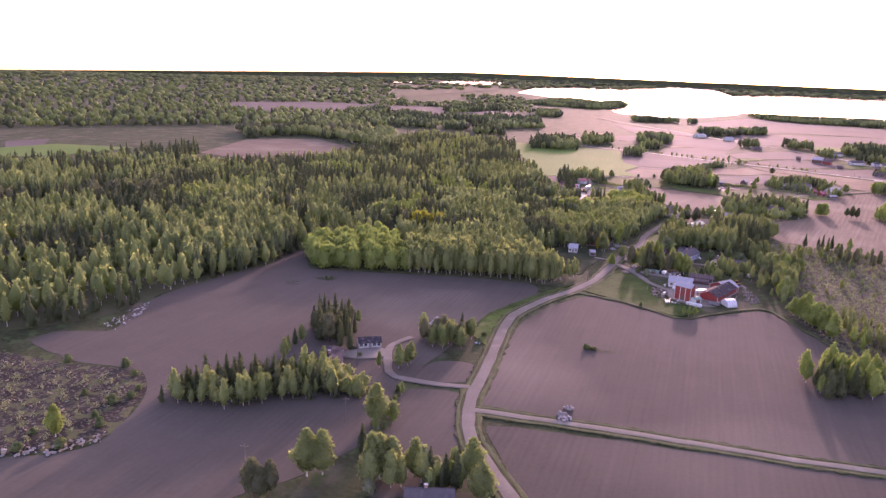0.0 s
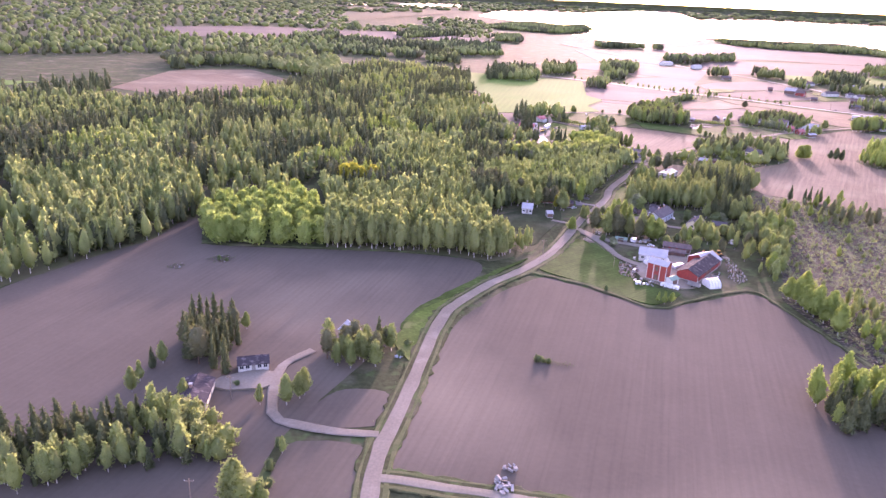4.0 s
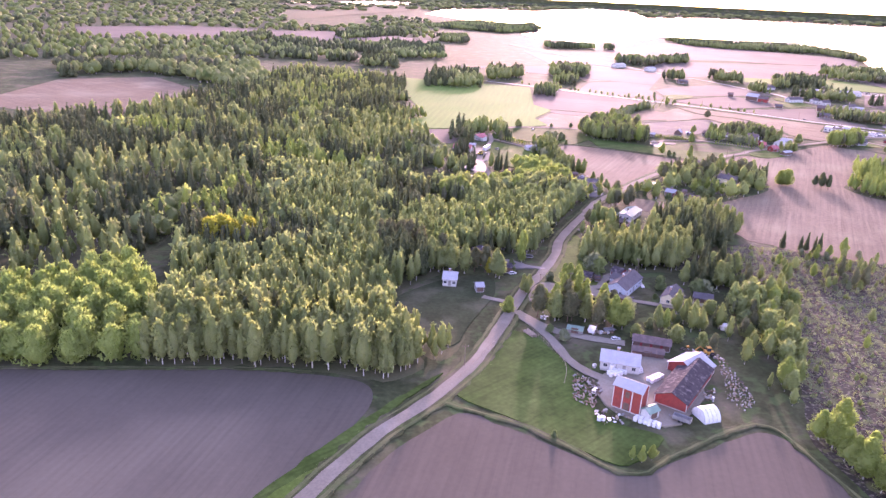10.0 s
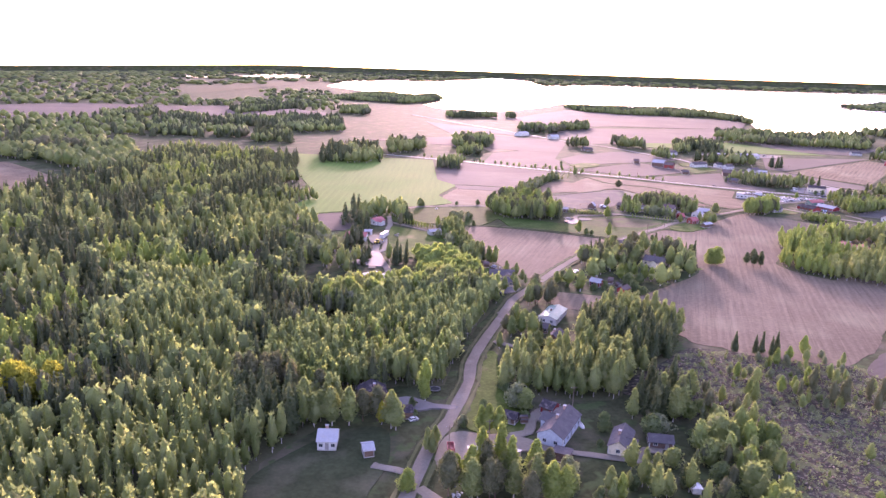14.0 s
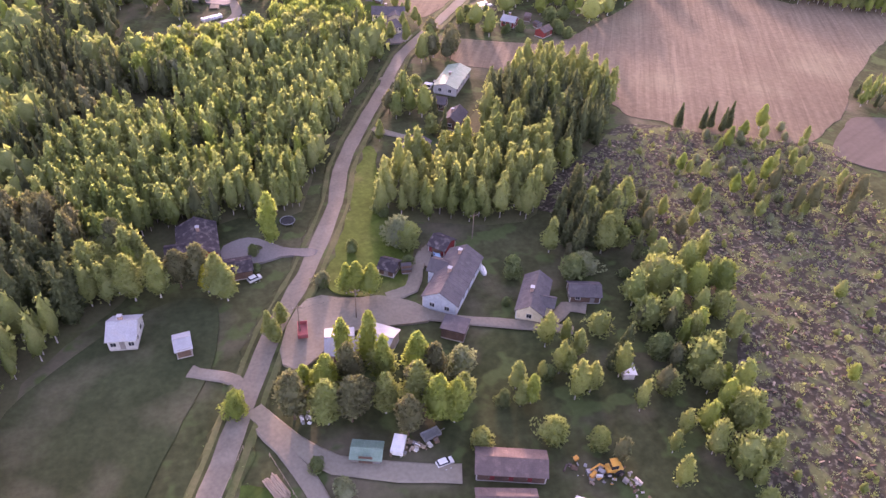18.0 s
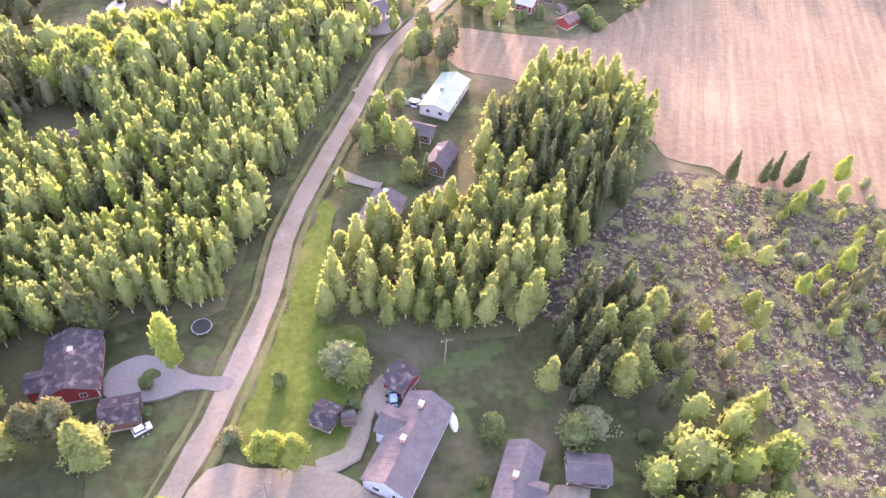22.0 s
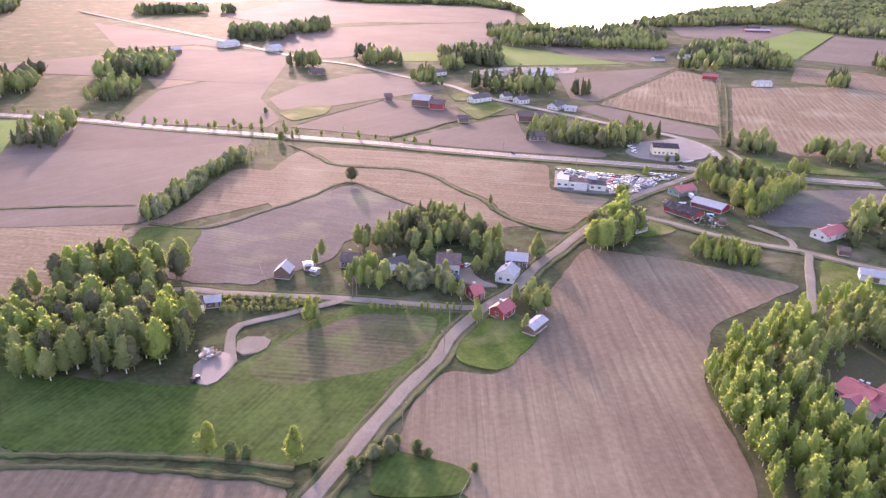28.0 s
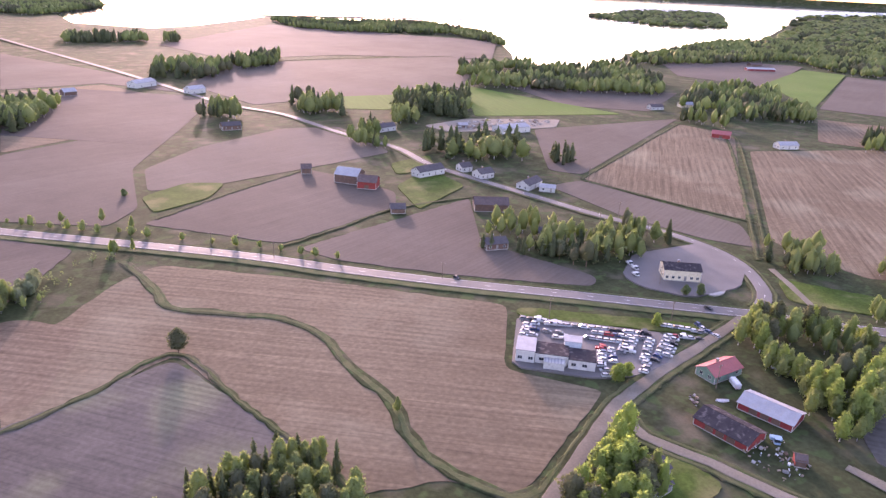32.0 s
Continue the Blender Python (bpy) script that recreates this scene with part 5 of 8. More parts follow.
    if trim:
        for sx in (-1, 1):
            for sy in (-1, 1):
                part("corner_board", boxes((sx * (L + 0.02) - 0.1, sy * (w + 0.02) - 0.1, 0.33, sx * (L + 0.02) + 0.1, sy * (w + 0.02) + 0.1, eave - 0.05)), WHITE, top)
    for k in range(chimneys):
        x = L * (0.15 + 0.5 * k) * (1 if k % 2 else -1)
        c = part("chimney", boxes((x - 0.4, -0.35 + 0.5, eave + rise * 0.4, x + 0.4, 0.35 + 0.5, eave + rise + 1.0)), BRICK, top)
        part("chimney_cap", boxes((x - 0.5, -0.45 + 0.5, eave + rise + 1.003, x + 0.5, 0.45 + 0.5, eave + rise + 1.12)), R_METAL, c, "pale metal chimney cap")
    return top


def shed(ends, width, wall, roof, label, eave=2.2, rise=1.1, category="shed", style="gable", name="shed", doors=1, trim=False):
    return house(ends, width, eave, rise, wall, roof, label, category, 0, 1, 0, name, style, (), doors, 0.3, trim)


# ---- the hamlet at the crossroads ----
house([(141.0, 402.1), (152.8, 415.5)], 7.5, 3.6, 2.2, BLUE, R_GREY, "long blue-grey wooden house with grey tiled roof", windows=5, storeys=1, chimneys=2, wings=((0.25, 5.0, 2.5, 1),))
house([(147.6, 423.6), (150.7, 419.7)], 5.0, 2.3, 1.3, RED, R_DARK, "dark-roofed red outbuilding beside the drive", "outbuilding", 0, chimneys=0, name="outbuilding")
house([(133.5, 419.7), (136.9, 416.8)], 4.0, 2.1, 1.2, BROWN, R_DARK, "small brown garden hut with dark roof", "hut", 1, chimneys=0, name="garden_hut")
shed([(137.5, 417.3), (139.9, 416.9)], 2.0, BROWN, R_GREY, "tiny brown playhouse on the lawn", 1.5, 0.7)
house([(158.0, 393.4), (165.3, 403.3)], 5.5, 2.9, 1.8, CREAM, R_GREY, "narrow cream cottage with grey roof", windows=4, wings=((-0.2, 3.4, 2.2, -1),))
house([(170.0, 398.4), (176.9, 395.7)], 4.5, 2.3, 1.2, BROWN, R_GREY, "low grey-roofed brown outbuilding under trees", "outbuilding", 2, chimneys=0, name="outbuilding")
shed([(140.1, 397.3), (144.4, 394.1)], 4.5, BROWN, R_GREY, "long brown shed with a flat grey roof", 2.3, 0.5, style="shed")
shed([(115.6, 398.7), (121.4, 397.3)], 7.0, TIMBER, R_METAL, "open timber barn with pale metal roof", 3.0, 1.2, "barn", name="barn")
shed([(122.9, 398.8), (128.4, 394.2)], 7.5, TIMBER, R_METAL, "timber barn with whitish metal roof", 3.0, 1.2, "barn", name="barn")
house([(95.9, 445.9), (95.3, 433.1)], 8.5, 2.9, 2.0, RED, R_DARK, "low red house with a dark tiled roof", windows=4, wings=((0.4, 4.0, 3.0, -1),))
shed([(99.8, 428.6), (106.3, 428.2)], 5.0, BROWN, R_DARK, "dark-roofed garage beside the circular drive", 2.3, 1.0, "garage", name="garage")
house([(76.4, 415.5), (82.2, 414.2)], 6.5, 3.0, 1.8, WHITE, R_METAL, "small white house with shiny metal roof", windows=3)
shed([(87.8, 408.1), (91.3, 408.2)], 4.5, GREY, R_METAL, "grey shed with a metal roof", 2.2, 0.9)
shed([(169.1, 374.8), (171.8, 373.9)], 3.0, WHITE, WRAP, "pale old trailer hut in the grass", 1.3, 0.3, style="shed", doors=0)
shed([(114.2, 374.1), (119.4, 371.8)], 3.6, GREY, R_GREEN, "low shelter with a green ribbed roof", 1.6, 0.5)
house([(133.4, 364.6), (144.9, 359.7)], 4.8, 2.4, 1.1, RED, R_BROWN, "long low red shed with brown felt roof", "outbuilding", 0, chimneys=0, doors=4, name="outbuilding")

# ---- the farm ----
house([(117.9, 350.7), (129.1, 346.2)], 6.5, 3.0, 2.1, WHITE, R_METAL, "white farmhouse with grey metal roof", windows=4)
granary = house([(115.1, 329.3), (121.6, 323.5)], 5.0, 7.0, 1.3, RED, R_METAL, "tall red granary with white corner boards and strips", "granary", 0, chimneys=0, name="granary", doors=0)
for x in (-1.3, 1.3):
    for y in (-2.56, 2.5):
        part("white_strip", boxes((x - 0.16, y, 0.33, x + 0.16, y + 0.06, 6.95)), WHITE, granary)
part("loft_door", boxes((-0.6, -2.57, 4.2, 0.6, -2.5, 6.0)), BROWN, granary)
part("door", boxes((-0.8, -2.57, 0.35, 0.8, -2.5, 2.6)), BROWN, granary)
house([(129.6, 325.4), (146.7, 344.6)], 8.8, 2.8, 2.0, RED, R_DARK, "large red cowshed with dark roof", "cowshed", 0, chimneys=0, name="cowshed", doors=2)
house([(140.5, 342.3), (149.2, 348.0)], 9.8, 3.2, 2.2, RED, R_METAL, "tall barn end with bright metal roof", "barn", 0, chimneys=0, name="barn")
shed([(120.4, 320.6), (124.4, 322.7)], 3.0, WHITE, R_GREEN, "small white lean-to with green roof", 2.3, 0.8)

# ---- houses of the tilled fields ----
house([(-31.2, 250.4), (-22.3, 252.6)], 5.0, 2.5, 1.2, WHITE, R_DARK, "long low stable with dark roof and white front", "stable", 5, chimneys=0, name="stable")
house([(-38.2, 227.7), (-39.0, 240.5)], 8.0, 2.8, 1.5, CREAM, R_DARK, "bungalow with a wide dark roof", windows=4)
house([(-1.3, 272.5), (1.3, 267.3)], 6.0, 3.2, 2.4, RED, R_METAL, "red barn with steep pale roof", "barn", 0, chimneys=0, name="barn")
house([(-7.0, 149.9), (5.4, 150.3)], 8.0, 3.2, 2.2, WHITE, R_GREY, "white house with grey tiled roof under birches", windows=4)

# ---- houses by the spruce wood ----
house([(153.4, 460.0), (160.0, 468.6)], 7.0, 2.9, 1.3, CREAM, R_GREY, "low house with light grey roof and two chimneys", windows=4, chimneys=2)
house([(178.7, 496.9), (189.4, 510.3)], 7.5, 2.9, 1.2, WHITE, R_GREEN, "long house with a green sheet roof", windows=6, chimneys=1)
house([(169.7, 492.7), (176.3, 488.3)], 4.5, 2.5, 1.2, BROWN, R_GREY, "brown shed with a grey ribbed roof", "shed", 3, chimneys=0, name="shed")
house([(171.8, 474.8), (177.8, 481.6)], 5.0, 2.8, 1.7, BROWN, R_GREY, "small brown house with grey roof under trees", windows=3)
shed([(170.6, 468.6), (171.3, 465.2)], 3.6, TIMBER, R_BROWN, "small hut with a rusty brown roof", 2.0, 0.7)
shed([(91.1, 506.1), (95.4, 506.8)], 6.0, BROWN, R_BROWN, "brown-roofed cottage deep in the forest", 2.6, 1.4, "cottage", name="cottage")

# ---- houses along the gravel road ----
house([(174.8, 567.6), (187.5, 563.7)], 8.0, 2.8, 1.6, CREAM, R_GREY, "grey-roofed brick house with a garage wing", windows=5, wings=((0.45, 5.5, 3.0, -1),))
house([(175.2, 550.6), (180.2, 552.6)], 7.0, 2.8, 1.5, CREAM, R_GREY, "grey-roofed garage house by the road", windows=3, chimneys=0)
house([(273.2, 582.9), (281.7, 574.0)], 8.0, 3.2, 2.0, CREAM, R_GREY, "grey-tiled house with a pool terrace", windows=4, wings=((0.1, 4.0, 3.0, -1),))
house([(223.4, 548.9), (227.7, 544.4)], 4.8, 2.6, 1.3, RED, R_METAL, "small red cottage with white metal roof", windows=2)
shed([(231.5, 532.6), (237.2, 535.8)], 4.0, RED, R_BROWN, "small red barn with brown roof", 2.3, 1.2, "barn", name="barn")
shed([(234.1, 550.6), (236.3, 548.9)], 3.2, BROWN, R_BROWN, "small brown shed in the garden", 2.0, 1.0)
shed([(235.6, 543.8), (236.2, 540.8)], 2.6, GREY, R_GREY, "grey woodshed in the grass", 1.7, 0.6)
house([(271.9, 600.4), (278.1, 596.3)], 5.5, 2.6, 1.5, BROWN, R_DARK, "dark house among garden spruces", windows=3)
house([(277.5, 623.1), (283.0, 618.3)], 5.5, 2.6, 1.5, RED, R_GREY, "grey-roofed red house by the road bend", windows=3)
shed([(177.7, 587.2), (180.9, 586.6)], 3.4, BROWN, R_BROWN, "small brown sauna by the pool", 2.0, 1.0, "sauna", name="sauna")
shed([(181.8, 583.7), (183.6, 581.8)], 2.4, GREY, BLUE, "little shed with a bluish roof", 1.6, 0.5)
house([(423.3, 599.0), (422.7, 589.5)], 9.0, 3.2, 2.0, WHITE, R_RED, "house with a bright red tiled roof in the wood", windows=4, wings=((0.4, 5.0, 3.0, -1),))

# ---- the farm left of the stubble field ----
house([(110.8, 660.2), (123.6, 656.4)], 8.0, 3.2, 1.8, WHITE, R_RED, "white hall with a faded red roof", windows=3)
house([(132.7, 700.1), (140.4, 706.3)], 7.0, 2.8, 1.6, WHITE, R_RED, "white farmhouse with red roof", windows=3, wings=((-0.3, 4.5, 4.0, -1),))
shed([(124.0, 672.5), (129.0, 671.4)], 4.0, WHITE, R_METAL, "small white cabin by the drive", 2.4, 0.8, "cabin", name="cabin")
house([(164.6, 665.3), (173.0, 666.8)], 5.0, 2.4, 1.0, WHITE, R_METAL, "unfinished pale building among rubble", "house", 2, chimneys=0)

# ---- the village road ----
house([(275.0, 731.9), (284.9, 733.2)], 6.5, 2.8, 1.3, CREAM, R_GREY, "grey-roofed house behind the birches", windows=3)
house([(285.8, 733.4), (291.2, 731.8)], 4.5, 2.4, 1.0, BROWN, R_METAL, "metal-roofed outbuilding by the road", "outbuilding", 2, chimneys=0, name="outbuilding")
house([(261.2, 743.4), (265.0, 745.9)], 6.0, 2.8, 1.5, CREAM, R_RED, "red-roofed house behind pines", windows=3)
shed([(314.7, 740.5), (318.7, 745.5)], 5.5, BROWN, R_METAL, "dark steep-roofed barn by the field", 2.6, 2.4, "barn", name="barn", style="gable")
shed([(324.7, 745.6), (328.4, 744.4)], 3.6, WHITE, WRAP, "small white-roofed shed on the garden plot", 1.9, 0.5)
shed([(326.0, 740.4), (327.6, 738.0)], 3.0, GREY, WRAP, "small shed with a pale roof", 1.9, 0.5)
house([(339.3, 743.2), (344.8, 738.6)], 7.5, 2.9, 1.8, BROWN, R_BROWN, "brown-roofed house with a garden", windows=3)
house([(351.1, 730.2), (358.7, 729.2)], 7.0, 2.9, 1.7, CREAM, R_GREY, "grey-roofed house with a pale metal wing", windows=3)
house([(345.1, 726.4), (352.8, 726.5)], 4.5, 2.5, 0.9, CREAM, R_METAL, "low metal-roofed wing house", windows=2, chimneys=0)
house([(367.8, 722.0), (375.1, 716.4)], 9.5, 4.6, 2.2, WHITE, R_BROWN, "large white house with a brown hipped-looking roof", windows=5, storeys=2)
house([(393.5, 713.7), (400.3, 708.2)], 6.0, 3.2, 1.8, BROWN, R_METAL, "dark house with a light metal roof", windows=4)
house([(382.5, 699.8), (389.4, 704.7)], 6.5, 3.2, 2.2, WHITE, R_METAL, "white cottage with pale metal roof", windows=3)
house([(364.7, 696.1), (369.6, 695.8)], 5.5, 2.8, 1.8, RED, R_RED, "red house with a red sheet roof", windows=2)
house([(364.4, 680.1), (371.4, 682.7)], 5.5, 2.8, 1.8, RED, R_RED, "red house with a reddish roof at the corner", windows=2)
shed([(366.5, 666.3), (375.2, 669.8)], 4.0, BROWN, R_METAL, "metal-roofed shed under trees", 2.2, 0.9)
# ---- the far side of the village ----
house([(520.2, 741.4), (533.8, 741.0)], 7.0, 2.8, 1.8, R_GREEN, R_RED, "green boarded house with a dull red roof", windows=3)
house([(519.7, 727.5), (523.0, 711.7)], 9.0, 2.4, 1.6, RED, R_METAL, "long red barn with pale blue-grey sheet roof", "barn", 0, chimneys=0, name="barn", doors=3)
house([(502.3, 728.5), (504.1, 712.1)], 9.5, 2.4, 1.8, RED, R_DARK, "long dark-roofed barn with red walls", "barn", 0, chimneys=0, name="barn", doors=3)
house([(549.6, 736.4), (553.1, 718.7)], 7.5, 2.8, 1.5, WHITE, R_DARK, "long white house with a dark roof", windows=6)
house([(464.5, 717.8), (474.0, 718.5)], 5.0, 2.6, 1.5, WHITE, R_GREY, "white cottage with a grey roof", windows=2)
shed([(506.4, 703.6), (508.5, 701.1)], 3.5, RED, R_BROWN, "small red shed beside the yard", 2.0, 1.0)
house([(572.9, 803.7), (585.3, 794.2)], 9.0, 4.8, 1.6, CREAM, R_DARK, "cream two-storey roadside inn", windows=6, storeys=2)
house([(525.2, 863.8), (535.9, 861.1)], 7.5, 3.0, 1.8, BROWN, R_GREY, "grey-roofed brown house by the field", windows=3)
house([(557.5, 865.0), (567.5, 860.3)], 7.0, 3.0, 1.8, BROWN, R_GREY, "grey-roofed house among birches", windows=3)
house([(555.2, 913.3), (571.1, 904.0)], 10.0, 4.0, 2.6, BROWN, R_BROWN, "big dark brown barn by the road", "barn", 0, chimneys=0, name="barn")
house([(514.5, 990.8), (524.2, 979.9)], 12.0, 5.0, 3.0, BROWN, R_METAL, "large old barn with metal roof", "barn", 0, chimneys=0, name="barn")
house([(519.4, 974.1), (528.0, 966.6)], 10.0, 4.2, 2.6, RED, R_BROWN, "dark red barn at the field corner", "barn", 0, chimneys=0, name="barn")
house([(558.7, 977.7), (578.9, 980.9)], 8.0, 3.6, 2.4, WHITE, R_GREY, "white two-window village house beside the old road", windows=4)
house([(591.6, 961.1), (602.9, 962.1)], 8.0, 3.6, 2.2, WHITE, R_GREY, "white village house with grey roof", windows=3)
house([(591.0, 979.0), (599.3, 978.6)], 7.0, 3.4, 2.0, WHITE, R_GREY, "small white village house beside trees", windows=2)
house([(601.8, 929.7), (617.8, 936.1)], 8.0, 3.4, 2.2, WHITE, R_GREY, "grey-roofed white village house", windows=3)
house([(611.1, 925.7), (618.0, 918.9)], 6.0, 2.8, 1.2, WHITE, R_METAL, "low pale village outbuilding", "outbuilding", 2, chimneys=0, name="outbuilding")
house([(512.9, 926.6), (520.2, 923.3)], 7.0, 2.8, 1.8, BROWN, R_GREY, "grey barn beside the meadow", "barn", 0, chimneys=0, name="barn")
house([(500.9, 1013.1), (507.0, 1010.6)], 7.0, 3.4, 2.0, BROWN, R_BROWN, "lone brown hay barn in the field", "barn", 0, chimneys=0, name="barn")
house([(494.1, 1147.4), (508.7, 1146.8)], 8.0, 3.4, 2.0, BROWN, R_GREY, "farmhouse by the old road", windows=3)
house([(851.9, 988.7), (860.6, 976.1)], 9.0, 3.6, 2.2, RED, R_RED, "red field barn at the track's end", "barn", 0, chimneys=0, name="barn")
house([(410.5, 1328.6), (421.6, 1332.3)], 9.0, 3.6, 2.4, BROWN, R_METAL, "lone hay barn in the far field", "barn", 0, chimneys=0, name="barn")
house([(473.3, 1358.5), (494.7, 1372.9)], 12.0, 4.5, 2.5, WHITE, R_METAL, "far white farm building", "barn", 2, chimneys=0, name="barn")
house([(512.5, 1312.1), (528.8, 1318.8)], 10.0, 4.5, 2.5, WHITE, R_METAL, "far pale farm building", "barn", 2, chimneys=0, name="barn")
house([(687.2, 1065.8), (715.7, 1065.4)], 14.0, 4.5, 1.8, WHITE, R_METAL, "long pale greenhouse hall", "hall", 3, chimneys=0, name="hall")
house([(598.6, 1102.1), (615.3, 1105.5)], 9.0, 3.6, 2.2, WHITE, R_GREY, "white house by the old road", windows=3)
house([(865.5, 938.6), (882.2, 932.3)], 8.0, 3.4, 2.0, WHITE, R_METAL, "pale-roofed farmhouse by the track", windows=3)
house([(1362.2, 1309.5), (1403.8, 1287.8)], 10.0, 3.6, 2.0, RED, R_METAL, "far shore farm barn", "barn", 2, chimneys=0, name="barn")
house([(529.1, 669.8), (544.7, 669.2)], 7.5, 3.0, 1.8, WHITE, R_RED, "white house with red roof by the wood", windows=3)
house([(461.6, 713.9), (469.7, 714.3)], 5.0, 2.6, 1.4, GREY, R_GREY, "small grey cottage among birches", windows=2)
house([(504.9, 639.2), (511.4, 630.0)], 6.0, 2.8, 1.2, WHITE, R_METAL, "long pale shed by the side road", "shed", 2, chimneys=0, name="shed")
house([(422.8, 597.9), (425.0, 587.0)], 9.0, 3.0, 2.0, CREAM, R_RED, "wide house with a red tiled roof in the birch wood", windows=5, wings=((0.3, 5.0, 3.5, -1),))
house([(432.3, 592.0), (429.9, 583.9)], 6.0, 2.8, 1.6, CREAM, R_RED, "long outbuilding with a dull red roof", "outbuilding", 3, chimneys=0, name="outbuilding")
house([(540.7, 637.2), (547.7, 634.6)], 6.0, 2.8, 1.8, WHITE, R_RED, "white villa with a red roof by the side road", windows=3)
house([(549.7, 630.4), (557.5, 627.2)], 6.0, 2.8, 1.8, WHITE, R_RED, "white villa with a red gable roof", windows=3)
shed([(505.4, 637.4), (509.6, 630.8)], 5.0, WHITE, R_METAL, "long low shed with a pale metal roof", 2.4, 0.9)
shed([(516.1, 625.9), (519.0, 621.4)], 5.0, WHITE, R_METAL, "low pale-roofed shed beside the field", 2.4, 0.9)
shed([(522.0, 657.0), (524.9, 653.5)], 4.0, BROWN, R_BROWN, "small brown shed at the road fork", 2.2, 1.0)
shed([(117.6, 570.3), (125.7, 572.6)], 2.6, GREY, R_METAL, "long narrow pale-roofed shelter in the forest yard", 2.2, 0.4, style="shed")
shed([(118.7, 566.4), (121.3, 566.2)], 5.0, WHITE, R_METAL, "white container shed in the forest yard", 2.3, 0.4)
shed([(130.7, 358.0), (140.4, 354.4)], 3.6, BROWN, R_BROWN, "long dark woodshed behind the farmhouse", 2.0, 0.8, "woodshed", name="woodshed")
house([(1061, 1168), (1078, 1160)], 9.0, 3.4, 2.4, WHITE, R_GREY, "grey-roofed house among the shore village trees", windows=3)
house([(952, 1104), (966, 1098)], 8.0, 3.2, 2.2, CREAM, R_METAL, "pale house at the edge of the shore village", windows=3)
house([(906, 1103), (921, 1100)], 8.0, 3.2, 2.0, WHITE, R_GREY, "white house beside the meadow of the shore village", windows=3)
house([(1432, 1352), (1458, 1348)], 10.0, 3.6, 2.4, BROWN, R_BROWN, "dark barn by the shore wood", "barn", 0, chimneys=0, name="barn")
shed([(668, 1093), (676, 1091)], 7.0, GREY, R_METAL, "low pale shed of the timber yard", 3.0, 1.2)
# ---- trees of the gardens and yards ----
G1, G2, G3, G4, G5 = "trees of the hamlet", "trees of the farm", "trees of the gardens by the gravel road", "trees of the village", "trees of the tilled fields"
park([(67, 435), (71, 447), (86, 439), (97, 432), (101, 421), (98, 411), (85, 417), (75, 420)], 4.6, [("birch", 0.5, 9, 12), ("pine", 0.35, 9, 12), ("aspen", 0.15, 8, 10)], 31, G1, True)
trees("aspen", [(99, 422), (96, 424)], 7, 8, leaf=L_GOLD, group=G1, label="golden flowering maple in the yard")
park([(103, 384), (104, 390), (114, 387), (119, 392), (131, 388), (139, 381), (135, 371), (121, 376), (114, 377), (103, 382)], 4.8, [("pine", 0.22, 9, 12), ("aspen", 0.5, 8, 11), ("birch", 0.28, 8, 11)], 32, G1, True)
trees("poplar", [(118, 394), (123, 393), (124, 387)], 13, 15, group=G1)
trees("round", [(-9, 458), (-14, 462), (-3, 461), (-18, 457)], 11, 13, leaf=L_GOLD, group=G1, label="golden-orange flowering maple rising from the forest")
trees("poplar", [(112, 436)], 15, 16, group=G1)
trees("aspen", [(124, 414), (126, 413), (129, 412)], 8.5, 9.5, group=G1, wide=1.2)
trees("willow", [(140, 427)], 8, 9, group=G1, label="big pale willow in white blossom")
trees("willow", [(142, 425)], 7, 8, leaf=L_BIRCH, group=G1)
trees("round", [(161, 408), (174, 403), (179, 376)], 6, 7, group=G1, leaf=L_BUSH)
trees("willow", [(177, 404), (139, 385)], 6, 8, group=G1, leaf=L_WILLOW)
trees("aspen", [(149, 374)], 8, 9, group=G1)
trees("round", [(162, 374), (149, 365), (156, 361), (134, 377), (175, 368), (136, 368)], 5, 7, group=G1)
park([(141, 374), (146, 379), (164, 384), (175, 386), (161, 379), (154, 374), (148, 372)], 5.5, [("pine", 0.5, 5, 8), ("birch", 0.3, 5, 7), ("bush", 0.2, 3, 4)], 33, G1, True)
park([(180, 425), (189, 431), (201, 425), (190, 408), (184, 406), (172, 414)], 4.6, [("spruce", 0.8, 9, 13), ("birch", 0.2, 8, 11)], 34, G1, True)
park([(175, 386), (192, 403), (210, 395), (198, 378), (186, 371), (189, 362), (180, 345), (173, 347), (179, 365), (185, 382)], 6.0, [("birch", 0.4, 7, 10), ("round", 0.35, 6, 9), ("aspen", 0.25, 6, 9)], 35, G1)
trees("round", [(97, 389)], 6, 7, group=G1, leaf=L_ASPEN)
park([(69, 407), (72, 411), (83, 406), (88, 398), (80, 398)], 5, [("birch", 0.4, 5, 8), ("pine", 0.6, 6, 8)], 36, G1, True)
trees("birch", [(99, 448), (107, 404), (109, 409), (106, 406)], 6, 8, group=G1)
trees("bush", [(107, 428), (107, 433), (120, 418), (129, 428), (140, 419), (156, 400), (108, 373), (186, 400), (140, 439), (139, 441)], 2, 3.5, group=G1)
trees("bush", [(120, 419)], 3.5, 4, group=G1, leaf=L_WILLOW, label="pale bush in white blossom at the crossing")
trees("round", [(111, 367)], 4, 5, group=G2, leaf=L_WILLOW, label="pale blossoming bush beside the farm road")
trees("aspen", [(111, 304), (113, 303), (116, 304)], 4, 5.5, group=G2)
trees("bush", [(94, 314)], 2, 2.5, group=G2)
park([(168, 336), (192, 364), (176, 336), (163, 319)], 4.5, [("birch", 1.0, 5, 8)], 37, G2)
park([(236, 435), (269, 443), (273, 421), (234, 369), (199, 335), (202, 351), (213, 390)], 24, [("birch", 0.6, 3, 6), ("aspen", 0.4, 3, 5)], 74, G2)
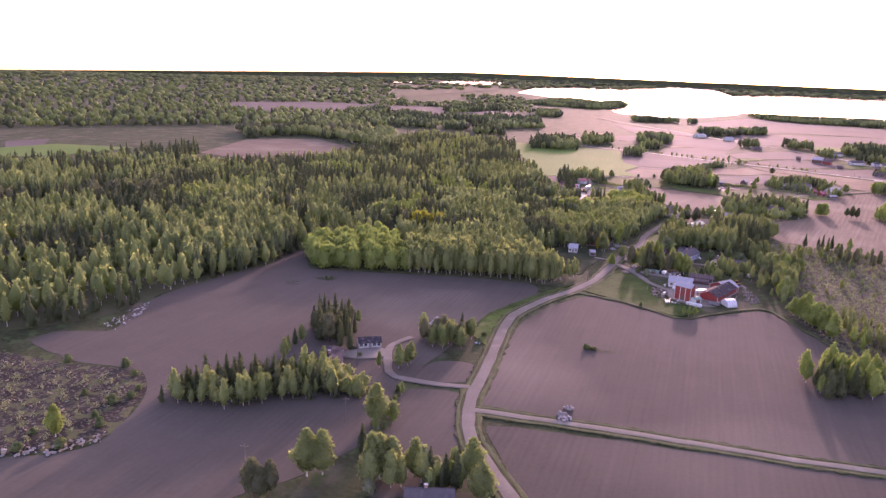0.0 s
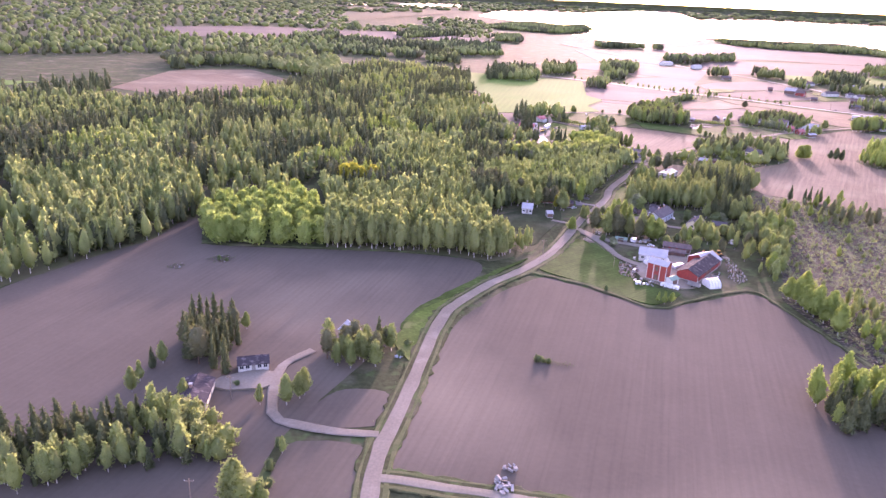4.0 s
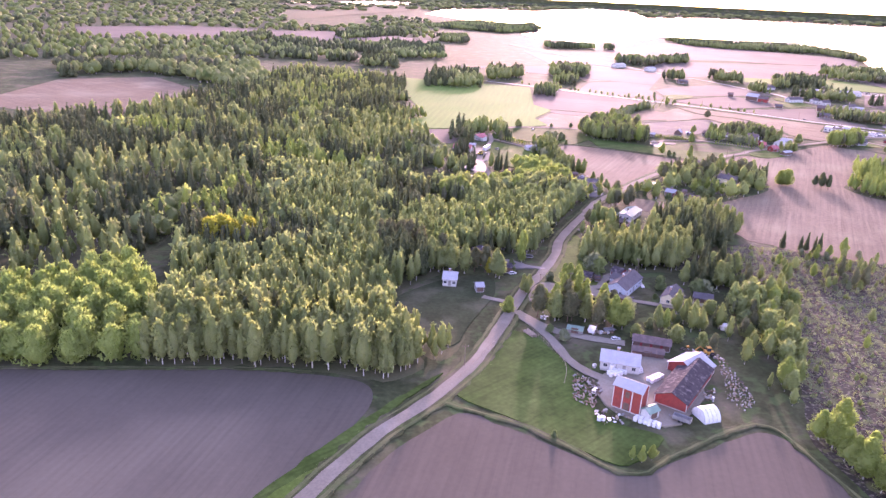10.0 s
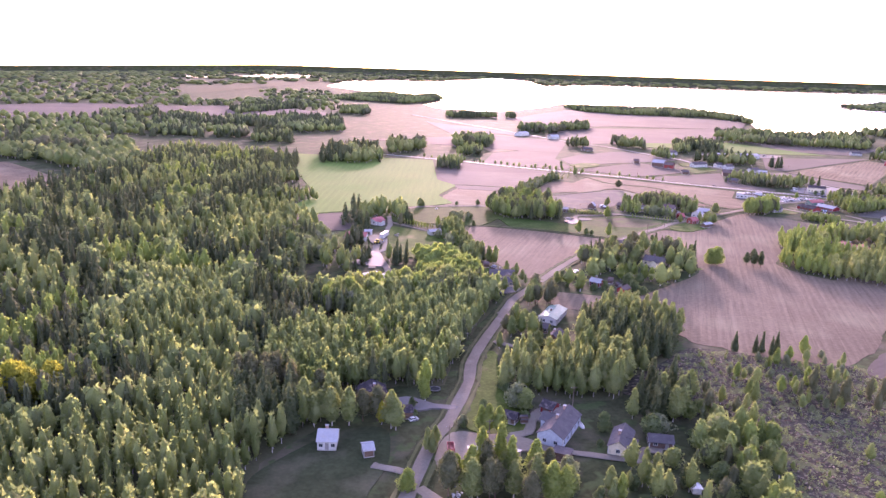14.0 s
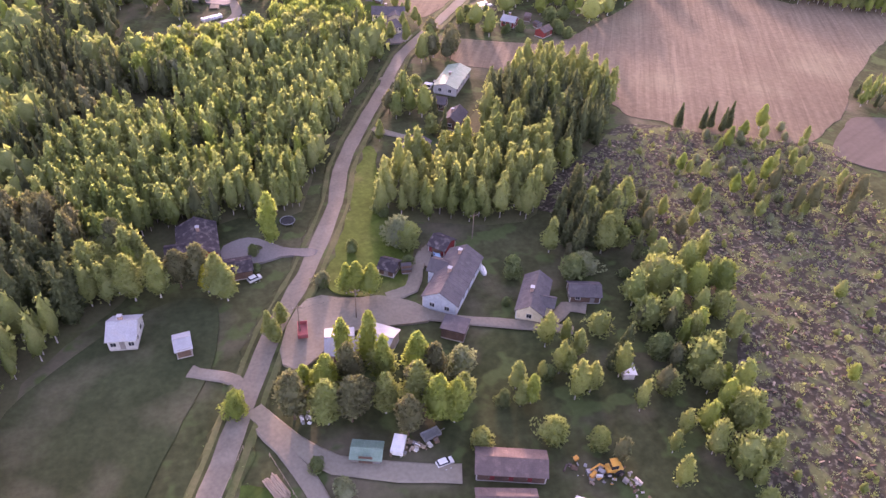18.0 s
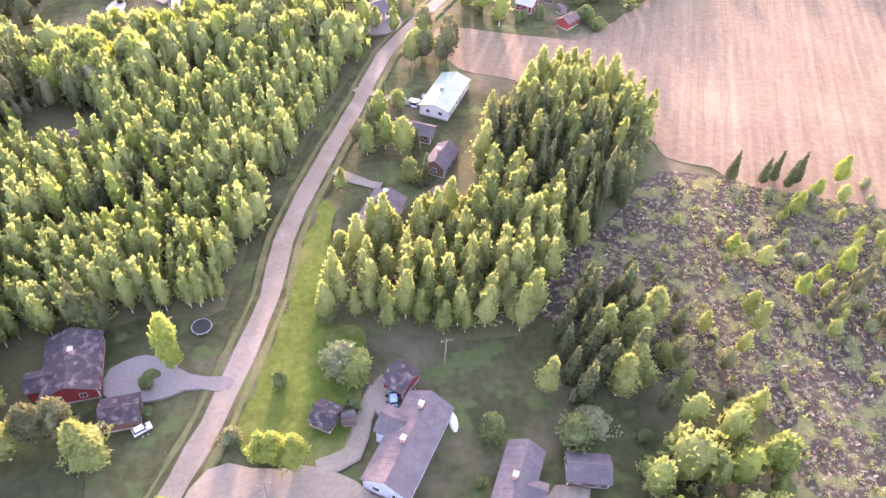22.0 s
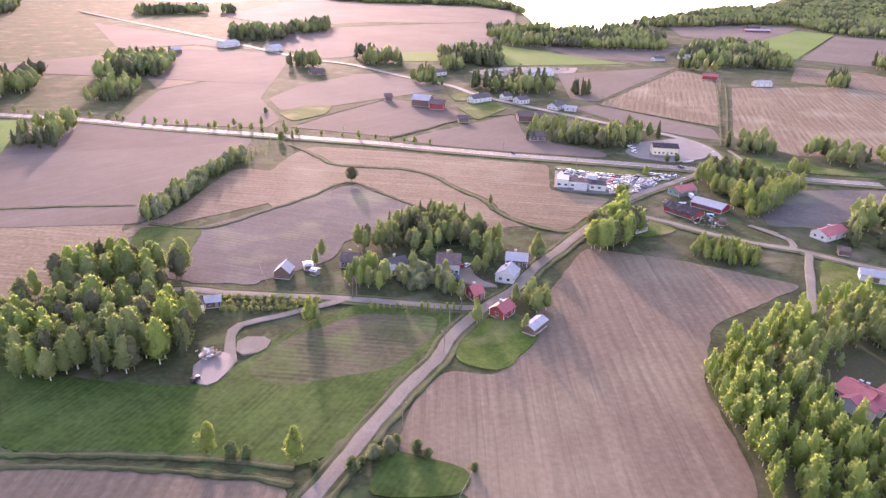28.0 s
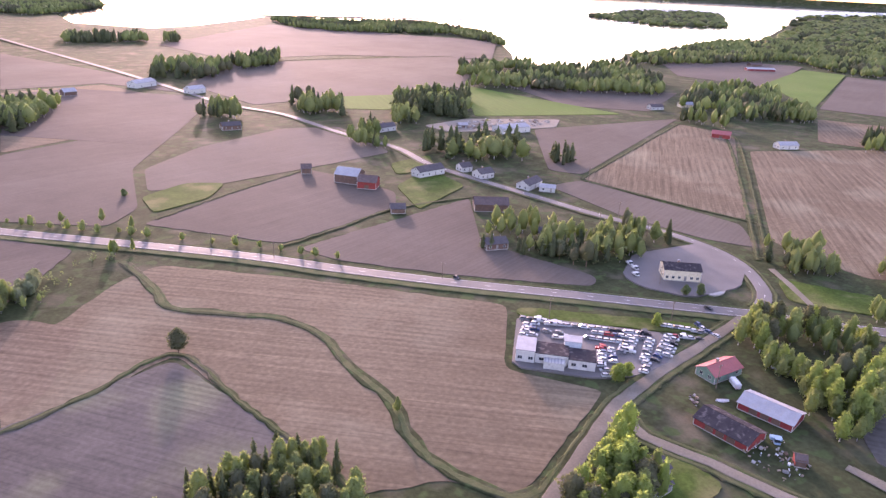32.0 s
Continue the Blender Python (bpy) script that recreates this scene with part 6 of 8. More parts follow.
trees("aspen", [(164, 310), (171, 312), (165, 301), (165, 294), (166, 289), (169, 287), (168, 297), (170, 336), (166, 280), (165, 306), (165, 298), (170, 292)], 9, 12, group=G2, wide=1.25)
# the tilled fields
trees("birch", [(-29, 163), (-33, 162)], 13, 14, group=G5, wide=1.3)
trees("spruce", [(-20, 175), (-1, 161), (3, 160), (6, 159)], 9, 12, group=G5)
trees("birch", [(-5, 164), (-14, 162), (-11, 163), (-16, 161), (10, 163), (12, 154), (-18, 191)], 11, 14, group=G5, wide=1.35)
trees("pine", [(-42, 150), (-44, 151), (-40, 152)], 10, 12, group=G5)
park([(-20, 152), (-17, 166), (10, 166), (16, 150), (8, 155), (-12, 156)], 4.4, [("birch", 0.5, 6, 10), ("willow", 0.3, 3, 5), ("spruce", 0.2, 6, 9)], 94, G5)
trees("aspen", [(-106, 176)], 10, 11, group=G5)
trees("bush", [(-113, 177), (-102, 171), (-101, 188), (-100, 197), (-96, 201), (-96, 207), (-97, 183), (-102, 217), (-108, 224), (-112, 168), (-111, 202), (-129, 226)], 1.8, 3.2, group=G5, wide=1.3)
park([(-48, 255), (-52, 268), (-47, 279), (-37, 276), (-32, 262), (-32, 246), (-41, 248)], 4.2, [("spruce", 0.7, 9, 13), ("pine", 0.3, 8, 11)], 38, G5)
trees("birch", [(-34, 276), (-53, 253), (-56, 243), (-56, 237), (-41, 233), (-21, 232)], 6, 8, group=G5)
trees("spruce", [(-55, 250)], 7, 7.5, group=G5)
park([(-10, 261), (-8, 266), (8, 268), (15, 267), (13, 254), (-1, 251)], 4.0, [("birch", 0.6, 6, 9), ("pine", 0.4, 6, 9)], 39, G5)
trees("spruce", [(9, 267)], 10, 11, group=G5)
trees("birch", [(-11, 235), (-14, 232), (-10, 237)], 8, 10, group=G5)
trees("bush", [(-29, 241), (58, 258), (18, 267), (16, 260), (-58, 337), (-55, 336)], 1.3, 2.2, group=G5, wide=1.6)
park([(-21, 181), (-14, 215), (-10, 215), (-12, 192), (-17, 175)], 5, [("bush", 0.6, 2, 4), ("birch", 0.4, 4, 7)], 40, G5)
trees("bush", [(59.5, 257.3), (61, 256.8)], 1.2, 1.8, group=G5, wide=1.5, label="low dark bush on a field stone mound")
trees("spruce", [(57, 257)], 3.2, 3.4, group=G5)
# the gardens by the gravel road
park([(152, 487), (157, 501), (166, 503), (171, 495), (166, 483), (158, 485)], 4.5, [("birch", 0.5, 7, 10), ("spruce", 0.3, 7, 10), ("pine", 0.2, 7, 10)], 41, G3)
park([(176, 520), (182, 535), (196, 529), (193, 519), (183, 518)], 4.5, [("pine", 0.3, 8, 11), ("birch", 0.5, 7, 10), ("spruce", 0.2, 8, 10)], 42, G3)
trees("round", [(171, 504), (166, 475)], 5, 7, group=G3)
trees("birch", [(150, 475), (146, 504), (175, 543), (180, 541), (166, 528)], 7, 9, group=G3)
trees("spruce", [(155, 462), (169, 472), (170, 483)], 8, 11, group=G3)
trees("round", [(146, 456), (98, 449)], 6, 7, group=G3)
park([(227, 586), (249, 607), (262, 615), (271, 614), (284, 616), (306, 601), (305, 583), (288, 558), (275, 559), (265, 569), (251, 574), (238, 580)], 6.0, [("spruce", 0.25, 9, 13), ("birch", 0.55, 7, 11), ("pine", 0.2, 8, 11)], 43, G3)
trees("spruce", [(289, 577), (287, 571), (302, 584), (299, 579), (271, 600), (253, 601), (249, 597), (248, 601)], 9, 12, group=G3)
trees("aspen", [(250, 562), (254, 560), (255, 557), (256, 552), (258, 549), (262, 549), (243, 554)], 7, 9, group=G3)
trees("willow", [(232, 562)], 6, 7, group=G3)
park([(198, 550), (203, 559), (212, 566), (224, 582), (232, 588), (223, 573), (211, 559), (206, 547)], 4.8, [("birch", 0.5, 5, 8), ("aspen", 0.3, 4, 6), ("bush", 0.2, 3, 4)], 44, G3)
trees("bush", [(210, 547), (214, 543), (222, 541), (227, 540), (221, 560), (221, 557), (213, 561), (242, 538), (241, 534), (210, 561), (220, 540), (242, 529)], 2.5, 5, group=G3)
trees("round", [(241, 536), (243, 546), (250, 547)], 5, 7, group=G3, leaf=L_BUSH)
trees("round", [(311, 575), (315, 575)], 9.5, 10.5, group=G3, leaf=L_ASPEN)
trees("pine", [(331, 570), (333, 566), (336, 564), (336, 571), (339, 568)], 8, 10, group=G3, leaf=L_SPRUCE)
park([(169, 637), (167, 657), (178, 694), (191, 683), (185, 660), (180, 637), (185, 607), (180, 609), (173, 623)], 5.0, [("birch", 0.5, 6, 9), ("willow", 0.25, 5, 7), ("aspen", 0.25, 6, 8)], 45, G3)
park([(159, 605), (164, 612), (178, 605), (179, 597), (171, 599), (165, 594)], 5.0, [("birch", 0.6, 6, 9), ("round", 0.4, 5, 7)], 46, G3)
trees("willow", [(166, 589), (175, 617), (180, 612)], 6, 7, group=G3)
trees("birch", [(184, 593), (187, 575), (187, 566), (190, 568), (190, 559), (190, 554), (183, 553), (186, 596)], 5, 8, group=G3)
stand("forest", "round", scatter([(145, 612), (154, 608), (162, 599), (166, 581), (170, 560), (165, 547), (144, 557)], 5.6, 47), (8, 12), 130, "bright yellow-green aspens at the forest edge", leaf=L_ASPEN, seed=48, wide=0.75)
park([(193, 718), (207, 729), (210, 722), (207, 711), (196, 710)], 4, [("willow", 0.7, 3, 5), ("bush", 0.3, 2, 4)], 49, G3)
trees("bush", [(194, 723), (201, 703), (195, 690), (202, 689), (182, 762), (210, 765), (228, 767)], 3, 4, group=G3)
trees("round", [(166, 755), (163, 760), (180, 763)], 6, 8, group=G3)
park([(108, 638), (110, 649), (124, 643), (126, 634), (118, 632)], 4, [("spruce", 0.85, 9, 12), ("pine", 0.15, 7, 10)], 51, G3)
park([(80, 622), (70, 679), (91, 679), (99, 658), (103, 636), (96, 615)], 5, [("birch", 0.6, 7, 10), ("willow", 0.4, 6, 8)], 50, G3)
park([(121, 681), (123, 701), (130, 693), (130, 679)], 4, [("spruce", 0.9, 10, 13), ("birch", 0.1, 7, 9)], 77, G3)
park([(104, 572), (100, 589), (107, 590), (113, 594), (113, 586), (107, 574)], 5, [("birch", 0.7, 6, 9), ("spruce", 0.3, 7, 10)], 78, G3)
park([(126, 594), (126, 618), (131, 621), (136, 612), (141, 604), (133, 592)], 5, [("spruce", 0.4, 9, 12), ("birch", 0.6, 6, 9)], 79, G3)
park([(172, 656), (181, 688), (190, 687), (186, 658), (184, 625), (187, 593), (183, 583), (177, 606), (170, 611), (171, 628)], 5.5, [("birch", 0.75, 6, 10), ("spruce", 0.25, 7, 10)], 80, G3)
park([(156, 604), (167, 610), (178, 595), (177, 588), (165, 598)], 5, [("birch", 0.6, 5, 8), ("aspen", 0.4, 5, 8)], 81, G3)
stand("hedge", "poplar", np.array([(ax + (bx - ax) * k / 9, ay + (by - ay) * k / 9) for (ax, ay), (bx, by) in ([(154, 702), (168, 683)],) for k in range(10)]), (3.0, 4.5), 60, "row of young bright hedge trees", seed=7, category="hedge")
# the village
park([(230, 712), (247, 706), (271, 699), (279, 716), (286, 745), (288, 763), (266, 781), (239, 764), (229, 748)], 4.9, [("birch", 0.42, 9, 13), ("aspen", 0.3, 9, 13), ("pine", 0.18, 9, 12), ("spruce", 0.1, 10, 13)], 52, G4)
trees("birch", [(313, 706), (357, 680), (367, 668), (376, 685), (383, 681), (388, 683), (402, 733), (394, 721), (413, 718), (330, 746)], 6, 8, group=G4)
trees("aspen", [(267, 659), (283, 647), (311, 706)], 9, 10, group=G4, wide=1.15, label="bright yellow-green aspen standing alone in the field")
park([(344, 751), (351, 757), (376, 764), (399, 770), (404, 758), (392, 735), (382, 737), (370, 743), (358, 750)], 4.6, [("birch", 0.5, 6, 9), ("spruce", 0.25, 7, 10), ("pine", 0.25, 7, 9)], 53, G4)
park([(334, 729), (347, 736), (347, 721), (344, 715), (333, 721)], 5.0, [("birch", 0.7, 7, 9), ("aspen", 0.3, 6, 8)], 54, G4)
trees("willow", [(354, 713), (361, 719), (351, 711), (355, 711)], 4, 6, group=G4)
trees("birch", [(362, 730), (391, 717), (409, 714), (362, 697), (383, 712), (315, 711), (335, 752), (360, 685), (366, 713), (362, 712)], 6, 8, group=G4)
park([(372, 679), (380, 689), (387, 687), (383, 673)], 4, [("birch", 1.0, 6, 8)], 55, G4)
park([(446, 723), (466, 734), (478, 736), (472, 728), (453, 719)], 4.0, [("aspen", 0.8, 8, 12), ("birch", 0.2, 7, 10)], 56, G4)
park([(285, 831), (296, 840), (307, 856), (321, 875), (342, 894), (355, 911), (353, 898), (341, 884), (321, 860), (306, 840), (295, 827), (285, 817)], 3.3, [("willow", 0.5, 4, 6), ("bush", 0.25, 3, 5), ("birch", 0.25, 5, 8)], 86, G4)
park([(464, 685), (477, 690), (491, 678), (486, 667), (475, 664), (467, 676)], 2.9, [("aspen", 0.6, 3.5, 5.5), ("birch", 0.4, 3.5, 6)], 87, G4)
park([(429, 709), (448, 723), (468, 726), (467, 715), (450, 701), (437, 703)], 3.9, [("aspen", 0.7, 9, 12), ("birch", 0.2, 8, 11), ("pine", 0.1, 9, 11)], 88, G4)
park([(542, 750), (570, 759), (588, 750), (591, 738), (576, 732), (568, 746), (541, 739), (539, 744)], 4.4, [("aspen", 0.4, 8, 11), ("birch", 0.4, 8, 11), ("pine", 0.2, 9, 12)], 57, G4)
park([(532, 732), (546, 740), (546, 728), (548, 716), (532, 706), (531, 712)], 4.4, [("aspen", 0.5, 8, 11), ("birch", 0.35, 7, 10), ("round", 0.15, 5, 7)], 58, G4)
park([(556, 716), (596, 731), (598, 729), (556, 712)], 5.5, [("birch", 0.85, 7, 10), ("spruce", 0.15, 7, 10)], 82, G4)
park([(575, 742), (597, 750), (623, 737), (622, 722), (598, 725)], 5.0, [("birch", 0.9, 6, 9), ("pine", 0.1, 7, 9)], 83, G4)
park([(526, 703), (584, 719), (587, 714), (529, 698)], 3.6, [("aspen", 0.7, 8, 11), ("birch", 0.3, 7, 10)], 59, G4)
trees("round", [(593, 732), (593, 730), (500, 754), (496, 754), (535, 773)], 4, 6, group=G4, leaf=L_ASPEN)
trees("birch", [(581, 836), (584, 829), (569, 836), (575, 838), (604, 834), (598, 838)], 9, 12, group=G4, wide=1.2)
trees("spruce", [(607, 828), (610, 831)], 10, 13, group=G4)
trees("round", [(567, 786), (572, 783)], 4, 5, group=G4, leaf=L_BUSH)
trees("willow", [(556, 838), (551, 842), (560, 834)], 6, 8, group=G4, label="pale straw-coloured willow beside the roadside inn")
trees("pine", [(386, 832)], 8.5, 9, group=G4, wide=1.5, label="lone dark pine at the field corner")
trees("birch", [(429, 772), (384, 925), (391, 926), (386, 968), (396, 954), (370, 975)], 5, 7, group=G4)
trees("aspen", [(383, 926)], 6, 6.5, group=G4)
park([(366, 769), (379, 767), (394, 765), (407, 765), (404, 752), (395, 749)], 4.2, [("birch", 0.6, 6, 8), ("spruce", 0.4, 6, 9)], 60, G4)
trees("bush", [(296, 639), (300, 641), (301, 638), (293, 638), (306, 641), (317, 624), (309, 636), (310, 633), (271, 656), (274, 654), (286, 643), (402, 1006)], 2, 4, group=G4)
trees("round", [(299, 639), (303, 639)], 4, 5, group=G4, leaf=L_WILLOW)
park([(623, 779), (640, 788), (653, 770), (640, 763)], 5, [("birch", 0.7, 5, 8), ("spruce", 0.3, 5, 7)], 61, G4)
park([(358, 750), (382, 744), (405, 749), (405, 732), (392, 720), (386, 724), (381, 735), (366, 735)], 5.2, [("birch", 0.7, 7, 9), ("pine", 0.3, 7, 9)], 71, G4)
park([(352, 724), (365, 718), (366, 706), (359, 699), (346, 709)], 5.6, [("birch", 0.5, 5, 7), ("willow", 0.5, 4, 6)], 72, G4)
park([(334, 749), (342, 759), (353, 760), (347, 746), (339, 740)], 6.5, [("birch", 1.0, 6, 8)], 73, G4)
trees("birch", [(379, 712), (388, 717), (396, 722), (407, 712), (409, 712), (373, 721), (369, 730), (359, 724)], 7, 9, group=G4, wide=1.25)
# young growth in the clearing
CLEARING = [(184, 431), (190, 439), (207, 448), (225, 461), (240, 455), (255, 446), (282, 431), (188, 226), (170, 239), (166, 260), (164, 277), (164, 300), (165, 312), (191, 364), (212, 391), (209, 403), (199, 409), (191, 413), (187, 426)]
stand("saplings", "birch", scatter(CLEARING, 9, 62), (1.2, 3.0), 30, "birch saplings sprouting over the logged clearing", seed=63, wide=1.7)
stand("saplings", "bush", scatter(CLEARING, 2.5, 64), (0.4, 1.3), 20, "low light green scrub over the logged clearing", leaf=L_WILLOW, seed=65, wide=1.5)
stand("saplings", "bush", scatter(CLEARING, 4.0, 67), (0.4, 1.6), 26, "low green scrub over the logged clearing", leaf=L_BIRCH, seed=68, wide=1.4)
park([(225, 440), (245, 448), (270, 448), (280, 437), (255, 412), (247, 422), (239, 427), (229, 428)], 6.5, [("willow", 0.6, 1.5, 3), ("birch", 0.4, 3, 6)], 75, G1)
park([(221, 412), (236, 420), (250, 421), (255, 412), (239, 403)], 6.0, [("willow", 0.7, 1.5, 3), ("birch", 0.3, 3, 6)], 76, G1)
trees("birch", [(244, 440), (248, 441), (257, 445), (266, 448), (233, 420), (240, 422), (246, 423), (226, 434)], 5, 9, group="birches left standing in the clearing", leaf=L_ASPEN)
trees("spruce", [(248, 453), (251, 453), (253, 450), (256, 451), (241, 456)], 8, 10, group="tall spruces left standing at the clearing")
park([(177, 416), (186, 426), (193, 423), (195, 412), (191, 409)], 4.5, [("spruce", 0.85, 6, 9), ("birch", 0.15, 5, 7)], 66, G1)

stand("saplings", "bush", scatter([(-188, 220), (-152, 224), (-123, 217), (-101, 214), (-96, 185), (-106, 173), (-145, 165)], 4.5, 84), (0.8, 2.4), 30, "yellowish scrub on the small logged clearing", leaf=L_WILLOW, seed=85, wide=1.2)
LEVELS["lawn"] = (0.6, 15)
patch("lawn", [(106, 436), (108, 437), (110, 435), (108, 434)], G_ROUGH, "round planted island in the drive", "flower bed", 3)


# ---- vehicles ----
PAINTS = [("white", (0.66, 0.66, 0.66)), ("silver", (0.5, 0.5, 0.52)), ("black", (0.03, 0.03, 0.035)), ("dark blue", (0.05, 0.08, 0.18)), ("red", (0.42, 0.04, 0.04)), ("grey", (0.22, 0.22, 0.23)), ("light blue", (0.25, 0.4, 0.55))]
CAR_PAINT = {n: plain(n.replace(" ", "_") + "_car_paint", c, 0.45, 0.0) for n, c in PAINTS}
CARS = {}


def car_model(colour, van=False):
    """A car on its wheels: body shell, glasshouse, lamps, bumpers and four wheels with rims."""
    key = (colour, van)
    if key in CARS:
        return CARS[key]
    paint = CAR_PAINT[colour]
    top = tagged(new("van" if van else "car"), colour + (" panel van parked on the yard" if van else " hatchback parked on the asphalt"), "van" if van else "car", "parked cars")
    Ln, Wd = (2.15, 0.85) if van else (1.9, 0.78)
    roof = 1.85 if van else 1.38
    low = [(-Ln, 0.35), (-Ln + 0.05, 0.25), (Ln - 0.1, 0.25), (Ln, 0.4), (Ln - 0.05, 0.72), (0.95, 0.88), (-Ln + 0.1, 0.92), (-Ln, 0.7)]
    bm = prism(low, -Wd, Wd)
    bm.transform(Matrix.Rotation(-math.pi / 2, 4, "Z"))
    bmesh.ops.bevel(bm, geom=[e for e in bm.edges], offset=0.05, segments=1, affect="EDGES")
    part("body", bm, paint, top)
    cab = [(-Ln + 0.15, 0.9), (-Ln + 0.3, roof - 0.08), (-Ln + 0.5, roof), (0.35, roof), (1.0, 0.88)]
    for nm, sc, mt, k in (("glasshouse", 0.93, GLASS, 0.0), ("roof_panel", 0.86, paint, 1.0)):
        bm = prism(cab if not k else [(-Ln + 0.38, roof - 0.05), (-Ln + 0.5, roof + 0.03), (0.3, roof + 0.03), (0.42, roof - 0.05)], -Wd * sc, Wd * sc)
        for v in bm.verts:
            if v.co.z > roof - 0.2 and not k:
                v.co.x *= 0.86
        bm.transform(Matrix.Rotation(-math.pi / 2, 4, "Z"))
        part(nm, bm, mt, top)
    if van:
        part("cargo_side", boxes((-Wd * 0.97, -1.0 - 0.4, 0.9, Wd * 0.97, Ln - 0.2, roof - 0.1)), paint, top)
    for s in (-1, 1):
        part("headlight", boxes((s * 0.55 - 0.15, -Ln - 0.02, 0.55, s * 0.55 + 0.15, -Ln + 0.1, 0.7)), WHITE, top)
        for y in (-1.2, 1.2):
            w = part("wheel", tube([(s * Wd - s * 0.16, y, 0.3), (s * Wd + s * 0.02, y, 0.3)], 0.3, 10), RUBBER, top)
            part("rim", tube([(s * Wd + s * 0.021, y, 0.3), (s * Wd + s * 0.035, y, 0.3)], 0.18, 8), R_METAL, w)
    CARS[key] = top
    top["used"] = 0
    return top


def park_car(x, y, heading, colour, van=False, up=None):
    proto = car_model(colour, van)
    m = pose(x, y, support(x, y) if up is None else up, 0, 0, heading) @ Matrix.Diagonal((0.9, 0.9, 0.9, 1))
    if not proto["used"]:
        proto["used"] = 1
        proto.matrix_basis = m
        return proto
    return copy_thing(proto, m)


def car_row(a, b, n, side=True, seed=0, deep=1):
    """Cars in a row between two places, nose to tail with the row or across it."""
    r = random.Random(seed)
    (ax, ay), (bx, by) = a, b
    d = math.degrees(math.atan2(by - ay, bx - ax))
    long = math.hypot(bx - ax, by - ay)
    n = max(1, min(n, int(long / 2.15) + 1))
    for k in range(n):
        u = k / max(1, n - 1)
        x, y = ax + (bx - ax) * u, ay + (by - ay) * u
        nm = r.choices([p[0] for p in PAINTS], [9, 6, 4, 1, 0.7, 5, 0.3])[0]
        park_car(x + r.uniform(-0.15, 0.15), y + r.uniform(-0.15, 0.15), d + (0 if side else 90) + r.uniform(-5, 5) + (180 if r.random() < 0.3 else 0), nm, r.random() < 0.1)


LOT = [
    ([(496, 799), (505, 790)], 9, True), ([(494, 795), (486, 788)], 5, False), ([(497, 794), (491, 788)], 3, False), ([(501, 792), (512, 783)], 10, True), ([(497, 788), (500, 785)], 3, True),
    ([(513, 782), (526, 770)], 14, True), ([(511, 779), (523, 768)], 13, True), ([(506, 778), (514, 770)], 6, True), ([(515, 769), (509, 765)], 4, False), ([(519, 769), (512, 764)], 4, False),
    ([(524, 766), (512, 758)], 6, False), ([(530, 764), (515, 756)], 7, False), ([(533, 763), (521, 756)], 5, False), ([(537, 772), (546, 762)], 7, True), ([(549, 766), (548, 758)], 4, True), ([(533, 766), (541, 759)], 6, True),
    ([(505, 770), (498, 763)], 5, False), ([(507, 768), (502, 762)], 4, False), ([(511, 756), (506, 753)], 3, False), ([(497, 762), (494, 757)], 3, False), ([(497, 783), (499, 781)], 2, True),
]
for k, ((a, b), n, side) in enumerate(LOT):
    car_row(a, b, n, side, 70 + k)
for (x, y), h, c, v in (
    ((129, 367), 5, "white", False), ((150, 421), 70, "grey", False), ((147, 419), 80, "light blue", False), ((176, 504), 60, "white", True), ((179, 506), 60, "grey", False),
    ((172, 552), 25, "silver", False), ((173, 549), 25, "white", False), ((172, 542), 10, "grey", False), ((377, 718), 15, "red", False), ((379, 718), 20, "white", False), ((368, 712), 70, "white", False),
    ((370, 712), 70, "dark blue", False), ((272, 691), 40, "black", False), ((495, 840), -85, "black", False), ((564, 773), -85, "black", False), ((571, 819), 80, "white", True), ((569, 814), 80, "white", True), ((564, 809), 80, "white", True),
    ((106, 425), 20, "white", False), ((511, 711), 40, "light blue", True), ((190, 749), 60, "white", False), ((183, 559), 40, "white", False),
):
    park_car(x, y, h, c, v, 0.53 if abs(h) == 85 else None)


def caravan(x, y, heading, label="white caravan with a dark window band"):
    top = tagged(new("caravan"), label, "caravan")
    top.matrix_basis = pose(x, y, support(x, y), 0, 0, heading)
    bm = boxes((-2.3, -0.95, 0.45, 2.3, 0.95, 2.3))
    bmesh.ops.bevel(bm, geom=list(bm.edges), offset=0.22, segments=2, affect="EDGES")
    part("body", bm, WRAP, top)
    part("window", boxes((-1.4, -0.97, 1.3, -0.3, -0.953, 1.8)), GLASS, top)
    part("window", boxes((0.5, -0.97, 1.3, 1.5, -0.953, 1.8)), GLASS, top)
    part("drawbar", boxes((2.25, -0.08, 0.4, 3.2, 0.08, 0.5)), STEEL, top)
    for s in (-1, 1):
        part("wheel", tube([(-0.2, s * 0.8, 0.3), (-0.2, s * 0.97, 0.3)], 0.3, 10), RUBBER, top)


def boat(x, y, heading):
    top = tagged(new("boat"), "upturned white rowing boat lying on the lawn", "boat")
    top.matrix_basis = pose(x, y, support(x, y), 0, 0, heading)
    bm = bmesh.new()
    rings = []
    for k in range(9):
        u = k / 8
        w = 0.75 * (1 - abs(2 * u - 0.9) ** 2.6 * 0.9)
        rings.append([bm.verts.new((2.0 * (2 * u - 1), w * math.cos(a), 0.62 * math.sin(a) * (0.7 + 0.3 * w))) for a in [math.pi * j / 8 for j in range(9)]])
    for a, b in zip(rings, rings[1:]):
        for j in range(8):
            bm.faces.new((a[j], b[j], b[j + 1], a[j + 1]))
    bm.faces.new(rings[0])
    bm.faces.new(rings[-1][::-1])
    part("hull", bm, WRAP, top)
    part("keel", boxes((-1.7, -0.04, 0.55, 1.7, 0.04, 0.7)), WHITE, top)


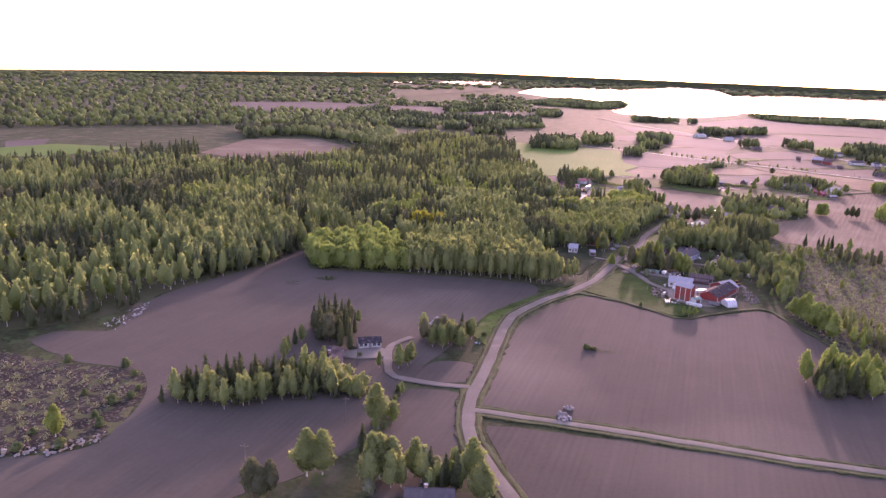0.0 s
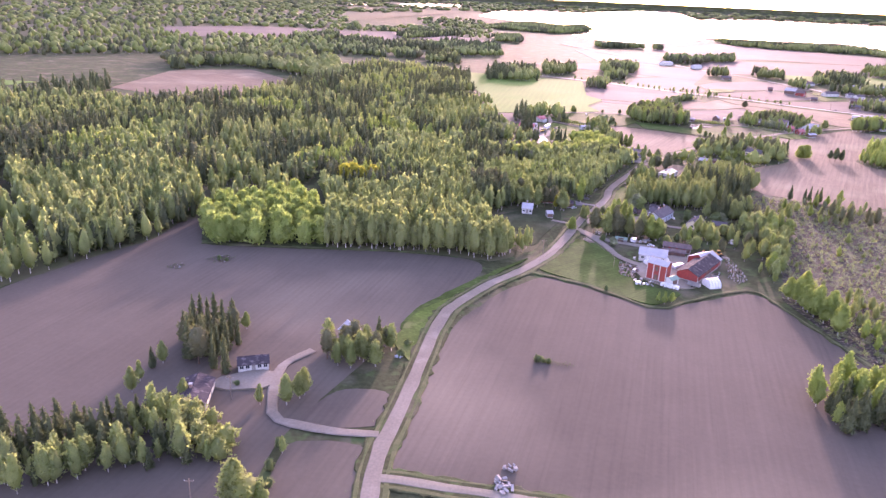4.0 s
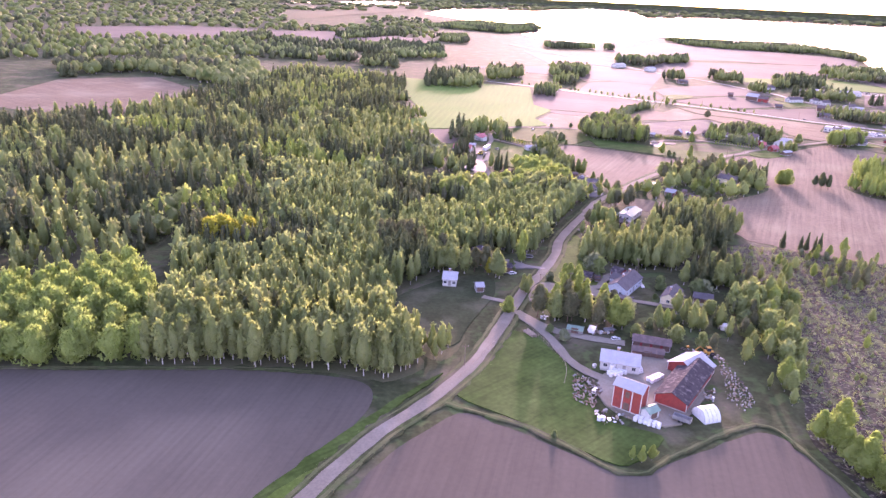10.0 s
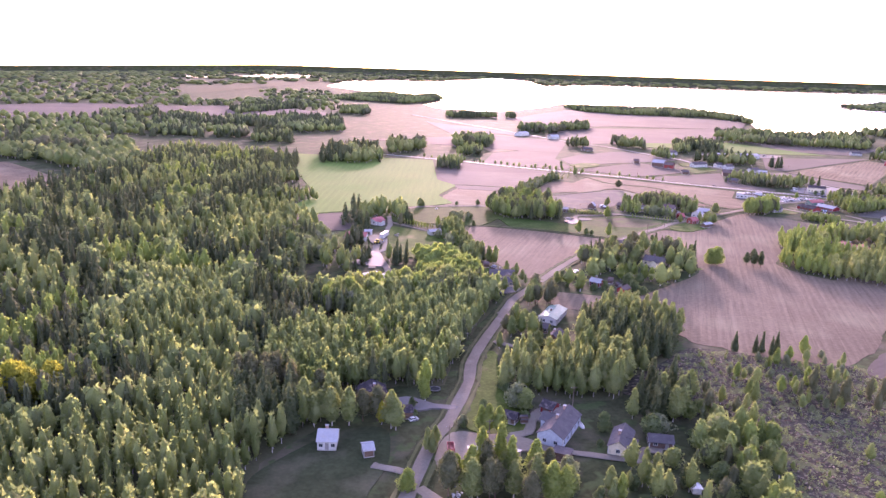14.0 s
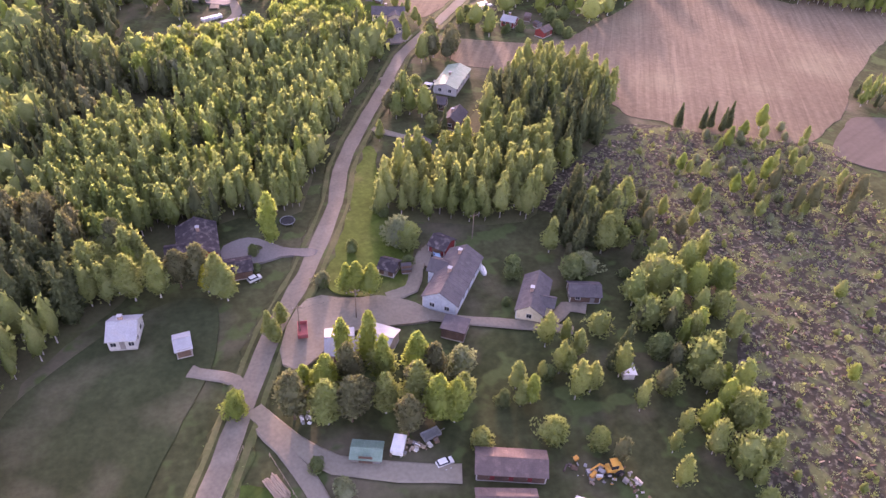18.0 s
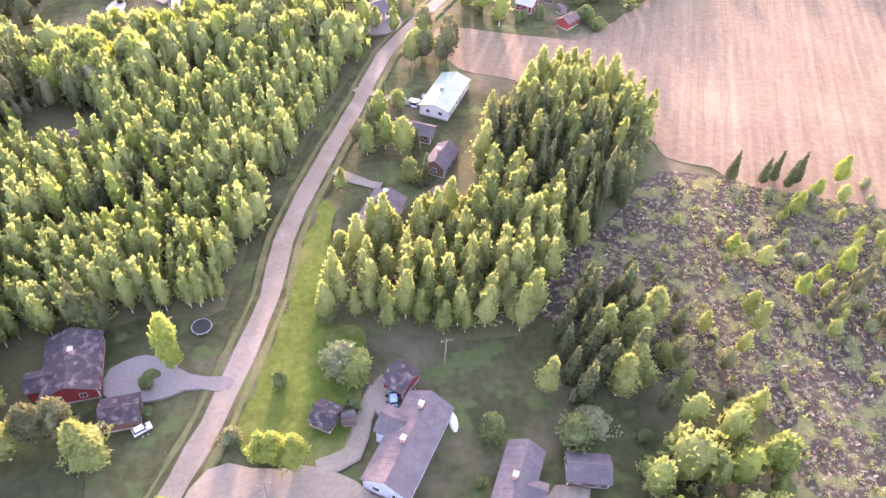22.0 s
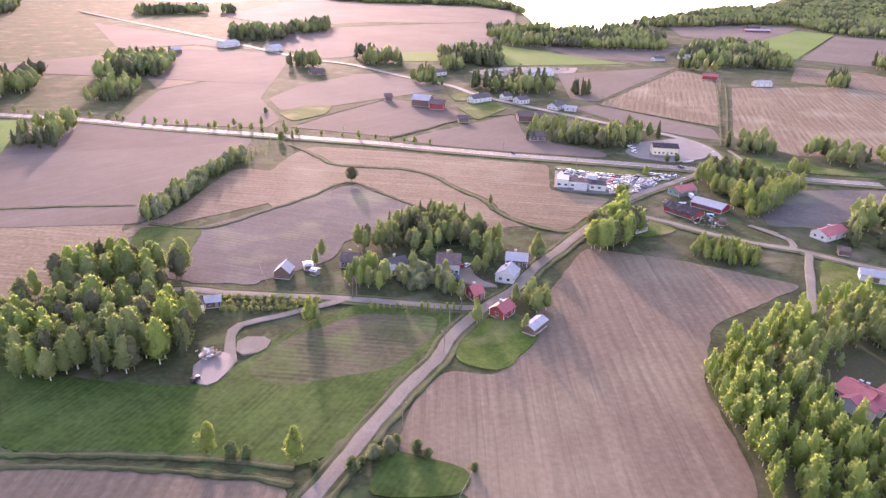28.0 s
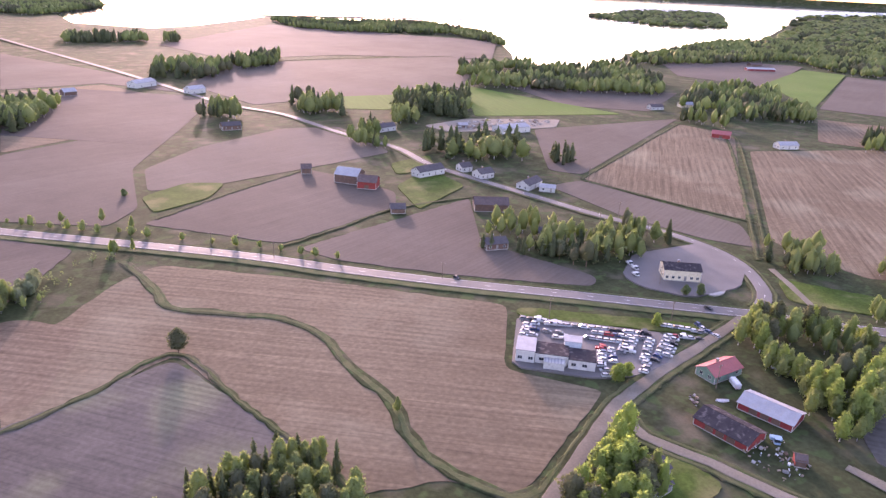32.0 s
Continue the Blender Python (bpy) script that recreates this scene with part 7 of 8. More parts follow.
def disc(r, z0, z1, sides=24):
    return tube([(0, 0, z0), (0, 0, z1)], r, sides)


def pool(x, y, r=2.2):
    top = tagged(new("swimming_pool"), "round above-ground pool with blue water", "pool")
    top.matrix_basis = Matrix.Translation((x, y, support(x, y)))
    part("rim", disc(r, 0, 0.9), WHITE, top)
    part("water", disc(r - 0.15, 0.85, 0.93), POOL, top, "clear blue pool water")


def trampoline(x, y):
    top = tagged(new("trampoline"), "round black trampoline on the lawn", "trampoline")
    top.matrix_basis = Matrix.Translation((x, y, support(x, y)))
    part("mat", disc(1.7, 0.7, 0.74), RUBBER, top)
    part("frame", tube([(1.8 * math.cos(0.2618 * k), 1.8 * math.sin(0.2618 * k), 0.72) for k in range(25)], 0.1, 6), STEEL, top)
    for k in range(6):
        part("leg", tube([(1.8 * math.cos(k * 1.047), 1.8 * math.sin(k * 1.047), 0), (1.8 * math.cos(k * 1.047), 1.8 * math.sin(k * 1.047), 0.64)], 0.04, 5), STEEL, top)


BALE = bpy.data.meshes.new("bale")
bm = tube([(0, 0, 0), (0, 0, 0.06), (0, 0, 1.1), (0, 0, 1.16)], [0.5, 0.58, 0.58, 0.5], 12)
bm.to_mesh(BALE)
bm.free()
BALE.materials.append(WRAP)


def bales(a, b, nx, ny, group, stack=1, gap=1.2):
    """Wrapped hay bales standing side by side."""
    (ax, ay), (bx, by) = a, b
    d = math.hypot(bx - ax, by - ay) or 1
    ux, uy = (bx - ax) / d, (by - ay) / d
    r = random.Random(nx * 7 + ny)
    for i in range(nx):
        for j in range(ny):
            for s in range(stack):
                ob = tagged(new("hay_bale", BALE), "white plastic-wrapped round hay bale", "hay bale", group)
                ob.matrix_basis = Matrix.Translation((ax + ux * i * gap - uy * j * gap + r.uniform(-0.15, 0.15), ay + uy * i * gap + ux * j * gap + r.uniform(-0.15, 0.15), support(ax, ay) + s * 1.16))


def heap(poly, n, label, mats, size=(0.3, 1.6), seed=1, tall=0.8, name="scrap_heap", category="scrap", long=1.0):
    """A litter of planks, boxes and scrap lying about, as one heap."""
    rnd = random.Random(seed)
    at = scatter(list(poly), 1.0, seed)
    if not len(at):
        return
    verts, faces, slots = [], [], []
    low = support(*at[0])
    for k in range(n):
        x, y = at[rnd.randrange(len(at))]
        s = rnd.uniform(*size)
        sx, sy, sz = s * long * rnd.uniform(0.5, 1), s * rnd.uniform(0.15, 0.6), s * rnd.uniform(0.1, 0.5)
        m = Matrix.Translation((x, y, low + sz / 2 + rnd.uniform(0, tall))) @ Euler((rnd.gauss(0, 0.2), rnd.gauss(0, 0.2), rnd.uniform(0, 6.28))).to_matrix().to_4x4()
        o = len(verts)
        for dz in (-0.5, 0.5):
            for dx, dy in ((-0.5, -0.5), (0.5, -0.5), (0.45, 0.5), (-0.5, 0.42)):
                verts.append(tuple(m @ Vector((dx * sx, dy * sy, dz * sz))))
        faces += [tuple(o + i for i in f) for f in ((3, 2, 1, 0), (4, 5, 6, 7), (0, 1, 5, 4), (1, 2, 6, 5), (2, 3, 7, 6), (3, 0, 4, 7))]
        slots += [rnd.randrange(len(mats))] * 6
    return tagged(new(name, mesh_of(name, verts, faces, mats, slots)), label, category, kind="stuff")


def log_pile(x, y, heading, n=18, length=5.0, group="log piles"):
    top = tagged(new("log_pile"), "stack of pale cut logs lying on grass", "log pile", group)
    top.matrix_basis = pose(x, y, support(x, y), 0, 0, heading)
    me = bpy.data.meshes.new("log")
    bm = tube([(-length / 2, 0, 0), (length / 2, 0, 0)], [0.16, 0.13], 7)
    bm.to_mesh(me)
    bm.free()
    me.materials.append(TIMBER)
    r = random.Random(n)
    for k in range(n):
        row, col = divmod(k, 7)
        share("log", me, top, at=pose(r.uniform(-0.4, 0.4), (col - 3) * 0.34 + row * 0.17, 0.16 + row * 0.28, 0, 0, r.uniform(-3, 3)))


def machine(x, y, heading, paint, label, arm=True):
    """A tracked or wheeled farm machine: chassis, cab, arm with bucket and wheels."""
    top = tagged(new("excavator" if arm else "tractor"), label, "excavator" if arm else "tractor")
    top.matrix_basis = pose(x, y, support(x, y), 0, 0, heading)
    bm = boxes((-1.6, -0.8, 0.7, 1.3, 0.8, 1.6))
    bmesh.ops.bevel(bm, geom=list(bm.edges), offset=0.12, segments=1, affect="EDGES")
    part("chassis", bm, paint, top)
    c = part("cab", boxes((-0.6, -0.7, 1.605, 0.6, 0.7, 2.7)), GLASS, top)
    part("cab_roof", boxes((-0.7, -0.78, 2.703, 0.7, 0.78, 2.85)), paint, c)
    for s in (-1, 1):
        for xx, r in ((-1.0, 0.75), (1.0, 0.55)):
            part("wheel", tube([(xx, s * 0.82, r), (xx, s * 1.15, r)], r, 12), RUBBER, top)
    if arm:
        part("arm", tube([(1.1, 0, 1.5), (2.8, 0, 2.9), (4.2, 0, 1.4)], 0.17, 6), paint, top)
        part("bucket", prism([(-0.5, 0.6), (0.5, 0.6), (0.45, 1.3), (-0.45, 1.3)], 4.0, 4.8), STEEL, top)


def trailer(x, y, heading, mat, label, ln=2.2, wd=1.1, hi=0.8, cover=False):
    top = tagged(new("trailer"), label, "trailer")
    top.matrix_basis = pose(x, y, support(x, y), 0, 0, heading)
    part("bed", boxes((-ln, -wd, 0.6, ln, wd, 0.75)), mat, top)
    for nm, r in (("side", (-ln, -wd, 0.753, ln, -wd + 0.08, 0.75 + hi)), ("side", (-ln, wd - 0.08, 0.753, ln, wd, 0.75 + hi)), ("tailgate", (-ln, -wd + 0.082, 0.753, -ln + 0.08, wd - 0.082, 0.75 + hi)), ("front_board", (ln - 0.08, -wd + 0.082, 0.753, ln, wd - 0.082, 0.75 + hi))):
        part(nm, boxes(r), mat, top)
    if cover:
        part("tarpaulin", boxes((-ln - 0.03, -wd - 0.03, 0.76 + hi, ln + 0.03, wd + 0.03, 0.9 + hi)), WRAP, top, "pale trailer roof sheet")
    part("drawbar", boxes((ln + 0.003, -0.07, 0.6, ln + 1.2, 0.07, 0.7)), STEEL, top)
    for s in (-1, 1):
        for xx in (-0.5, 0.5):
            part("wheel", tube([(xx, s * wd * 0.8, 0.35), (xx, s * wd * 0.98, 0.35)], 0.35, 10), RUBBER, top)


def tunnel(ends, width, height):
    """A greenhouse tunnel of white film on hoops."""
    (ax, ay), (bx, by) = ends
    top = tagged(new("greenhouse_tunnel"), "white arched plastic storage tunnel", "tunnel")
    top.matrix_basis = pose((ax + bx) / 2, (ay + by) / 2, support(ax, ay), 0, 0, math.degrees(math.atan2(by - ay, bx - ax)))
    L = math.hypot(bx - ax, by - ay) / 2
    arc = [(width / 2 * math.cos(math.pi * k / 12), height * math.sin(math.pi * k / 12)) for k in range(13)]
    part("cover", prism(arc, -L, L), WRAP, top)
    for k in range(5):
        x = -L + 2 * L * k / 4
        part("hoop", tube([(x, y * 1.01, z * 1.01) for y, z in arc], 0.05, 5), STEEL, top)


def utility_pole(x, y, h=8.5, twin=False):
    top = tagged(new("utility_pole"), "tall brown wooden utility pole with crossarm", "pole", "utility poles")
    top.matrix_basis = Matrix.Translation(lie(x, y))
    for s in ((-0.7, 0.7) if twin else (0,)):
        part("post", tube([(s, 0, 0), (s, 0, h)], [0.14, 0.1], 7), POLE, top)
    part("crossarm", boxes((-1.0, -0.06, h - 0.7, 1.0, 0.06, h - 0.58)), POLE, top)
    for xx in (-0.9, 0, 0.9):
        part("insulator", tube([(xx, 0, h - 0.575), (xx, 0, h - 0.38)], [0.07, 0.04], 6), WHITE, top)


def wires(points, h=8.3):
    """Three sagging wires from pole to pole."""
    for k, off in enumerate((-0.9, 0.9)):
        for (ax, ay), (bx, by) in zip(points, points[1:]):
            d = math.hypot(bx - ax, by - ay)
            nx, ny = (by - ay) / d * off, -(bx - ax) / d * off
            pts = [(ax + (bx - ax) * u + nx, ay + (by - ay) * u + ny, h - d * 0.06 * u * (1 - u)) for u in [i / 8 for i in range(9)]]
            ob = tagged(new("power_line"), "thin grey overhead power line", "wire", "overhead wires")
            part("wire", tube(pts, 0.012, 4), RUBBER, ob)


def fence(line, step=2.6, label="weathered post and rail fence round the paddock"):
    top = tagged(new("fence"), label, "fence")
    pts = curve_points(line, step)
    me = bpy.data.meshes.new("post")
    bm = tube([(0, 0, 0), (0, 0, 1.15)], 0.06, 5)
    bm.to_mesh(me)
    bm.free()
    me.materials.append(TIMBER)
    for x, y in pts:
        share("post", me, top, at=Matrix.Translation((x, y, 0.3)))
    for (ax, ay), (bx, by) in zip(pts, pts[1:]):
        part("rail", tube([(ax, ay, 1.25), (bx, by, 1.25)], 0.04, 4), TIMBER, top)


# ---- the car dealer's hall ----
def car_hall():
    (ax, ay), (bx, by) = (475, 778), (493, 761)
    top = tagged(new("dealer_hall"), "low flat-roofed car dealer hall with white annexes", "hall")
    d = math.hypot(bx - ax, by - ay)
    top.matrix_basis = pose(ax, ay, 0.3, 0, 0, math.degrees(math.atan2(by - ay, bx - ax)))
    for nm, x0, x1, y0, y1, h, wl, rf in (("white_annexe", 0, d * 0.24, 0, 9, 4.2, WHITE, R_METAL), ("main_hall", d * 0.245, d * 0.66, 0.5, 8, 3.6, WHITE, R_DARK), ("side_hall", d * 0.665, d, -0.5, 7, 3.3, WHITE, R_DARK), ("tower", d * 0.6, d * 0.82, 7.6, 12, 5.2, BLUE, R_METAL)):
        w = part(nm, boxes((x0, y0, 0, x1, y1, h)), wl, top)
        part("roof", boxes((x0 - 0.15, y0 - 0.15, h + 0.003, x1 + 0.15, y1 + 0.15, h + 0.25)), rf, w)
    part("porch", boxes((d * 0.36, -2.6, 0, d * 0.62, 0.45, 2.6)), WHITE, top)
    for k in range(6):
        x = d * 0.37 + k * d * 0.04
        part("porch_rib", boxes((x, -2.7, 2.603, x + 0.3, 0.45, 2.7)), R_METAL, top)
    f, g = window_meshes(1.6, 1.2)
    for k in range(7):
        share("pane", g, share("window", f, top, at=Matrix.Translation((1.4 + k * d / 7.4, (0 if k < 2 else 0.5 if k < 5 else -0.5) - 0.003, 1.2)) @ Matrix.Rotation(math.pi, 4, "Z")))


car_hall()
pond = [(576, 785), (585, 785), (586, 780), (576, 779)]
patch("yard", pond, CONCRETE, "round pale paved disc on the verge", "paving", 3)

# ---- loose things of the farm and the yards ----
tunnel([(136, 321), (141, 322)], 6.0, 3.2)
bales((119, 343), (123, 344), 5, 2, "wrapped bales by the farmhouse")
bales((120, 346), (125, 347), 4, 1, "wrapped bales by the farmhouse", 2)
tunnel([(127, 345), (129, 346)], 3.0, 1.9)
bales((123, 317), (126, 321), 2, 6, "row of wrapped bales", 1)
bales((130, 339), (135, 342), 5, 2, "bales by the cowshed")
bales((108, 321), (110, 321), 2, 1, "single bales on grass")
bales((111, 335), (112, 336), 2, 1, "single bales on grass")
bales((112, 580), (119, 583), 7, 2, "bales at the forest yard")
patch("yard", [(99, 571), (102, 578), (106, 577), (104, 568)], CONCRETE, "dark grey concrete slab in the clearing", "slab", 1)
SCRAP = [STEEL, TIMBER, R_BROWN, GREY, CONCRETE, TIMBER, B_DARK, WRAP]
heap([(158, 355), (159, 349), (158, 337), (156, 327), (150, 322), (149, 330), (154, 343)], 420, "long row of scrap, planks and wrapped bundles", SCRAP[:7], (0.2, 0.85), seed=81)
heap([(108, 345), (115, 342), (113, 334), (108, 326), (104, 332)], 280, "jumbled heap of poles and timber waste", [TIMBER, GREY, B_DARK], (0.25, 1.0), 82, 0.5, "timber_heap", "timber", 1.6)
heap([(108, 325), (118, 322), (115, 319), (107, 319)], 40, "rusty machine parts lying by the granary", SCRAP, seed=83)
heap([(112, 351), (117, 349), (116, 347), (112, 348)], 24, "boxes and bundles beside the farm road", SCRAP, seed=84)
heap([(144, 334), (148, 335), (144, 328), (140, 328)], 30, "scrap metal stacked behind the cowshed", SCRAP, seed=85)
heap([(106, 383), (110, 386), (111, 384), (108, 381)], 60, "glinting pile of scrap tubs beside the road", [WRAP, STEEL, R_METAL], (0.3, 1.0), 86)
heap([(120, 371), (122, 374), (130, 372), (130, 372), (124, 369)], 60, "scrap and pallets beside the parking place", SCRAP, seed=87)
heap([(147, 360), (151, 360), (159, 355), (159, 352), (151, 355)], 60, "scrap machinery parts round the digger", SCRAP + [ORANGE], seed=88)
heap([(130, 366), (133, 365), (132, 364), (130, 365)], 12, "buckets and tools by the shed", SCRAP, seed=89)
heap([(76, 402), (79, 400), (78, 399)], 14, "pale woodpile in the grass", [TIMBER], (0.6, 1.6), 90, 0.4, "woodpile", "woodpile")
heap([(123, 600), (125, 594), (128, 577), (126, 568)], 30, "gravel and boulders at the yard edge", [ROCK, CONCRETE], seed=91, name="rubble", category="rubble")
heap([(164, 674), (175, 678), (174, 664), (165, 662)], 70, "building rubble round the unfinished house", [WHITE, CONCRETE, R_RED, TIMBER], (0.3, 1.5), 92, 0.5, "rubble", "rubble")
heap([(149, 625), (162, 627), (162, 624), (150, 622)], 40, "stony spoil bank across the meadow", [ROCK, CONCRETE], (0.3, 0.9), 93, 0.3, "rubble", "rubble")
heap([(276, 705), (283, 703), (281, 698), (276, 700)], 40, "pale brushwood pile beside the parking place", [TIMBER, WHITE], (0.5, 2.0), 94, 0.8, "brushwood", "brushwood", 1.5)
heap([(139, 664), (145, 668), (144, 661), (139, 658)], 30, "machinery parts on the gravel yard", SCRAP, seed=95)
heap([(501, 717), (508, 713), (509, 699), (498, 698), (496, 707)], 60, "odd timber and junk in the barn yard", SCRAP, seed=96)
heap([(508, 737), (512, 736), (509, 733), (504, 733)], 16, "crates beside the barn gable", SCRAP, seed=97)
heap([(36, 198), (38, 204), (42, 202), (42, 197), (38, 196)], 26, "heap of field stones on the soil", [ROCK], (0.8, 2.2), 98, 0.8, "stone_heap", "stones")
heap([(40, 206), (44, 207), (44, 205), (41, 204)], 14, "heap of field stones on the soil", [ROCK], (0.8, 1.8), 99, 0.6, "stone_heap", "stones")
for k, spot in enumerate(([(-64, 336), (-61, 341), (-56, 342), (-52, 340), (-53, 335), (-59, 333)], [(-76, 328), (-73, 331), (-69, 330), (-70, 326), (-74, 325)], [(58, 258), (64, 258), (69, 256), (68, 254), (62, 255)])):
    stand("field_weeds", "bush", scatter(spot, 0.9, 110 + k), (0.3, 0.8), 20, "dark weeds on a stone mound in the tilled field", leaf=L_SPRUCE, seed=120 + k, wide=1.3)
heap([(-61, 336), (-60, 341), (-55, 341), (-54, 336), (-56, 332)], 22, "stone islet in the tilled field", [ROCK, B_DARK], (0.4, 1.1), 100, 0.4, "stone_heap", "stones")
heap([(-75, 329), (-71, 331), (-70, 327), (-73, 326)], 12, "stone islet in the tilled field", [ROCK, B_DARK], (0.4, 1.0), 101, 0.4, "stone_heap", "stones")
heap([(-134, 259), (-133, 283), (-127, 292), (-124, 274), (-127, 257)], 60, "pale boulders cleared along the field edge", [ROCK, CONCRETE], (0.5, 1.6), 102, 0.5, "stone_row", "stones")
heap([(-118, 170), (-105, 171), (-97, 176), (-94, 181), (-92, 174), (-102, 166), (-114, 164)], 70, "pale stones and roots along the clearing edge", [ROCK, TIMBER], (0.5, 1.6), 103, 0.5, "stone_row", "stones")
heap([(14, 260), (21, 263), (22, 260), (15, 258)], 10, "grey tarpaulin and crates by the roadside", [BLUE, CONCRETE], (0.8, 1.8), 104, 0.3)
heap(CLEARING, 3200, "scattered logging slash, sticks and stumps", [TIMBER, B_DARK, BROWN], (0.2, 0.8), 105, 0.15, "logging_slash", "slash", 1.8)
heap([(-191, 225), (-154, 229), (-125, 222), (-102, 217), (-94, 185), (-105, 171), (-144, 164)], 600, "scattered logging slash, sticks and stumps", [B_DARK, BROWN, TIMBER], (0.2, 0.9), 106, 0.15, "logging_slash", "slash", 1.8)
patch("yard", [(645, 1108), (696, 1121), (776, 1090), (748, 1064), (701, 1071), (653, 1078)], M_TRACK, "pale gravel timber yard by the old road", "yard", 1)
heap([(655, 1100), (696, 1114), (764, 1089), (744, 1072), (702, 1079), (660, 1084)], 90, "rows of sawn timber and pallets in the yard", [TIMBER, CONCRETE, GREY, WHITE], (1.0, 3.2), 107, 0.5, "timber_stack", "timber", 1.8)
log_pile(*(101.2, 371.6), 112, 26, 4.6)
machine(*(155.8, 356.0), 170, ORANGE, "old orange excavator parked by the shed")
machine(*(128.0, 644.4), 30, YELLOW, "yellow digger on the gravel yard")
machine(*(162.8, 627.1), 60, STEEL, "dark tractor standing on the meadow", False)
trailer(*(165.7, 622.2), 110, WRAP, "pale cargo trailer behind the tractor", 1.8, 1.0, 1.2, True)
trailer(*(112.5, 404.9), 80, R_RED, "red tipping trailer on the sand yard", 2.0, 1.0, 0.9)
trailer(*(134.9, 660.3), 62, WHITE, "long white semitrailer on the yard", 5.5, 1.2, 2.4, True)
trailer(*(130.4, 319.0), 140, STEEL, "dark green farm trailer by the tunnel", 2.4, 1.0, 0.9)
for k in range(4):
    x, y = (106.8, 623.7)
    trailer(x + 4.5 * k, y + 0.6 * k, 8, STEEL, "dark flat wagon in a row on the yard", 2.0, 1.0, 0.5)
trailer(*(122.4, 372.5), 60, WRAP, "small trailer covered with a white tarpaulin", 1.8, 1.1, 0.9, True)
trailer(*(128.6, 373.0), 10, STEEL, "low grey steel trailer by the parking place", 1.7, 0.9, 0.5)
caravan(*(222.8, 567.6), 15)
trailer(*(225.9, 566.7), 15, R_METAL, "small pale car trailer", 1.0, 0.7, 0.6, True)
caravan(*(220.6, 564.6), 10)
caravan(*(525.3, 734.0), 60)
boat(*(155.8, 412.2), 80)
boat(*(515.1, 730.9), 150)
pool(*(276.9, 574.8))
pool(*(174.8, 591.6), 1.9)
trampoline(*(117.0, 443.7))
log_pile(*(225.5, 564.3), 15, 14, 3.0)
POLES = [(112, 405), (124, 406), (338, 670), (-27, 191), (-49, 162), (268, 788)]
for x, y in POLES:
    utility_pole(x, y)
LINE_A = [(310, 645), (347, 681), (358, 691), (331, 715)]
LINE_B = [(519, 736), (566, 798), (617, 869), (654, 929)]
LINE_C = [(505, 796), (543, 773)]
for x, y in LINE_A[:2] + LINE_B + LINE_C:
    utility_pole(x, y)
utility_pole(*(358.2, 690.8))
utility_pole(*(330.8, 714.7), 8.5, True)
wires(LINE_A[:2])
wires(LINE_B)
wires([(112, 405), (124, 406)])
for x, y in [(490, 843), (439, 892), (420, 915), (607, 841), (597, 863), (76, 351), (112, 442), (-29, 234), (158, 424)]:
    utility_pole(x, y, 7.5)
fence([(73, 343), (82, 356), (92, 372), (97, 381)])
fence([(104, 340), (107, 350), (105, 363), (101, 378)])
fence([(305, 640), (312, 632), (317, 625), (309, 618)], 3.0, "dark board fence round the walled garden")
fence([(309, 738), (313, 757), (328, 756)], 3.0, "dark slatted fence round the garden plot")
stand("orchard", "round", np.array([(ax + (bx - ax) * k / 11, ay + (by - ay) * k / 11) for (ax, ay), (bx, by) in ([(291, 731), (315, 718)], [(290, 727), (311, 716)], [(292, 736), (319, 719)]) for k in range(12)]), (1.6, 2.4), 60, "rows of young fruit bushes beside the road", seed=5, category="orchard")
stand("hedge", "poplar", np.array([(ax + (bx - ax) * k / 14, ay + (by - ay) * k / 14) for (ax, ay), (bx, by) in ([(155, 710), (172, 685)], [(332, 705), (357, 690)]) for k in range(15)]), (2.2, 3.4), 60, "row of young bright hedge trees", seed=6, category="hedge")
rnd = random.Random(14)
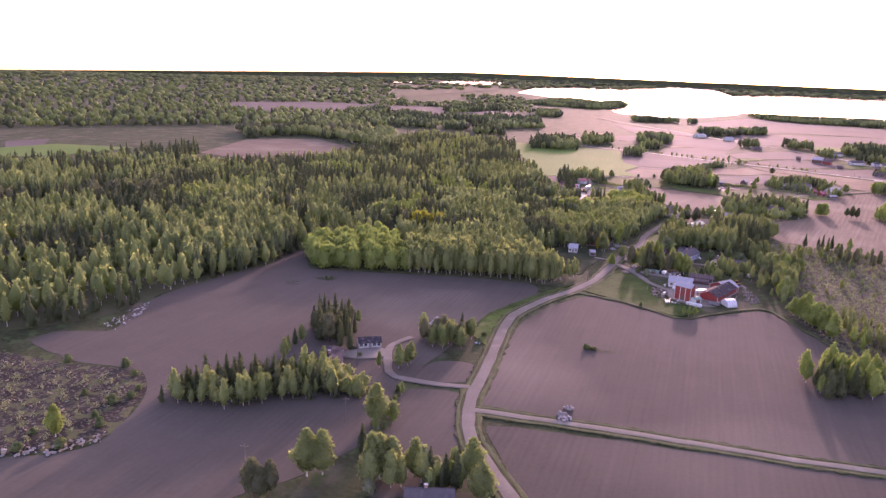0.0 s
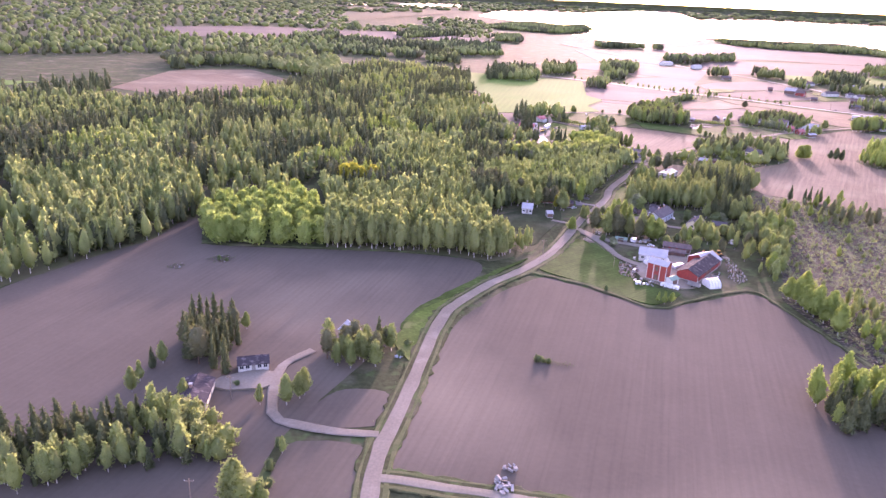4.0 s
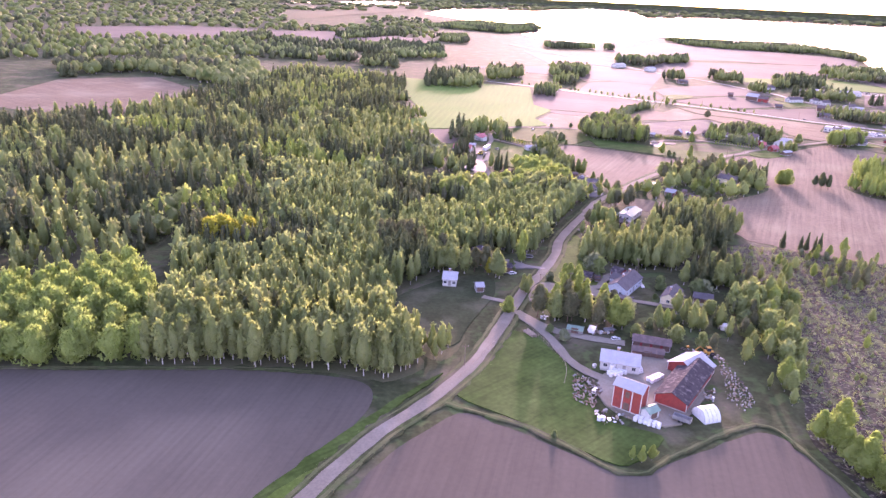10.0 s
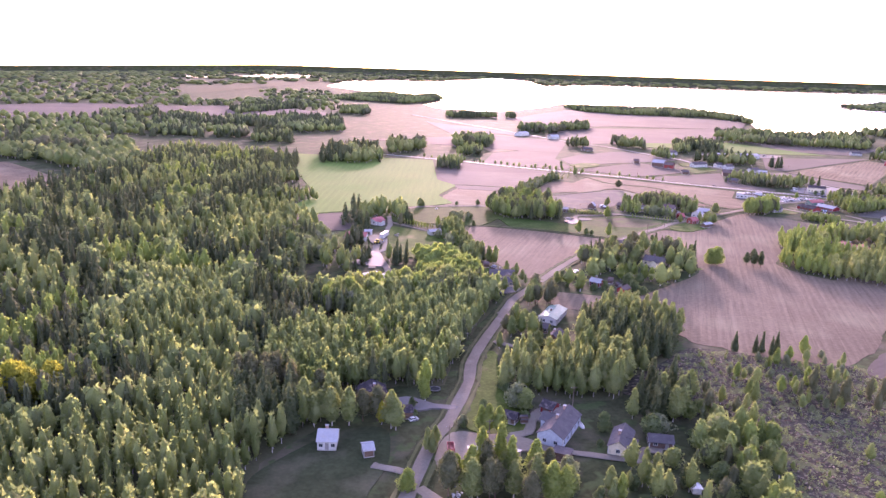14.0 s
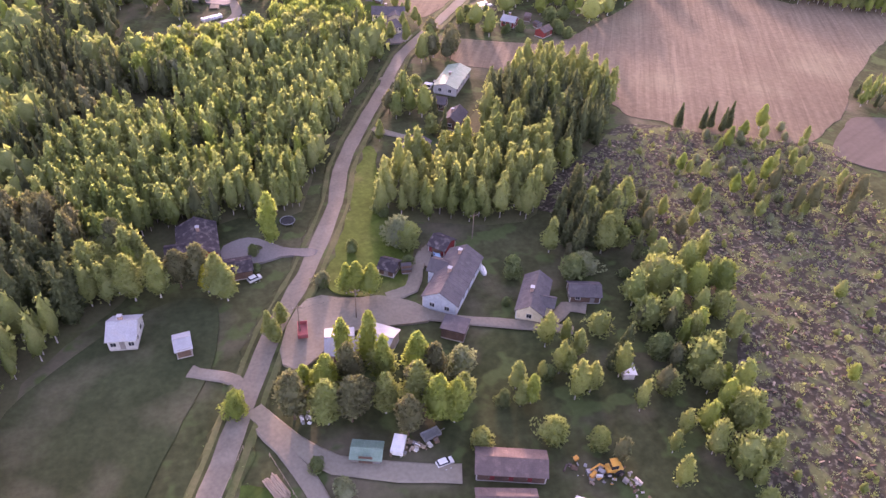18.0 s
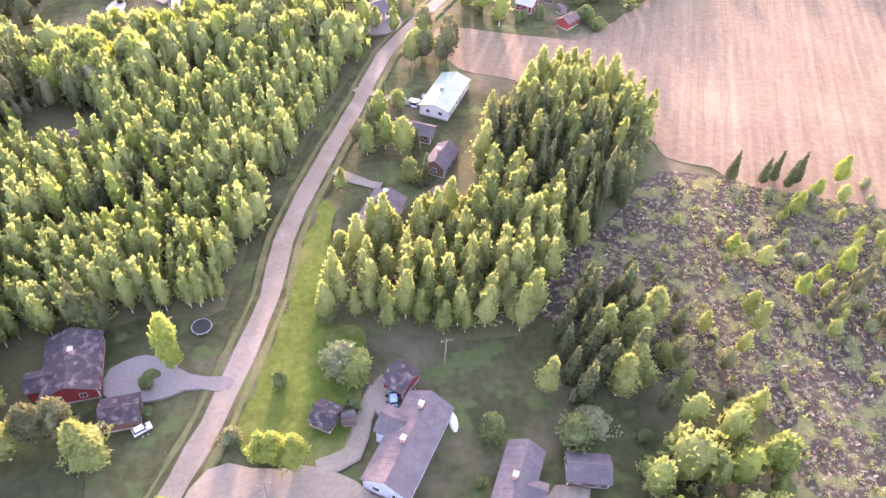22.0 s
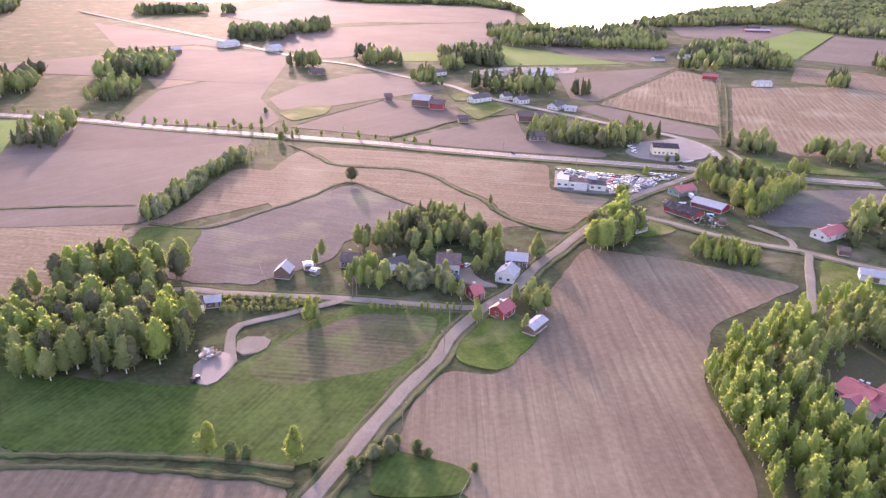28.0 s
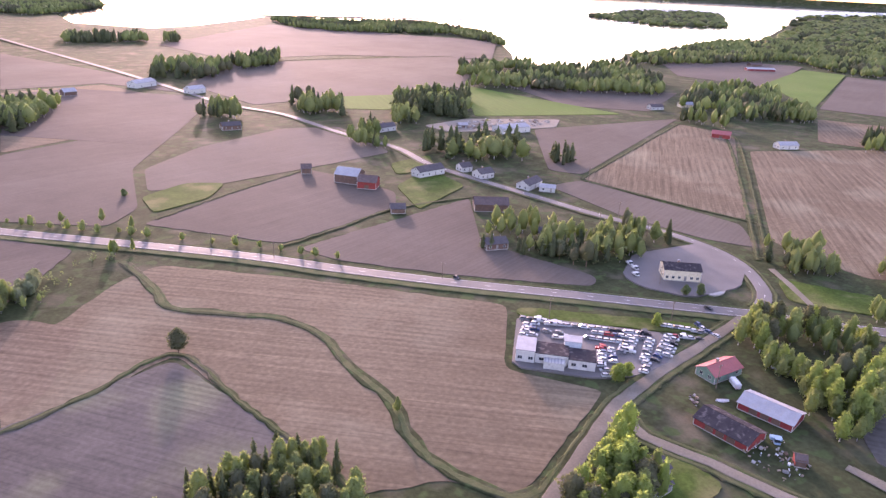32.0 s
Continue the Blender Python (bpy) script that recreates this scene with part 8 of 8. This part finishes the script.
stand("roadside_bushes", "willow", np.array([(x + rnd.uniform(6.5, 9.0), y + rnd.uniform(6.5, 9.0)) for x, y in curve_points(HIGHWAY[1:6], 7.0) if rnd.random() < 0.62]), (2.0, 5.0), 40, "willow bushes and young birches along the highway ditch", leaf=L_BIRCH, seed=15, wide=0.9)
stand("brook_bushes", "bush", np.array([p for k, p in enumerate(curve_points(BROOK, 6)) if k % 3 == 0]), (0.5, 1.3), 20, "low weeds and bushes along the field brook", seed=8)
for line, w in ((MAIN, 4.6), (HIGHWAY, 7.0), (CROSS, 4.0), (EAST, 3.0)):
    pts = curve_points(line, 3.0)
    at = []
    rnd = random.Random(len(pts))
    for (ax, ay), (bx, by) in zip(pts, pts[1:]):
        d = math.hypot(bx - ax, by - ay) or 1
        s = rnd.choice((-1, 1)) * (w / 2 + rnd.uniform(1.2, 3.2))
        at.append((ax + (by - ay) / d * s, ay - (bx - ax) / d * s))
    stand("roadside_weeds", "bush", np.array(at), (0.3, 0.8), 14, "tufts of weeds along the road ditch", seed=len(pts))
# road markings
MARK = plain("road_paint", (0.75, 0.75, 0.72), 0.7)
marks = tagged(new("road_marking"), "worn white road markings", "marking", kind="structure")
for line, w in ((HIGHWAY, 7.0), (OLD, 5.4)):
    pts = curve_points(line, 4.0)
    for k, ((ax, ay), (bx, by)) in enumerate(zip(pts, pts[1:])):
        if math.hypot(ax - 400, ay - 800) > 420:
            continue
        d = math.hypot(bx - ax, by - ay) or 1
        ux, uy = (bx - ax) / d, (by - ay) / d
        rows = [(0, 0.5)] if k % 3 == 0 else []
        for off, ln in rows + ([(-w / 2 + 0.4, 1.0), (w / 2 - 0.4, 1.0)] if w > 6 else []):
            bm = bmesh.new()
            v = [bm.verts.new((ax + ux * s * d * ln + uy * (off + o), ay + uy * s * d * ln - ux * (off + o), 0.6)) for s, o in ((0, -0.09), (1, -0.09), (1, 0.09), (0, 0.09))]
            f = bm.faces.new(v)
            bmesh.ops.recalc_face_normals(bm, faces=[f])
            if f.normal.z < 0:
                f.normal_flip()
            part("stripe", bm, MARK, marks)
